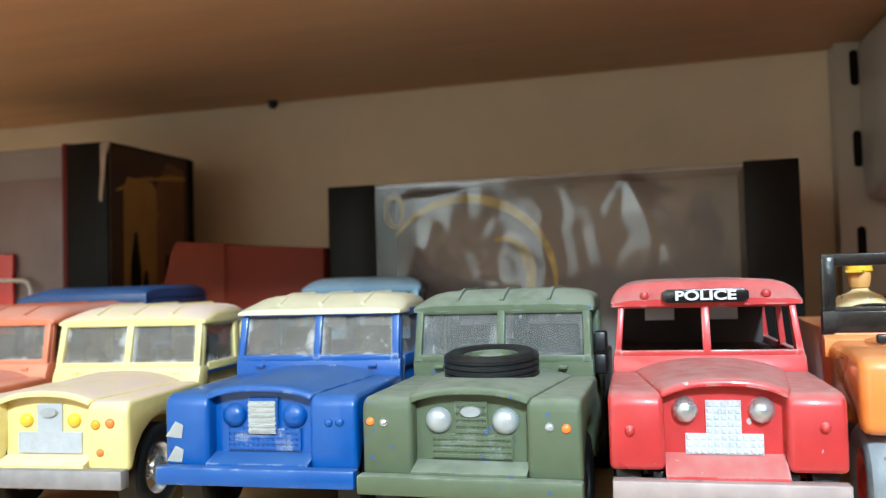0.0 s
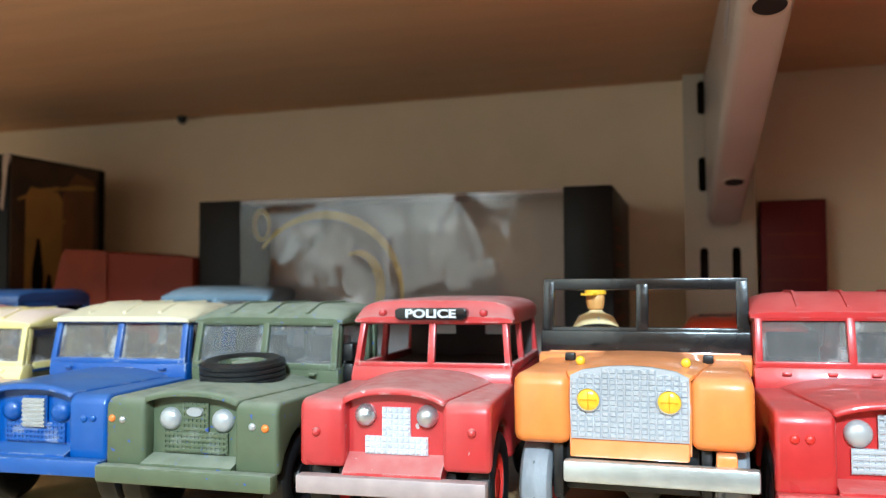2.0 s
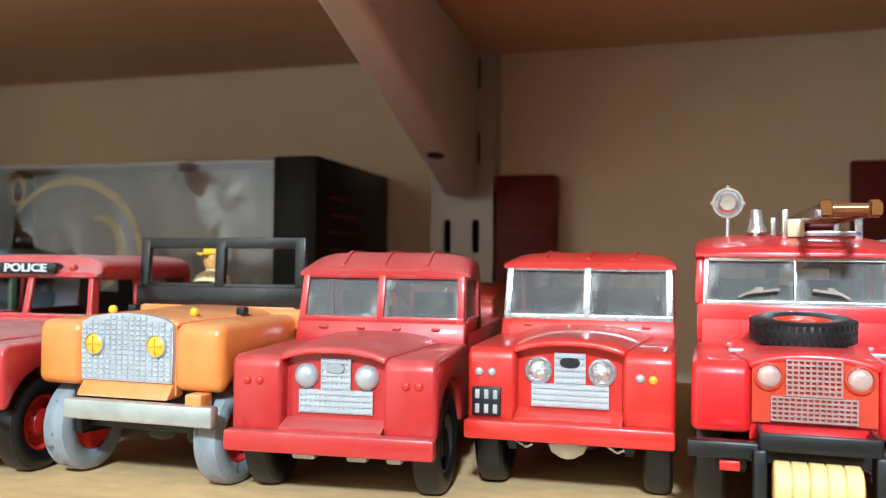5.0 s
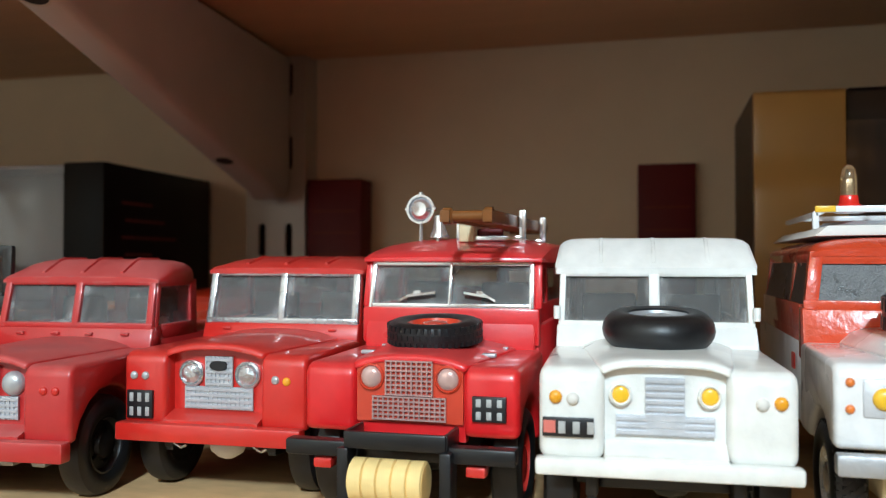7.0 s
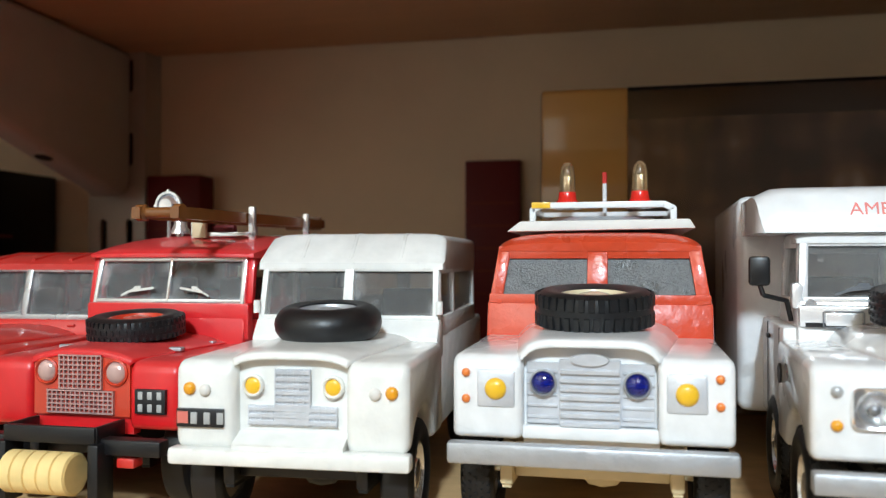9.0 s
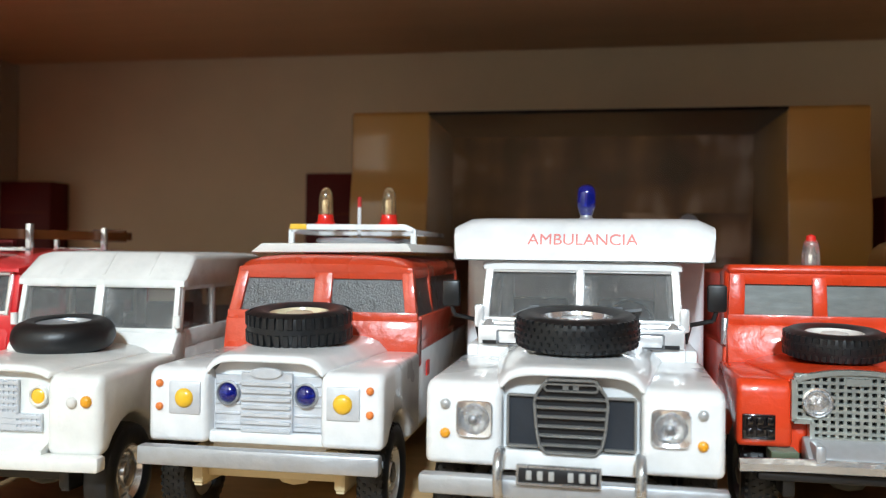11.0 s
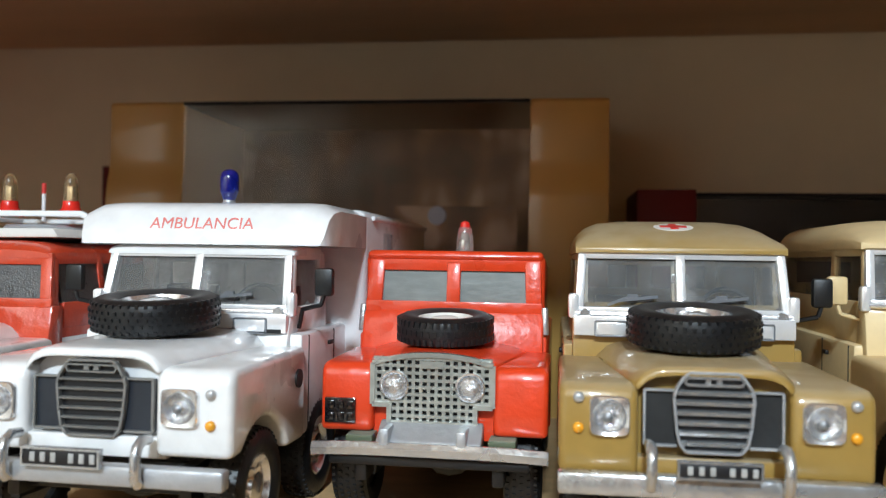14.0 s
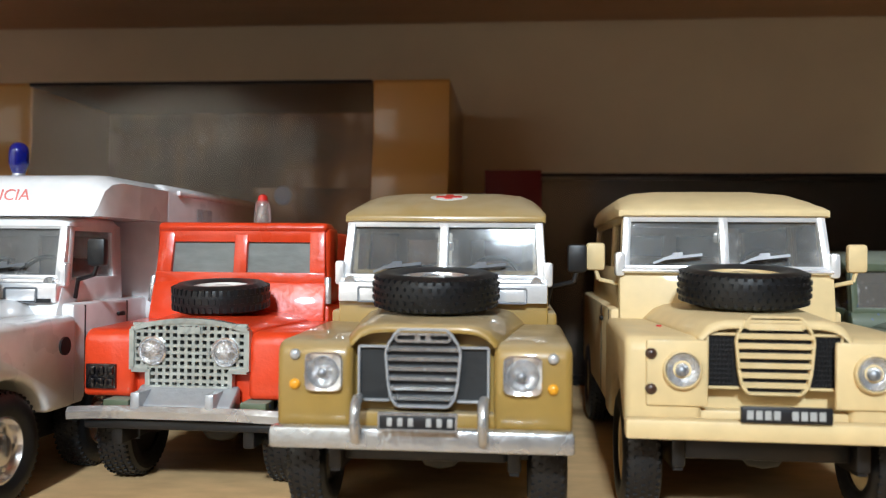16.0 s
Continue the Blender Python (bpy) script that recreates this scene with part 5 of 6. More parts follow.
for s in (-1, 1):
    for y in (12, 24):
        shape("bonnet_latch", M["silver_matt"], car, lambda b, s=s, y=y: box(b, s * 11.5 - 1.3, s * 11.5 + 1.3, y - 0.8, y + 0.8, 25.4, 26.1), "small grey latch", bevel=0.2)

# white one
P = dict(BASE, W=38.0, zb=13.0, zw=26.6, rec=9.0, rdep=2.4, bt=13.6, bb=10.8, bw=38.4, by=-1.8, bd=3.0, lw=31, wsb=31.8, wst=39.4, yws=33.0, fh=18.0, taper=0.985, bar=1.2, mid=2.0, roof=47.0, roof_hw=18.9, hz=22.6,
         belt=28, top="ribbed", visor=5.5, cab=52, length=96, sill=11, tyre=9.0, axle=12.5, crown=1.2, arch=4.5, ribs=(-10, 0, 10), round=1.4, ground=-1.5, roof_edge=0.22, rib_rise=0.12, roof_power=14)
car = thing("toy_cross_country_car", 0.2126, 0.1262, 0, 3.2, "white hand-painted toy off-roader with spare tyre on the bonnet", "toy car", "toy cars on the shelf", size=0.968)
car_body(car, P, M["white"], M["white"], M["white"], M["glass"])
shape("bumper", M["white"], car, lambda b: box(b, -19.5, 19.5, -1.8, 1.2, 10.8, 13.4), bevel=0.6)
tee_grille(car, 1.7, (2.8, 17.0, 25.2), (7.2, 16.6, 19.6), M["silver_white"])
for s in (-1, 1):
    lamp(car, s * 6.6, 1.7, 22.6, 1.3, M["yellow_lens"], dome=0.3, bezel=M["white"], wide=1.35)
    lamp(car, s * 16.4, -0.3, 22.2, 1.0, M["amber"], name="side_light")
    lamp(car, s * 13.8, -0.3, 22.0, 0.95, M["paper"], name="side_light")
wheels(car, P, M["chrome"])
spare(car, 20.5, 31.0, 9.6, 6.2, M["silver_matt"], "round")
p = plate(car, -18.4, -10.6, 16.4, 19.2, -0.2, [(0, 1, 1, 1)])
shape("plate_badge", M["mark_red"], p, lambda b: box(b, -18.2, -16.4, -0.8, -0.5, 17.0, 18.8), "small red badge on the plate")
for s in (-1, 1):
    shape("hinge", M["white"], car, lambda b, s=s: lathe(b, [(0.7, -1.2), (0.7, 1.2)], (s * 18.2, 32.0, 33.0), "z", 10))

M["brown_lens"] = material("dark_brown_lens", (0.06, 0.028, 0.018), rough=0.25, coat=0.4, vary=0.1)
M["silver_green"] = material("greenish_silver_paint", (0.5, 0.53, 0.5), rough=0.24, metal=0.6, vary=0.2, grain=400, bump=0.5)
# red and white rescue car
S3 = dict(BASE, W=41.6, zb=15.0, zw=27.6, rec=10.0, rdep=3.2, bt=15.0, bb=11.8, bw=42.0, by=-3.4, bd=2.6, lw=31, wsb=35.2, wst=43.4, yws=31.5, rake=0.25, fh=18.2, taper=0.965, roof=47.0, roof_hw=18.4, belt=30, cab=60,
          length=103, sill=12.5, tyre=9.2, axle=12.5, apron=False, crown=2.3, arch=7.0, round=1.1, lights="wing", hx=14.0, hz=22.6)
P = dict(S3, top="flat", bar=2.4, mid=3.8, fh=20.2, taper=0.925, roof_hw=18.7, wst=42.4, ground=-1.1)
car = thing("toy_rescue_car", 0.2568, 0.1327, 0, 0.0, "white and red toy rescue off-roader with amber beacons and spare tyre", "toy car", "toy cars on the shelf", size=0.986)
car_body(car, P, M["thick_red"], M["thick_red"], M["thick_red"], M["glass_foil"], lower=M["white_gloss"], rear=M["white_gloss"], under=M["cream_plastic"])
shape("upper_band", M["thick_red"], car, lambda b: box(b, -20.1, 20.1, 34, 102, 27.5, 30.4), "red upper half of the body", bevel=0.3)
bumper(car, P, M["silver_matt"], "dull silver bumper")
shape("lower_front", M["white_gloss"], car, lambda b: box(b, -10.2, 10.2, 1.2, 4, 15.0, 17.0), bevel=0.4)


def rescue_grille(b):
    box(b, -9.6, 9.6, 2.4, 3.4, 17.2, 26.4)
    box(b, -4.6, 4.6, 1.6, 2.4, 16.4, 27.0)
    for i in range(7):
        box(b, -4.4, 4.4, 1.1, 1.6, 17.0 + i * 1.3, 17.7 + i * 1.3)
    for s in (-1, 1):
        for i in range(5):
            box(b, s * 7.2 - 2.3, s * 7.2 + 2.3, 2.1, 2.4, 18 + i * 1.7, 18.5 + i * 1.7)


shape("grille", M["silver_white"], car, rescue_grille, "dull silver grille", bevel=0.12, seg=1)
shape("badge", M["silver_white"], car, lambda b: (lathe(b, [(0.1, -0.3), (2.8, -0.3), (3.0, 0.3), (0.1, 0.3)], (0, 0, 0), "y", 24), b.transform(Matrix.Translation((0, 1.4, 27.0)) @ Matrix.Diagonal((1, 1, 0.32, 1)))))
for s in (-1, 1):
    lamp(car, s * 7.0, 1.8, 23.4, 1.7, M["blue_lens"], name="blue_lamp", bezel=M["silver_matt"])
    shape("lamp_panel", M["silver_white"], car, lambda b, s=s: box(b, s * 14 - 2.9, s * 14 + 2.9, -0.35, 0.4, 19.8, 25.4), "dull silver headlight panel", bevel=0.5)
    lamp(car, s * 14.0, -0.5, 22.6, 1.65, M["yellow_lens"], dome=0.4)
    for z in (21.0, 24.9):
        lamp(car, s * 18.6, -0.3, z, 0.65, M["orange_lens"], name="side_light")
    shape("door_mark", M["letter_red"], car, lambda b, s=s: box(b, *sorted((s * 20.3, s * 20.6)), 40, 43, 22, 25), "small red mark on the door")
wheels(car, P, M["silver"], "knobs")
spare(car, 18.0, 33.9, 9.8, 6.0, M["cream"], "blocks")
shape("roof_board", M["paper"], car, lambda b: prism(b, [(-17.6, 47.2), (18.0, 47.6), (16.8, 49.4), (-15.0, 49.2)], 36.0, 95, "y"), "white roof board", bevel=0.3)
shape("roof_rack", M["white_gloss"], car, lambda b: (strut(b, (-12.6, 53, 53.2), (12.9, 53, 53.2), 1.3), strut(b, (-14.4, 53, 49.2), (-14.4, 53, 52.6), 1.3), strut(b, (14.7, 53, 49.2), (14.7, 53, 52.6), 1.3),
                                                    strut(b, (-14.6, 53, 52.2), (-12.3, 53, 53.3), 1.3), strut(b, (14.9, 53, 52.2), (12.6, 53, 53.3), 1.3),
                                                    strut(b, (-14.4, 53, 52.2), (-14.4, 92, 52.2), 1.1), strut(b, (14.7, 53, 52.2), (14.7, 92, 52.2), 1.1), strut(b, (-14.4, 72, 52.2), (14.7, 72, 52.2), 1.1)), "white roof rack", bevel=0.2)
shape("roof_pan", M["silver_matt"], car, lambda b: (lathe(b, [(0.2, 0), (11, 0), (11.6, 0.8), (11, 1.4), (0.2, 1.4)], (0, 64, 49.4), "z", 32),), "dull round pan under the rack")
shape("rack_mark", M["yellow_lens"], car, lambda b: box(b, -14.6, -10.6, 52.1, 52.5, 52.6, 53.9), "yellow paint patch", bevel=0.15)
for x in (-7.3, 8.0):
    bc = shape("beacon", M["amber_clear"], car, lambda b, x=x: lathe(b, [(1.7, 55.2), (1.65, 59.6), (1.4, 61.4), (0.8, 62.4), (0.1, 62.6)], (x, 56.5, 0), "z", 20), "amber clear beacon")
    shape("beacon_base", M["red_lens"], bc, lambda b, x=x: lathe(b, [(3.0, 52.6), (2.8, 53.8), (2.0, 54.6), (1.8, 56.2)], (x, 56.5, 0), "z", 20), "red beacon base")
    shape("beacon_reflector", M["chrome"], bc, lambda b, x=x: box(b, x - 0.5, x + 0.5, 56.1, 56.9, 55.2, 59.6), bevel=0.1)
shape("aerial", M["white_gloss"], car, lambda b: strut(b, (0.6, 57.5, 51), (0.6, 57.5, 58), 0.9, 0.9, 8), "short white mast")
shape("aerial_tip", M["letter_red"], car, lambda b: strut(b, (0.6, 57.5, 58), (0.6, 57.5, 60.4), 1.0, 1.0, 8), "red tip of the mast")


def slatted_grille(car, y, zc, panel, bars, rec=9.2, stout=1.0, rim=None, mesh=False):
    """Dark side panels in a thin frame and a chamfered centre of straight slats that stands proud of them."""
    z0, z1, w = zc - 5.6, zc + 5.2, 5.3
    shape("grille_panel", panel, car, lambda b: box(b, -rec, rec, y, y + 0.8, zc - 4.9, zc + 2.7), "dark grille panel")
    outline = [(-w + 1.7, z0), (w - 1.7, z0), (w - 0.8, z0 + 1.1), (w - 0.35, z0 + 3.4), (w, zc + 1.8), (w - 0.3, z1 - 2.2), (w - 1.4, z1 - 0.5), (w - 2.0, z1),
               (-w + 2.0, z1), (-w + 1.4, z1 - 0.5), (-w + 0.3, z1 - 2.2), (-w, zc + 1.8), (-w + 0.35, z0 + 3.4), (-w + 0.8, z0 + 1.1)]

    def half(z):
        right = sorted((p for p in outline if p[0] > 0), key=lambda p: p[1])
        return float(np.interp(z, [p[1] for p in right], [p[0] for p in right]))

    def surround(b):
        for (ax, az), (bx, bz) in zip(outline, outline[1:] + outline[:1]):
            strut(b, (ax, y - 0.7, az), (bx, y - 0.7, bz), 0.42, 1.0)
        for s in (-1, 1):
            for p, q in (((s * 5.2, zc + 2.7), (s * rec, zc + 2.7)), ((s * 4.8, zc - 4.9), (s * rec, zc - 4.9)), ((s * rec, zc - 4.9), (s * rec, zc + 2.7))):
                strut(b, (p[0], y - 0.25, p[1]), (q[0], y - 0.25, q[1]), 0.4, 0.7)
    shape("grille_frame", rim or bars, car, surround, "thin grille frame", bevel=0.1, seg=1)
    for i in range(6):
        z = z0 + 1.15 + i * 1.38
        hw = half(z) - 0.1
        shape("slat", bars, car, lambda b, z=z, hw=hw: prism(b, [(y - 0.5, z - 0.3 * stout), (y - 1.1, z - 0.2 * stout), (y - 1.15, z + 0.16 * stout), (y - 0.5, z + 0.3 * stout)], -hw, hw))
    zt = z1 - 1.1

    def top_slot(b):
        for p, q in (((-3.6, zt + 0.5), (3.6, zt + 0.5)), ((-3.6, zt - 0.5), (3.6, zt - 0.5)), ((-3.6, zt - 0.5), (-3.9, zt)), ((-3.9, zt), (-3.6, zt + 0.5)), ((3.6, zt - 0.5), (3.9, zt)), ((3.9, zt), (3.6, zt + 0.5))):
            strut(b, (p[0], y - 0.9, p[1]), (q[0], y - 0.9, q[1]), 0.3 * stout, 0.6)
        box(b, -1.2, -0.4, y - 1.0, y - 0.5, zt - 0.3, zt + 0.3)
        box(b, 0.3, 1.1, y - 1.0, y - 0.5, zt - 0.3, zt + 0.3)
    shape("slat", bars, car, top_slot, "oval top slot")
    if mesh:
        def wires(b):
            for s in (-1, 1):
                x0, x1 = sorted((s * 5.6, s * (rec - 0.3)))
                grid(b, x0, x1, zc - 4.4, zc + 2.4, y - 0.2, 6, 10, 0.22, 0.3)
        shape("grille_mesh", M["plastic_black"], car, wires)
    shape("grille_hollow", M["plate_black"], car, lambda b: prism(b, [(px * 0.97, pz) for px, pz in outline], y - 0.3, y + 0.2, "y"))


def over_rider(b, x, y, z0, z1):
    """A bent tube that rises from the bumper and curves back at its top."""
    path = [(y - 0.2, z0), (y - 1.1, z0 + 1.0), (y - 1.2, z1 - 2.0), (y - 0.7, z1 - 0.7), (y + 0.6, z1), (y + 2.4, z1 - 0.2)]
    loops = []
    for i, (py, pz) in enumerate(path):
        qa, qb = path[max(0, i - 1)], path[min(len(path) - 1, i + 1)]
        d = Vector((0, qb[0] - qa[0], qb[1] - qa[1])).normalized()
        n = Vector((0, -d.z, d.y))
        loops.append([tuple(Vector((x, py, pz)) + Vector((0.75 * math.cos(t), 0, 0)) + n * (0.75 * math.sin(t))) for t in np.linspace(0, 2 * math.pi, 11)[:-1]])
    loft(b, loops)


def mirror(car, x, y, z, mat, s):
    m = shape("mirror", mat, car, lambda b: box(b, x - 1.7, x + 1.7, y - 0.9, y + 0.9, z, z + 5.0), bevel=0.6, label="door mirror")
    shape("mirror_arm", mat, m, lambda b: (strut(b, (x, y, z + 0.4), (x - s * 0.6, y, z - 1.6), 0.8, 0.8, 6), strut(b, (x - s * 0.6, y, z - 1.6), (x - s * 4.6, y + 1.5, z - 2.6), 0.8, 0.8, 6), strut(b, (x - s * 4.4, y + 1.4, z - 2.4), (x - s * 5.2, y + 1.8, z - 6), 0.8, 0.8, 6)))


def series_three(name, x, y, yaw, label, body, cover, frame, glass, grille_bars, panel, dz=0.0, square=True, rim="chrome", bump="silver_matt", spare_rim="chrome", tread="knobs", scuttle=None, size=1.0, **over):
    P = dict(S3, **over)
    for k in ("zb", "zw", "bt", "bb", "wsb", "wst", "roof", "hz", "belt"):
        P[k] += dz
    P["ground"] = shelf_z(x) * 1000
    car = thing(name, x, y, 0, yaw, label, "toy car", "toy cars on the shelf", size=size)
    car_body(car, P, body, cover, frame, glass)
    wheels(car, P, M[rim], "knobs", width=5.6)
    bumper(car, P, M[bump])
    slatted_grille(car, P["rdep"] - 1.8, P["hz"] + 0.9 + P.get("gz", 0), panel, grille_bars, stout=P.get("stout", 1.0), rim=P.get("rim_mat"), mesh=P.get("mesh", False))
    shape("lower_front", body, car, lambda b: box(b, -10.2, 10.2, 0.8, 3.4, P["zb"] - 0.5, P["zb"] + 2.6), bevel=0.4)
    for s in (-1, 1):
        if square:
            lamp(car, s * P["hx"], -0.6, P["hz"], 2.3, M["lens"], bezel=M["chrome"], dome=0.45, square=2.75)
        else:
            shape("lamp_panel", body, car, lambda b, s=s: box(b, s * P["hx"] - 5.0, s * P["hx"] + 3.6, -0.5, 0.4, P["hz"] - 5.2, P["hz"] + 4.2), bevel=0.4)
            lamp(car, s * P["hx"], -0.9, P["hz"], 2.45, M["lens"], bezel=body, hollow=True, wide=1.12)
        shape("wing_hinge", frame, car, lambda b, s=s: (box(b, s * 18.4 - 0.9, s * 18.4 + 0.9, P["yws"] - 1.8, P["yws"] + 0.4, P["wsb"] - 2.2, P["wsb"] + 2.2),), bevel=0.6)
    if scuttle is not None:
        shape("vent_panel", scuttle, car, lambda b: (box(b, -18.3, 18.3, P["yws"] - 3.0, P["yws"] - 0.4, P["wsb"] - 5.0, P["wsb"] - 1.6), box(b, -14.5, -9, P["yws"] - 3.3, P["yws"] - 0.6, P["wsb"] - 4.8, P["wsb"] - 2.6),
                                                     box(b, 9, 14.5, P["yws"] - 3.3, P["yws"] - 0.6, P["wsb"] - 4.8, P["wsb"] - 2.6)), "silver vent panel", bevel=0.25)
    if scuttle is not None:
        for s in (-1, 1):
            def flap_line(b, s=s):
                x0, x1, z0, z1, y = s * 11.75 - 2.9, s * 11.75 + 2.9, P["wsb"] - 4.9, P["wsb"] - 2.5, P["yws"] - 3.38
                for a in ((x0, x1, z1, z1 + 0.2), (x0, x1, z0 - 0.2, z0), (x0 - 0.2, x0, z0, z1), (x1, x1 + 0.2, z0, z1)):
                    box(b, a[0], a[1], y, y + 0.5, a[2], a[3])
            shape("flap_gap", M["gunmetal"], car, flap_line, "thin dark gap round a vent flap")
            shape("frame_clamp", M["silver"], car, lambda b, s=s: lathe(b, [(0.1, -0.5), (0.9, -0.5), (1.0, 0.4), (0.1, 0.4)], (s * 16.4, P["yws"] - 1.9, P["wsb"] - 1.4), "y", 16), "round silver clamp")
        shape("frame_groove", M["gunmetal"], car, lambda b: box(b, -17.0, 17.0, P["yws"] - 1.1, P["yws"] - 0.6, P["wsb"] - 1.75, P["wsb"] - 1.5), "dark groove under the windscreen")
        shape("centre_clamp", M["chrome"], car, lambda b: box(b, -0.9, 0.9, P["yws"] - 1.0, P["yws"] + 0.4, P["wsb"] + 0.2, P["wsb"] + 1.4), "chrome clamp on the windscreen post", bevel=0.25)
    for s in (-1, 1):
        for y in (P["yws"] + 2.2, P["yws"] + 17.4):
            shape("door_seam", M["plastic_black"], car, lambda b, s=s, y=y: box(b, *sorted((s * (P["W"] / 2 - 0.9), s * (P["W"] / 2 - 0.72))), y, y + 0.35, P["sill"] + 0.5, P["belt"] - 0.4), "thin dark door seam")
        shape("door_handle", M["plastic_black"], car, lambda b, s=s: box(b, *sorted((s * (P["W"] / 2 - 0.9), s * (P["W"] / 2 - 0.2))), P["yws"] + 13.5, P["yws"] + 16, P["belt"] - 3.2, P["belt"] - 2.4), "small black door handle", bevel=0.2)
    if body is M["white_gloss"]:
        shape("scuttle_gap", M["plastic_black"], car, lambda b: box(b, -17.4, 17.4, P["yws"] - 3.2, P["yws"] - 1.0, P["zw"] + 2.6, P["zw"] + 3.3), "dark gap under the vent panel")
    shape("hinge_rod", M["chrome"], car, lambda b: strut(b, (-18, P["yws"] - 1.6, P["wsb"] - 1.2), (18, P["yws"] - 1.6, P["wsb"] - 1.2), 0.7, 0.7, 8), "bright rod below the windscreen")
    wipers(car, P, M["silver_white" if body is M["sand"] else "gunmetal"], ((-12.5, -4.0), (2.5, 11.0)))
    shape("inner_mirror", M["chrome"], car, lambda b: box(b, -1.4, 1.6, P["yws"] + 2.6, P["yws"] + 3.2, P["wsb"] + 4.0, P["wsb"] + 5.8), bevel=0.3)
    shape("steering_wheel", M["plastic_black"], car, lambda b: (lathe(b, [(4.0, -0.4), (4.6, -0.4), (4.6, 0.4), (4.0, 0.4)], (0, 0, 0), "y", 28, True), strut(b, (-4, 0, 0), (4, 0, 0), 0.6), b.transform(Matrix.Translation((9, P["yws"] + 7, P["wsb"] - 0.5)) @ Matrix.Rotation(radians(-35), 4, "X"))))
    spare(car, 18.5, P["zw"] + 6.7, 10.1, 5.6, M[spare_rim], tread)
    return car, P


# ambulance
car, P = series_three("toy_ambulance", 0.3074, 0.1248, -1.8, "white toy ambulance with box body and blue roof beacon", M["white_gloss"], M["white_gloss"], M["satin"], M["glass"], M["grille_grey"], M["panel_dark"],
                      dz=0.6, hz=22.2, W=43.0, bw=43.5, bt=14.3, bb=11.4, scuttle=M["satin"], cab=19.0, yws=32.5, length=60, size=1.015, stout=0.72)
box_body = shape("box_body", M["white_gloss"], car, lambda b: box(b, -25.4, 24.6, 58, 125, 11.5, 54.5), "white box body behind the cab", bevel=2.0, seg=3)


def over_cab(b):
    loops = []
    for y, w, z0, z1 in ((33.2, 22.9, 46.4, 47.8), (33.8, 23.5, 46.4, 49.6), (35.2, 24.0, 46.4, 52.6), (37.4, 24.2, 46.4, 54.0), (41.0, 24.4, 46.4, 54.6), (60, 24.5, 46.4, 54.6)):
        top = [(u * w, y, z1 - 1.6 * max(0, abs(u) - 0.86) / 0.14) for u in np.linspace(-1, 1, 17)]
        loops.append([(-w, y, z0)] + top + [(w, y, z0)])
    loft(b, loops)


shape("over_cab", M["white_gloss"], box_body, over_cab, "rounded white box front above the cab")
for s in (-1, 1):
    shape("side_window", M["glass"], box_body, lambda b, s=s: box(b, *sorted((s * 24.55, s * 24.9)), 74, 82, 38, 50), "dark side window")
    shape("box_trim", M["white_gloss"], box_body, lambda b, s=s: box(b, *sorted((s * 24.3, s * 25.2)), 64, 124, 52.4, 53.4), "raised rim along the box", bevel=0.2)
lettering("lettering", "AMBULANCIA", 3.2, M["pale_red"], car, (0.2, 34.25, 50.15), (70.8, 0, 0), "red word on the box front", depth=0.25, bold=0.0)
bc = shape("beacon", M["blue_lens"], car, lambda b: lathe(b, [(1.0, 55.0), (1.25, 55.6), (1.6, 56.6), (1.85, 57.2), (1.85, 59.6), (1.65, 60.6), (1.2, 61.2), (0.6, 61.5), (0.1, 61.5)], (0.6, 45, 0), "z", 22), "blue clear beacon")
shape("beacon_base", M["silver_matt"], bc, lambda b: lathe(b, [(1.9, 54.4), (1.2, 55.0), (1.1, 55.8)], (0.6, 45, 0), "z", 22))
plate(car, -7.0, 4.2, 14.9, 17.0, -4.0, [(1, 1, 1, 0, 1, 1, 1)], rim="silver")
for s in (-1, 1):
    lamp(car, s * 18.4, -0.3, 24.8, 0.75, M["lens_white"], name="side_light")
    lamp(car, s * 18.4, -0.3, 20.4, 0.75, M["amber"], name="indicator")
    shape("over_rider", M["silver"], car, lambda b, s=s: over_rider(b, s * 9.9, -3.6, 12.6, 18.6), "bright tube over-rider on the bumper")
    mirror(car, s * 24.0, 33, 37.4, M["plastic_black"], s)
    shape("door_badge", M["plate_black"], car, lambda b, s=s: lathe(b, [(0.2, 0), (1.6, 0), (1.6, s * 0.35), (0.2, s * 0.4)], (s * 21.5, 27, 23.5), "x", 20), "small dark round badge")


# scarlet early model with wire grille
P = dict(BASE, W=37.2, zb=15.4, zw=26.8, rec=9.8, rdep=1.6, bt=14.4, bb=12.2, bw=37.6, by=-5.0, bd=1.8, lw=22, wsb=35.6, wst=42.8, yws=23.5, rake=0.14, fh=16.8, taper=0.975, bar=3.0, mid=2.6, roof=45.2, roof_hw=17.0, belt=30,
         top="open", cab=26, length=78, apron=False, crown=1.6, by0=1.0, round=2.2, axle=10.5, sill=13, tyre=8.8, ground=-0.1)
car = thing("toy_fire_car", 0.3539, 0.1486, 0, -0.8, "scarlet hand-painted toy off-roader with silver wire grille", "toy car", "toy cars on the shelf", size=1.02)
car_body(car, P, M["scarlet"], M["scarlet"], M["scarlet"], M["glass_smear"])
shape("windscreen_hood", M["scarlet"], car, lambda b: (box(b, -16.9, 16.9, 23.6, 30, 44.0, 46.0), box(b, -17.2, -15.2, 24.4, 32, 30, 45.2), box(b, 15.2, 17.2, 24.4, 32, 30, 45.2)), "scarlet windscreen surround", bevel=1.0, seg=3)
shape("tilt", M["scarlet"], car, lambda b: box(b, -16.6, 16.6, 30, 74, 29, 44.4), "scarlet covered rear body", bevel=1.5)


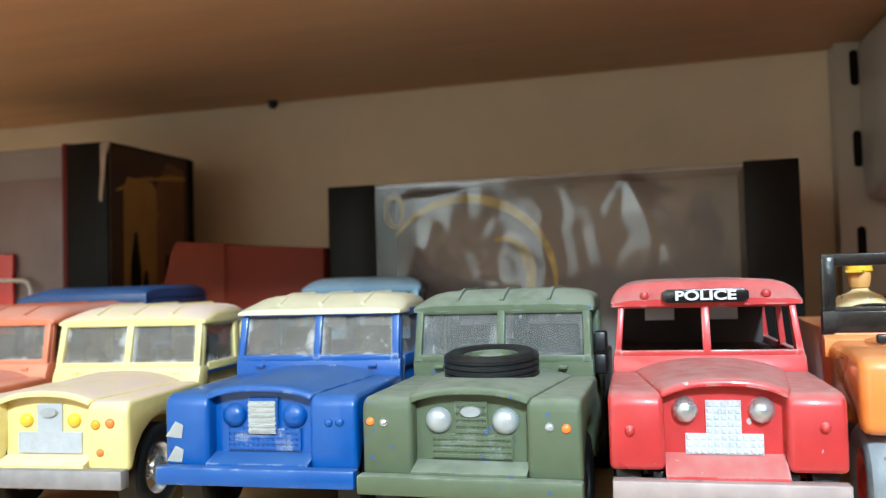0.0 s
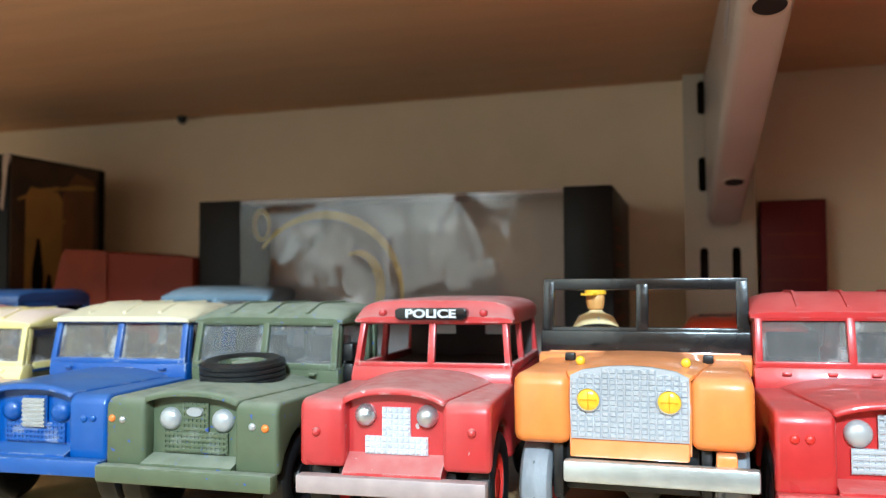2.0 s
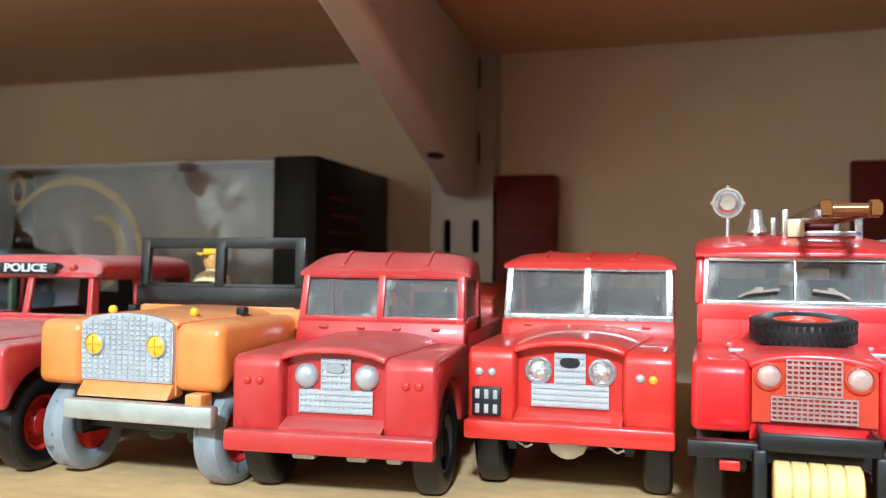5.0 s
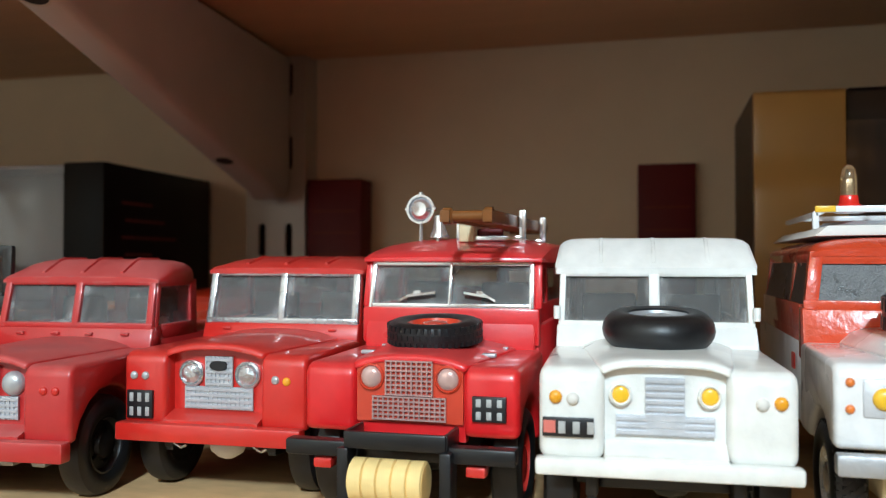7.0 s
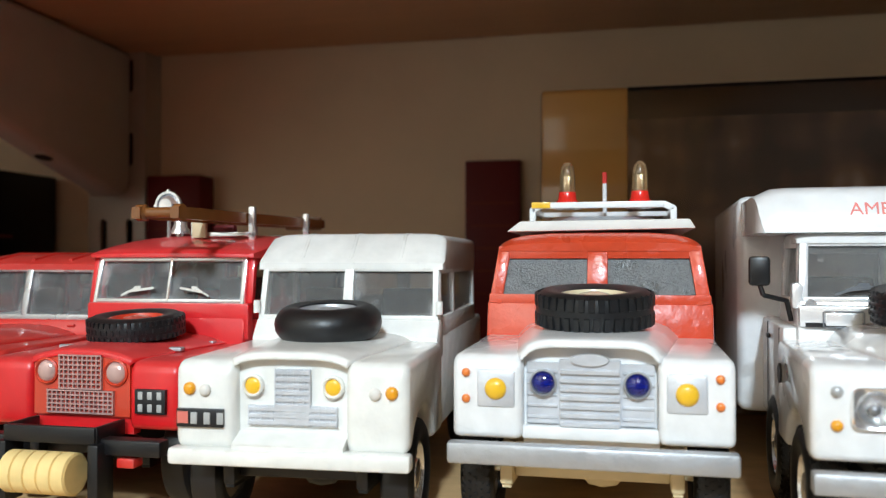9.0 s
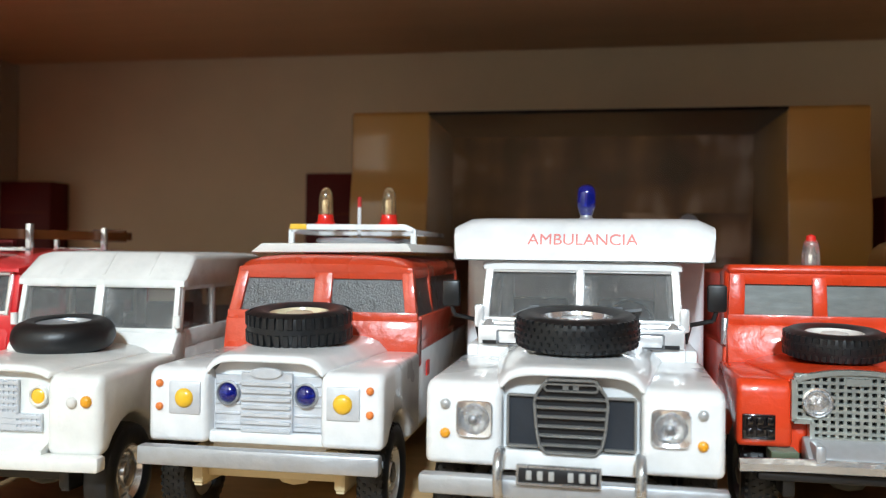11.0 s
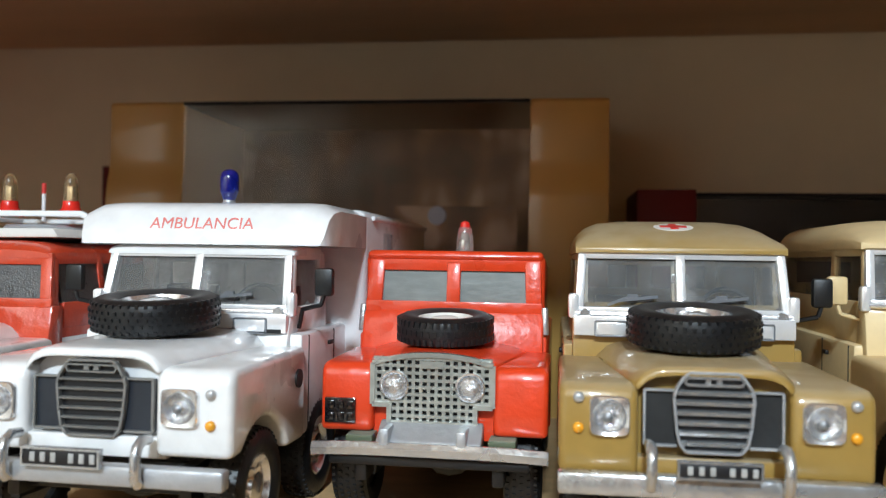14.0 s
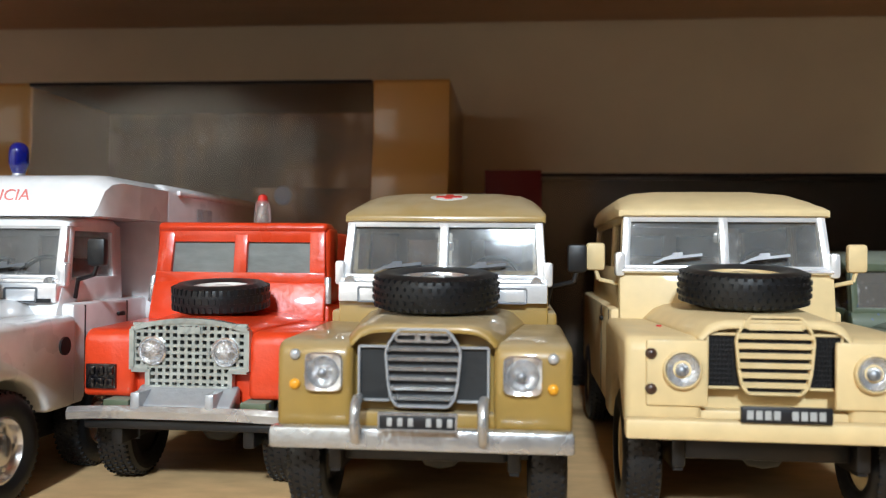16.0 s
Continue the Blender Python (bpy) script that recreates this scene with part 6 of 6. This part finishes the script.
def wire_grille(b):
    top = lambda x: 27.0 + 1.5 * (1 - (abs(x) / 9.8) ** 2.2)
    low = lambda x: 17.3 if abs(x) < 7.0 else 20.2
    for i in range(16):
        x = -9.4 + i * 18.8 / 15
        box(b, x - 0.27, x + 0.27, -0.3, 0.6, low(x), top(x) + 0.1)
    for i in range(9):
        z = 18.4 + i * 1.18
        w = 6.9 if z < 20.2 else 9.7
        box(b, -w, w, -0.42, 0.5, z - 0.26, z + 0.26)
    rim = [(-7.0, 17.3), (7.0, 17.3), (7.0, 20.2), (9.8, 20.2)] + [(x, top(x)) for x in np.linspace(9.8, -9.8, 15)] + [(-9.8, 20.2), (-7.0, 20.2)]
    for (ax, az), (bx, bz) in zip(rim, rim[1:] + rim[:1]):
        strut(b, (ax, 0, az), (bx, 0, bz), 0.8, 1.5)
    box(b, -1.9, 1.9, -0.7, 0.3, 26.3, 27.5)


shape("grille", M["silver_green"], car, wire_grille, "silver wire grille")
shape("grille_back", M["plate_black"], car, lambda b: (box(b, -9.4, 9.4, 1.0, 1.55, 20.4, 27.4), box(b, -6.8, 6.8, 1.0, 1.55, 17.0, 20.3)), "dark green panel behind the grille")
for s in (-1, 1):
    lamp(car, s * 6.2, -0.6, 23.4, 2.0, M["lens"], bezel=M["chrome"])
    shape("hinge", M["silver"], car, lambda b, s=s: strut(b, (s * 17.4, 22.6, 30.2), (s * 17.2, 23.2, 35.4), 1.5, 1.3, 8), "silver windscreen hinge", bevel=0.3)
    shape("frame_end", M["green"], car, lambda b, s=s: box(b, s * 11.5 - 2.2, s * 11.5 + 2.2, -2.6, 2, 13.6, 15.4), "dark green chassis end", bevel=0.3)
p = shape("number_plate", M["tar"], car, lambda b: box(b, -17.8, -12.6, -0.6, 0.2, 16.8, 21.0), bevel=0.2)
for i in range(6):
    shape("bar", M["tar"], p, lambda b, i=i: box(b, -17.2 + i % 3 * 1.6, -16.1 + i % 3 * 1.6, -1.0, -0.5, 17.2 + i // 3 * 2.0, 18.6 + i // 3 * 2.0), "lumpy painted-over bar", bevel=0.22)


def bowed_bumper(b):
    pts = [(x, -5.0 + 1.4 * (abs(x) / 18.8) ** 2.2, 14.0 - 0.7 * (abs(x) / 18.8) ** 3) for x in np.linspace(-18.8, 18.8, 13)]
    loft(b, [[(x, y - 0.9, z - 1.0), (x, y - 1.1, z + 0.2), (x, y - 0.5, z + 1.0), (x, y + 0.6, z + 0.9), (x, y + 0.6, z - 1.0)] for x, y, z in pts])


shape("bumper", M["silver"], car, bowed_bumper, "bowed silver bumper")
shape("bumper_tray", M["silver_matt"], car, lambda b: (prism(b, [(-4.6, 13.8), (-4.2, 15.0), (-0.4, 17.6), (0.6, 17.6), (0.6, 13.8)], -8.4, 8.4), box(b, -7.6, -6.0, -5.6, 0, 14, 17.2), box(b, 4.6, 6.2, -5.6, 0, 14, 17.2)), "silver plate between bumper and grille", bevel=0.4)
shape("lower_bar", M["plastic_black"], car, lambda b: (box(b, -16, 16, -4.2, -2.6, 10.9, 12.4), box(b, -12, -10, -3, 3, 8, 14), box(b, 10, 12, -3, 3, 8, 14)), "black lower bar", bevel=0.4)
wheels(car, P, M["plastic_black"], "knobs", width=6.0, inset=1.2)
spare(car, 13.6, 32.0, 8.5, 5.0, M["paper"], "fine")
shape("beacon_reflector", M["chrome"], car, lambda b: lathe(b, [(0.7, 45), (0.8, 47), (0.5, 49.6), (0.1, 50)], (0.8, 34, 0), "z", 8), "bright reflector inside the beacon")
bc = shape("beacon", M["clear_plastic"], car, lambda b: lathe(b, [(1.8, 45), (1.75, 48), (1.5, 50.2), (1.2, 51)], (0.8, 34, 0), "z", 18), "clear beacon with red tip")
shape("beacon_tip", M["red_lens"], bc, lambda b: lathe(b, [(1.1, 50.6), (0.9, 52), (0.1, 52.4)], (0.8, 34, 0), "z", 18), "red tip")

# tan ambulance-marked car
car, P = series_three("toy_cross_country_car", 0.3953, 0.1292, 0.0, "mustard tan toy off-roader with chrome windscreen and red-cross roof mark", M["tan"], M["tan"], M["satin"], M["glass"], M["silver"], M["panel_grey"],
                      bt=16.0, bb=13.0, bump="silver", scuttle=M["satin"], top="dome", dome=6.5, dome_edge=0.25, lip=1.5, roof=52.4, roof_hw=18.2, wst=44.8, wsb=36.6, W=41.8, hz=23.2, stout=1.35, rim_mat=M["silver_matt"])
mk = shape("roof_mark", M["paper"], car, lambda b: (lathe(b, [(0.1, 0), (3.6, 0), (3.6, 0.25), (0.1, 0.25)], (0, 0, 0), "z", 28), b.transform(Matrix.Translation((0, 42.4, 50.75)) @ Matrix.Rotation(radians(12), 4, "X"))), "white round roof mark")
shape("cross", M["letter_red"], mk, lambda b: (box(b, -2.4, 2.4, -0.7, 0.7, 0.2, 0.4), box(b, -0.7, 0.7, -2.4, 2.4, 0.22, 0.42), b.transform(Matrix.Translation((0, 42.4, 50.75)) @ Matrix.Rotation(radians(12), 4, "X"))), "red cross")
plate(car, -5.2, 5.0, 16.4, 18.2, -4.4, [(1, 1, 1, 0, 1, 1, 1)], rim="silver")
for s in (-1, 1):
    lamp(car, s * 18.2, -0.3, 25.6, 0.75, M["lens_white"], name="side_light")
    lamp(car, s * 18.2, -0.3, 21.4, 0.75, M["amber"], name="indicator")
    shape("over_rider", M["silver"], car, lambda b, s=s: over_rider(b, s * 8.7, -3.4, 14.6, 19.9), "bright tube over-rider on the bumper")
mirror(car, 23.6, 33, 37.0, M["plastic_black"], 1)


def inner_frame(b):
    for x0, x1 in ((-16.2, -0.9), (0.9, 16.2)):
        for p, q in (((x0, 36.8), (x1, 36.8)), ((x0, 44.2), (x1, 44.2)), ((x0, 36.8), (x0, 44.2)), ((x1, 36.8), (x1, 44.2))):
            strut(b, (p[0], 33.4 + (p[1] - 36.6) * 0.25, p[1]), (q[0], 33.4 + (q[1] - 36.6) * 0.25, q[1]), 0.8, 0.5)


shape("inner_frame", M["tan"], car, inner_frame, "tan inner windscreen frame")

# sand car
car, P = series_three("toy_cross_country_car", 0.4446, 0.1335, -0.8, "matt sand-coloured toy off-roader with spare tyre on the bonnet", M["sand"], M["sand"], M["satin"], M["glass"], M["sand"], M["plastic_black"],
                      square=False, bump="sand", rim="sand", spare_rim="sand", top="dome", dome=6.5, dome_edge=0.25, lip=1.3, roof=52.6, wst=45.6, wsb=38.0, dz=0.6, hz=23.4, hx=12.9, roof_hw=18.6, bt=16.8, bb=14.0, gz=1.4, zw=28.0, stout=1.45, mesh=True)
shape("name_plate", M["plate_black"], car, lambda b: box(b, -5.6, 6.4, -3.9, -3.0, 17.4, 19.6), "black name plate", bevel=0.15)
for i in (0, 1, 2, 3, 5, 6, 7, 8):
    shape("bar", M["plate_ink"], car, lambda b, i=i: box(b, -4.9 + i * 1.18, -4.05 + i * 1.18, -4.05, -3.8, 17.9, 19.1), "pale bar of the plate")
for s in (-1, 1):
    for z in (21.2, 26.2):
        lamp(car, s * 17.2, -0.6, z, 0.8, M["brown_lens"], name="side_light")
    mirror(car, s * 22.6, 32, 37.4, M["sand"], s)
shape("paint_fleck", M["letter_red"], car, lambda b: box(b, -14.2, -13.4, 15, 16, 28.6, 29.0), "fleck of red paint")

# ---- second row behind ----


def rear_car(x, y, yaw, label, body, roof, dz=0.0):
    """A car of the second row, of which the roof and cab show."""
    P = dict(BASE, cab=48.0, ribs=())
    for k in ("wst", "roof"):
        P[k] += dz
    P["ground"] = shelf_z(x) * 1000
    c = thing("toy_cross_country_car", x, y, 0, yaw, label, "toy car", "toy cars in the second row")
    car_body(c, P, body, roof, body, M["glass_dusty"])
    wheels(c, P, M["plastic_black"])
    bumper(c, P, body)
    return c


rear_car(-0.238, 0.2125, -88.0, "dark blue toy off-roader behind the front row", M["dark_blue"], M["dark_blue"], 1.6)
rear_car(-0.088, 0.186, 14.0, "blue-grey toy off-roader behind the front row", M["grey_blue"], M["grey_blue"], 2.4)
rear_car(0.072, 0.222, 0.0, "orange-red toy off-roader behind the front row", M["fire_front"], M["fire_front"], -8.5)
rear_car(0.5035, 0.184, 0.0, "olive green toy off-roader behind the sand one", M["green"], M["green"])

# ---- boxes at the back of the shelf ----


def crumpled(b, x0, x1, z0, z1, y, nx, nz, amp, seed, folds=(), rings=()):
    """A wrinkled clear sheet: a soft swell, straight folds (ax, az, bx, bz, width, height) and round ones (cx, cz, rx, rz, width, height)."""
    vs = []
    for j in range(nz + 1):
        for i in range(nx + 1):
            u, w = i / nx, j / nz
            x, z = x0 + (x1 - x0) * u, z0 + (z1 - z0) * w
            edge = min(1, 8 * u, 8 * (1 - u)) * min(1, 6 * w, 6 * (1 - w))
            p = Vector((u * 3.4 + seed, w * 1.7, seed))
            d = (0.5 + noise.noise(p * 0.8)) * 0.9 + noise.noise(p * 2.2) * 0.3 + abs(noise.noise(p * 3.6)) * 0.3 + abs(noise.noise(p * 6.5)) * 0.12
            d *= amp
            for ax, az, bx, bz, wide, high in folds:
                n = Vector((x - ax, z - az))
                along = Vector((bx - ax, bz - az))
                k = min(1, max(0, n.dot(along) / along.length_squared))
                off = (n - along * k).length / (wide * (0.45 + k))
                d += high * math.exp(-off * off) * (1 - 0.6 * k)
            for cx, cz, rx, rz, wide, high in rings:
                r = math.hypot((x - cx) / rx, (z - cz) / rz) + 0.5 * noise.noise(p * 1.5)
                off = (r - 1) * min(rx, rz) / wide
                d += high * math.exp(-off * off)
            vs.append(b.verts.new((x, y - edge * d, z)))
    for j in range(nz):
        for i in range(nx):
            a = j * (nx + 1) + i
            b.faces.new((vs[a], vs[a + 1], vs[a + nx + 2], vs[a + nx + 1]))


M["card_pink"] = material("greyish_pink_window_card", (0.26, 0.185, 0.18), rough=0.35, coat=0.2, vary=0.3, grain=45)
M["card_side"] = material("dark_umber_print", (0.07, 0.038, 0.018), rough=0.5, vary=0.5, grain=60)
M["card_umber"] = material("red_umber_print", (0.24, 0.1, 0.035), rough=0.5, vary=0.35, grain=60)
M["print_red"] = material("dim_red_print", (0.13, 0.015, 0.011), rough=0.6, vary=0.5, grain=300)
M["card_worn"] = material("worn_card_fibres", (0.42, 0.32, 0.25), rough=0.8, vary=0.2, grain=200)
M["band"] = glazing("thin_yellow_stroke", (0.55, 0.4, 0.13), 0.2, 0.4)
wb = thing("window_box", -0.1145, 0.2355, 0, 1.4, "black-ended card box with a crumpled clear window", "box", top=75)
shape("end_panel", M["card_black"], wb, lambda b: box(b, 0, 17, 0, 66, 0, 75), "black card end", bevel=0.4)
shape("end_panel", M["card_black"], wb, lambda b: box(b, 132.5, 148, 0, 70, 0, 75.5), "black card end", bevel=0.4)
shape("back_panel", M["card_grey"], wb, lambda b: (box(b, 17, 132.5, 22, 66, 0, 75), box(b, 17, 132.5, 0.4, 22, 0, 3)), "grey card inside")
shape("top_panel", M["card_grey"], wb, lambda b: box(b, 17, 132.5, 0.6, 22, 74, 75), "grey card top")
fl = shape("clear_window", M["film"], wb, lambda b: crumpled(b, 17, 132.5, 3, 74.5, 0.0, 130, 80, 1.4, 3.0,
                                                                  folds=((34, 49, 36, 51, 7.0, 3.0), (99, 73, 110, 50, 4.4, 1.5), (22, 44, 30, 48, 4.0, 1.6), (52, 44, 68, 36, 3.0, 1.3), (97, 71, 90, 58, 2.6, 0.35), (101, 72, 118, 62, 2.6, 0.3), (110, 52, 113, 38, 2.4, 0.5), (62, 56, 74, 50, 2.6, 0.5)),
                                                                  rings=((44, 44, 27, 25, 3.0, 0.7),)), "crumpled clear plastic window")
fl.visible_shadow = False


def stroke_arc(b, cx, cz, rx, rz, a0, a1, w, y):
    """A thin stroke that swells and fades along an arc."""
    loops = []
    for i in range(21):
        k = i / 20
        a = a0 + (a1 - a0) * k
        t = w * (0.25 + 0.75 * math.sin(math.pi * k))
        c, d = math.cos(a), math.sin(a)
        x, z = cx + rx * c, cz + rz * d
        loops.append([(x - c * t, y, z - d * t), (x + c * t, y, z + d * t), (x + c * t, y + 0.2, z + d * t), (x - c * t, y + 0.2, z - d * t)])
    loft(b, loops)


for arc in ((20.6, 67.0, 3.0, 5.0, 5.5, -0.9, 1.0), (45.0, 43.0, 30.0, 27.0, 2.5, -0.2, 1.5), (58.0, 45.0, 9.0, 12.0, 1.9, -1.4, 1.8)):
    shape("yellow_stroke", M["band"], wb, lambda b, arc=arc: stroke_arc(b, *arc, 9.0), "thin yellow curved stroke behind the window")
for i in range(9):
    shape("printed_line", M["print_red"], wb, lambda b, i=i: box(b, 147.9, 148.2, 10 + (i % 2) * 2, 44 - (i % 3) * 8, 18 + i * 5.6, 19.0 + i * 5.6), "dim red printed line")

book = thing("picture_box", -0.2025, 0.236, 0, 0.0, "worn card box with black spine and ochre side picture", "box", top=97)
shape("front_panel", M["card_pink"], book, lambda b: box(b, -75, -20.6, 0.6, 53.4, 0, 97), "greyish pink window front", bevel=0.3)
shape("front_band", M["card_grey"], book, lambda b: box(b, -75, -20.8, 0.2, 0.7, 86, 96.5), "brown-grey band along the top")
shape("red_edge", M["card_red"], book, lambda b: box(b, -20.6, -18.4, 0, 54, 0, 97.8), "red edge", bevel=0.2)
shape("black_edge", M["card_black"], book, lambda b: box(b, -18.4, -0.4, 0, 54, 0, 97.5), "black card corner", bevel=0.5)
shape("side_picture", M["card_side"], book, lambda b: box(b, -0.5, 0.1, 1, 54, 1, 96.5), "dark brown printed side")
shape("sky_print", M["card_ochre"], book, lambda b: prism(b, [(8, 36), (28, 36), (28.5, 82), (26, 85), (11, 86), (8.5, 82)], 0.05, 0.3), "golden ochre printed patch")
shape("earth_print", M["card_umber"], book, lambda b: prism(b, [(28, 40), (47, 40), (47.5, 92), (36, 94), (28.5, 84)], 0.05, 0.25), "red-brown printed patch")
for y0, w, h in ((12, 6, 66), (18, 6, 52), (33, 4, 58), (40, 9, 50)):
    shape("dark_print", M["card_black"], book, lambda b, y0=y0, w=w, h=h: prism(b, [(y0, 30), (y0 + w, 30), (y0 + w, h * 0.8), (y0 + w * 0.65, h), (y0 + w * 0.4, h), (y0, h * 0.82)], 0.2, 0.45), "dark printed shape")
for y0, z0, y1, z1, w in ((4, 80, 26, 86, 1.6), (26, 86, 48, 88, 1.4), (10, 70, 30, 73, 1.0), (30, 46, 48, 52, 1.2), (16, 40, 46, 41, 1.4)):
    shape("pale_print", M["card_ochre"], book, lambda b, y0=y0, z0=z0, y1=y1, z1=z1, w=w: prism(b, [(y0, z0), (y1, z1), (y1, z1 + w), ((y0 + y1) / 2, (z0 + z1) / 2 + w * 1.6), (y0, z0 + w * 0.6)], 0.3, 0.5), "golden printed streak")
shape("dark_edge", M["card_black"], book, lambda b: box(b, -0.1, 0.5, 50.5, 54.3, 0, 96.8), "dark rear edge")
shape("torn_edge", M["card_worn"], book, lambda b: prism(b, [(-3.2, 96.4), (-0.4, 97.9), (1.0, 97.2), (-0.6, 93), (-1.6, 84), (-2.6, 76), (-4.0, 77), (-3.0, 86)], -0.4, 0.6, "y"), "worn pale card edge")
tab = thing("red_card", -0.262, 0.2342, 0, 0, "small glossy red card standing before the box", "card", top=57)
shape("sheet", M["red_lens"], tab, lambda b: box(b, -14, 17.4, 0, 1.4, 0, 57), bevel=0.3)
loop = thing("bent_wire", -0.2355, 0.2333, 0, 0, "white bent wire hoop standing on the shelf", "wire", top=47)
shape("hoop", M["white_gloss"], loop, lambda b: [strut(b, p, q, 1.3, 1.3, 8) for p, q in (((0, 0, 0), (0, 0, 44)), ((0, 0, 43.8), (-1.2, 0, 46)), ((-1.2, 0, 46), (-3.6, 0, 46.9)), ((-3.6, 0, 46.9), (-28, 0, 47.3)), ((-28, 0, 47.3), (-29, 0, 0)))])

rb = thing("red_box", -0.1795, 0.2330, 0, 0, "low red-brown card box with a brighter end", "box", top=58)
shape("carton", M["card_redbrown"], rb, lambda b: prism(b, [(26.4, 0), (64, 0), (64, 55), (26.4, 57.2)], 0.3, 50, "y"), "dark red-brown card", bevel=0.5)
shape("end_flap", M["card_brick"], rb, lambda b: prism(b, [(-12, 0), (26.6, 0), (26.6, 57.6), (7.4, 58.8), (5.6, 56.6)], 0, 50, "y"), "brighter brick-red end", bevel=0.5)
shape("seam", M["card_brick"], rb, lambda b: prism(b, [(26.1, 0), (27.2, 0), (26.8, 30), (27.0, 57.4), (26.2, 57.4)], -0.25, 0.4, "y"), "pale worn seam")

for x0, x1, zt, yb in ((0.0797, 0.1018, 0.0742, 0.299), (0.2040, 0.2240, 0.0775, 0.3065)):
    r = thing("slim_red_box", (x0 + x1) / 2, yb, 0, 0, "slim dark red card box standing against the wall", "box", top=75)
    w = (x1 - x0) * 500
    shape("carton", M["card_red"], r, lambda b: box(b, -w, w, 0, 311 - yb * 1000, 0, zt * 1000), bevel=0.4)
    for z in (30, 38, 46, 54, 62):
        shape("printed_line", M["card_redbrown"], r, lambda b, z=z: box(b, -w * 0.8, w * 0.8, -0.2, 0.1, z, z + 0.7), "faint printed line")

yb = thing("window_box", 0.2375, 0.250, 0, 0, "large ochre gold card box with clear window", "box", top=90)
BOW = [(0, 0), (0, 58), (0.3, 63), (1.1, 67), (2.0, 70), (2.5, 74), (2.6, 80), (2.6, 90.2), (3.4, 91.2), (60, 91.2), (60, 0)]
for x0, x1 in ((0, 24.5), (128.5, 151.0)):
    shape("end_panel", M["card_gold"], yb, lambda b, x0=x0, x1=x1: prism(b, [(y, z) for y, z in BOW], x0, x1), "bowed ochre gold card end", bevel=0.5)
shape("side_panel", M["card_dim"], yb, lambda b: prism(b, [(1.0, 1), (1.0, 57), (3.6, 70), (3.6, 90.4), (58, 90.4), (58, 1)], -0.35, 0.1), "dim brown card side")
shape("top_edge", M["card_black"], yb, lambda b: box(b, 24.5, 128.5, 0.6, 58, 89.6, 90.6), "dark top edge")
# the window's room reflections are painted on the cards behind it
shape("back_panel", M["card_reflection"], yb, lambda b: (box(b, 24.5, 128.5, 50, 60, 0, 89.6), box(b, 24.5, 128.5, 0.6, 50, 0, 2)), "inside card painted with soft room reflections")
shape("inner_card", M["card_reflection"], yb, lambda b: (box(b, 84, 124, 30, 32, 2, 62), box(b, 40, 62, 34, 36, 2, 58), box(b, 96, 122, 26, 28, 2, 48)), "dim inner cards painted with soft room reflections")
shape("round_print", M["figure_blue"], yb, lambda b: lathe(b, [(0.1, 3.6), (2.6, 3.6), (2.8, 4.0), (0.1, 4.0)], (101.7, 0, 57.6), "y", 24), "small pale blue round print")
fl = shape("clear_window", M["window_film"], yb, lambda b: crumpled(b, 24.5, 128.5, 2, 89.8, 0.8, 30, 20, 0.8, 9.0), "clear plastic window")
fl.visible_shadow = False

db = thing("window_box", 0.398, 0.270, 0, 0, "dark card box with red corner and clear window", "box", top=66)
shape("end_panel", M["card_red"], db, lambda b: box(b, 0, 17.5, 0, 38, 0, 66.5), "dark red card end", bevel=0.4)
shape("back_panel", M["card_black"], db, lambda b: (box(b, 17.5, 130, 12, 38, 0, 65.5), box(b, 17.5, 130, 0.6, 12, 0, 2), box(b, 17.5, 130, 0.6, 12, 64.5, 65.5)), "black card inside")
fl = shape("clear_window", M["window_film"], db, lambda b: crumpled(b, 17.5, 130, 2, 64.6, 0.8, 30, 16, 0.8, 5.0), "clear plastic window")
fl.visible_shadow = False
ck = thing("shelf_clip", -0.1708, 0.3045, TOP_Z, 0, "small dark clip under the upper board", "clip")
shape("peg", M["plastic_black"], ck, lambda b: lathe(b, [(2.2, 0), (2.2, -1.5), (1.2, -3.2), (0.1, -3.4)], (0, 0, 0), "z", 14))
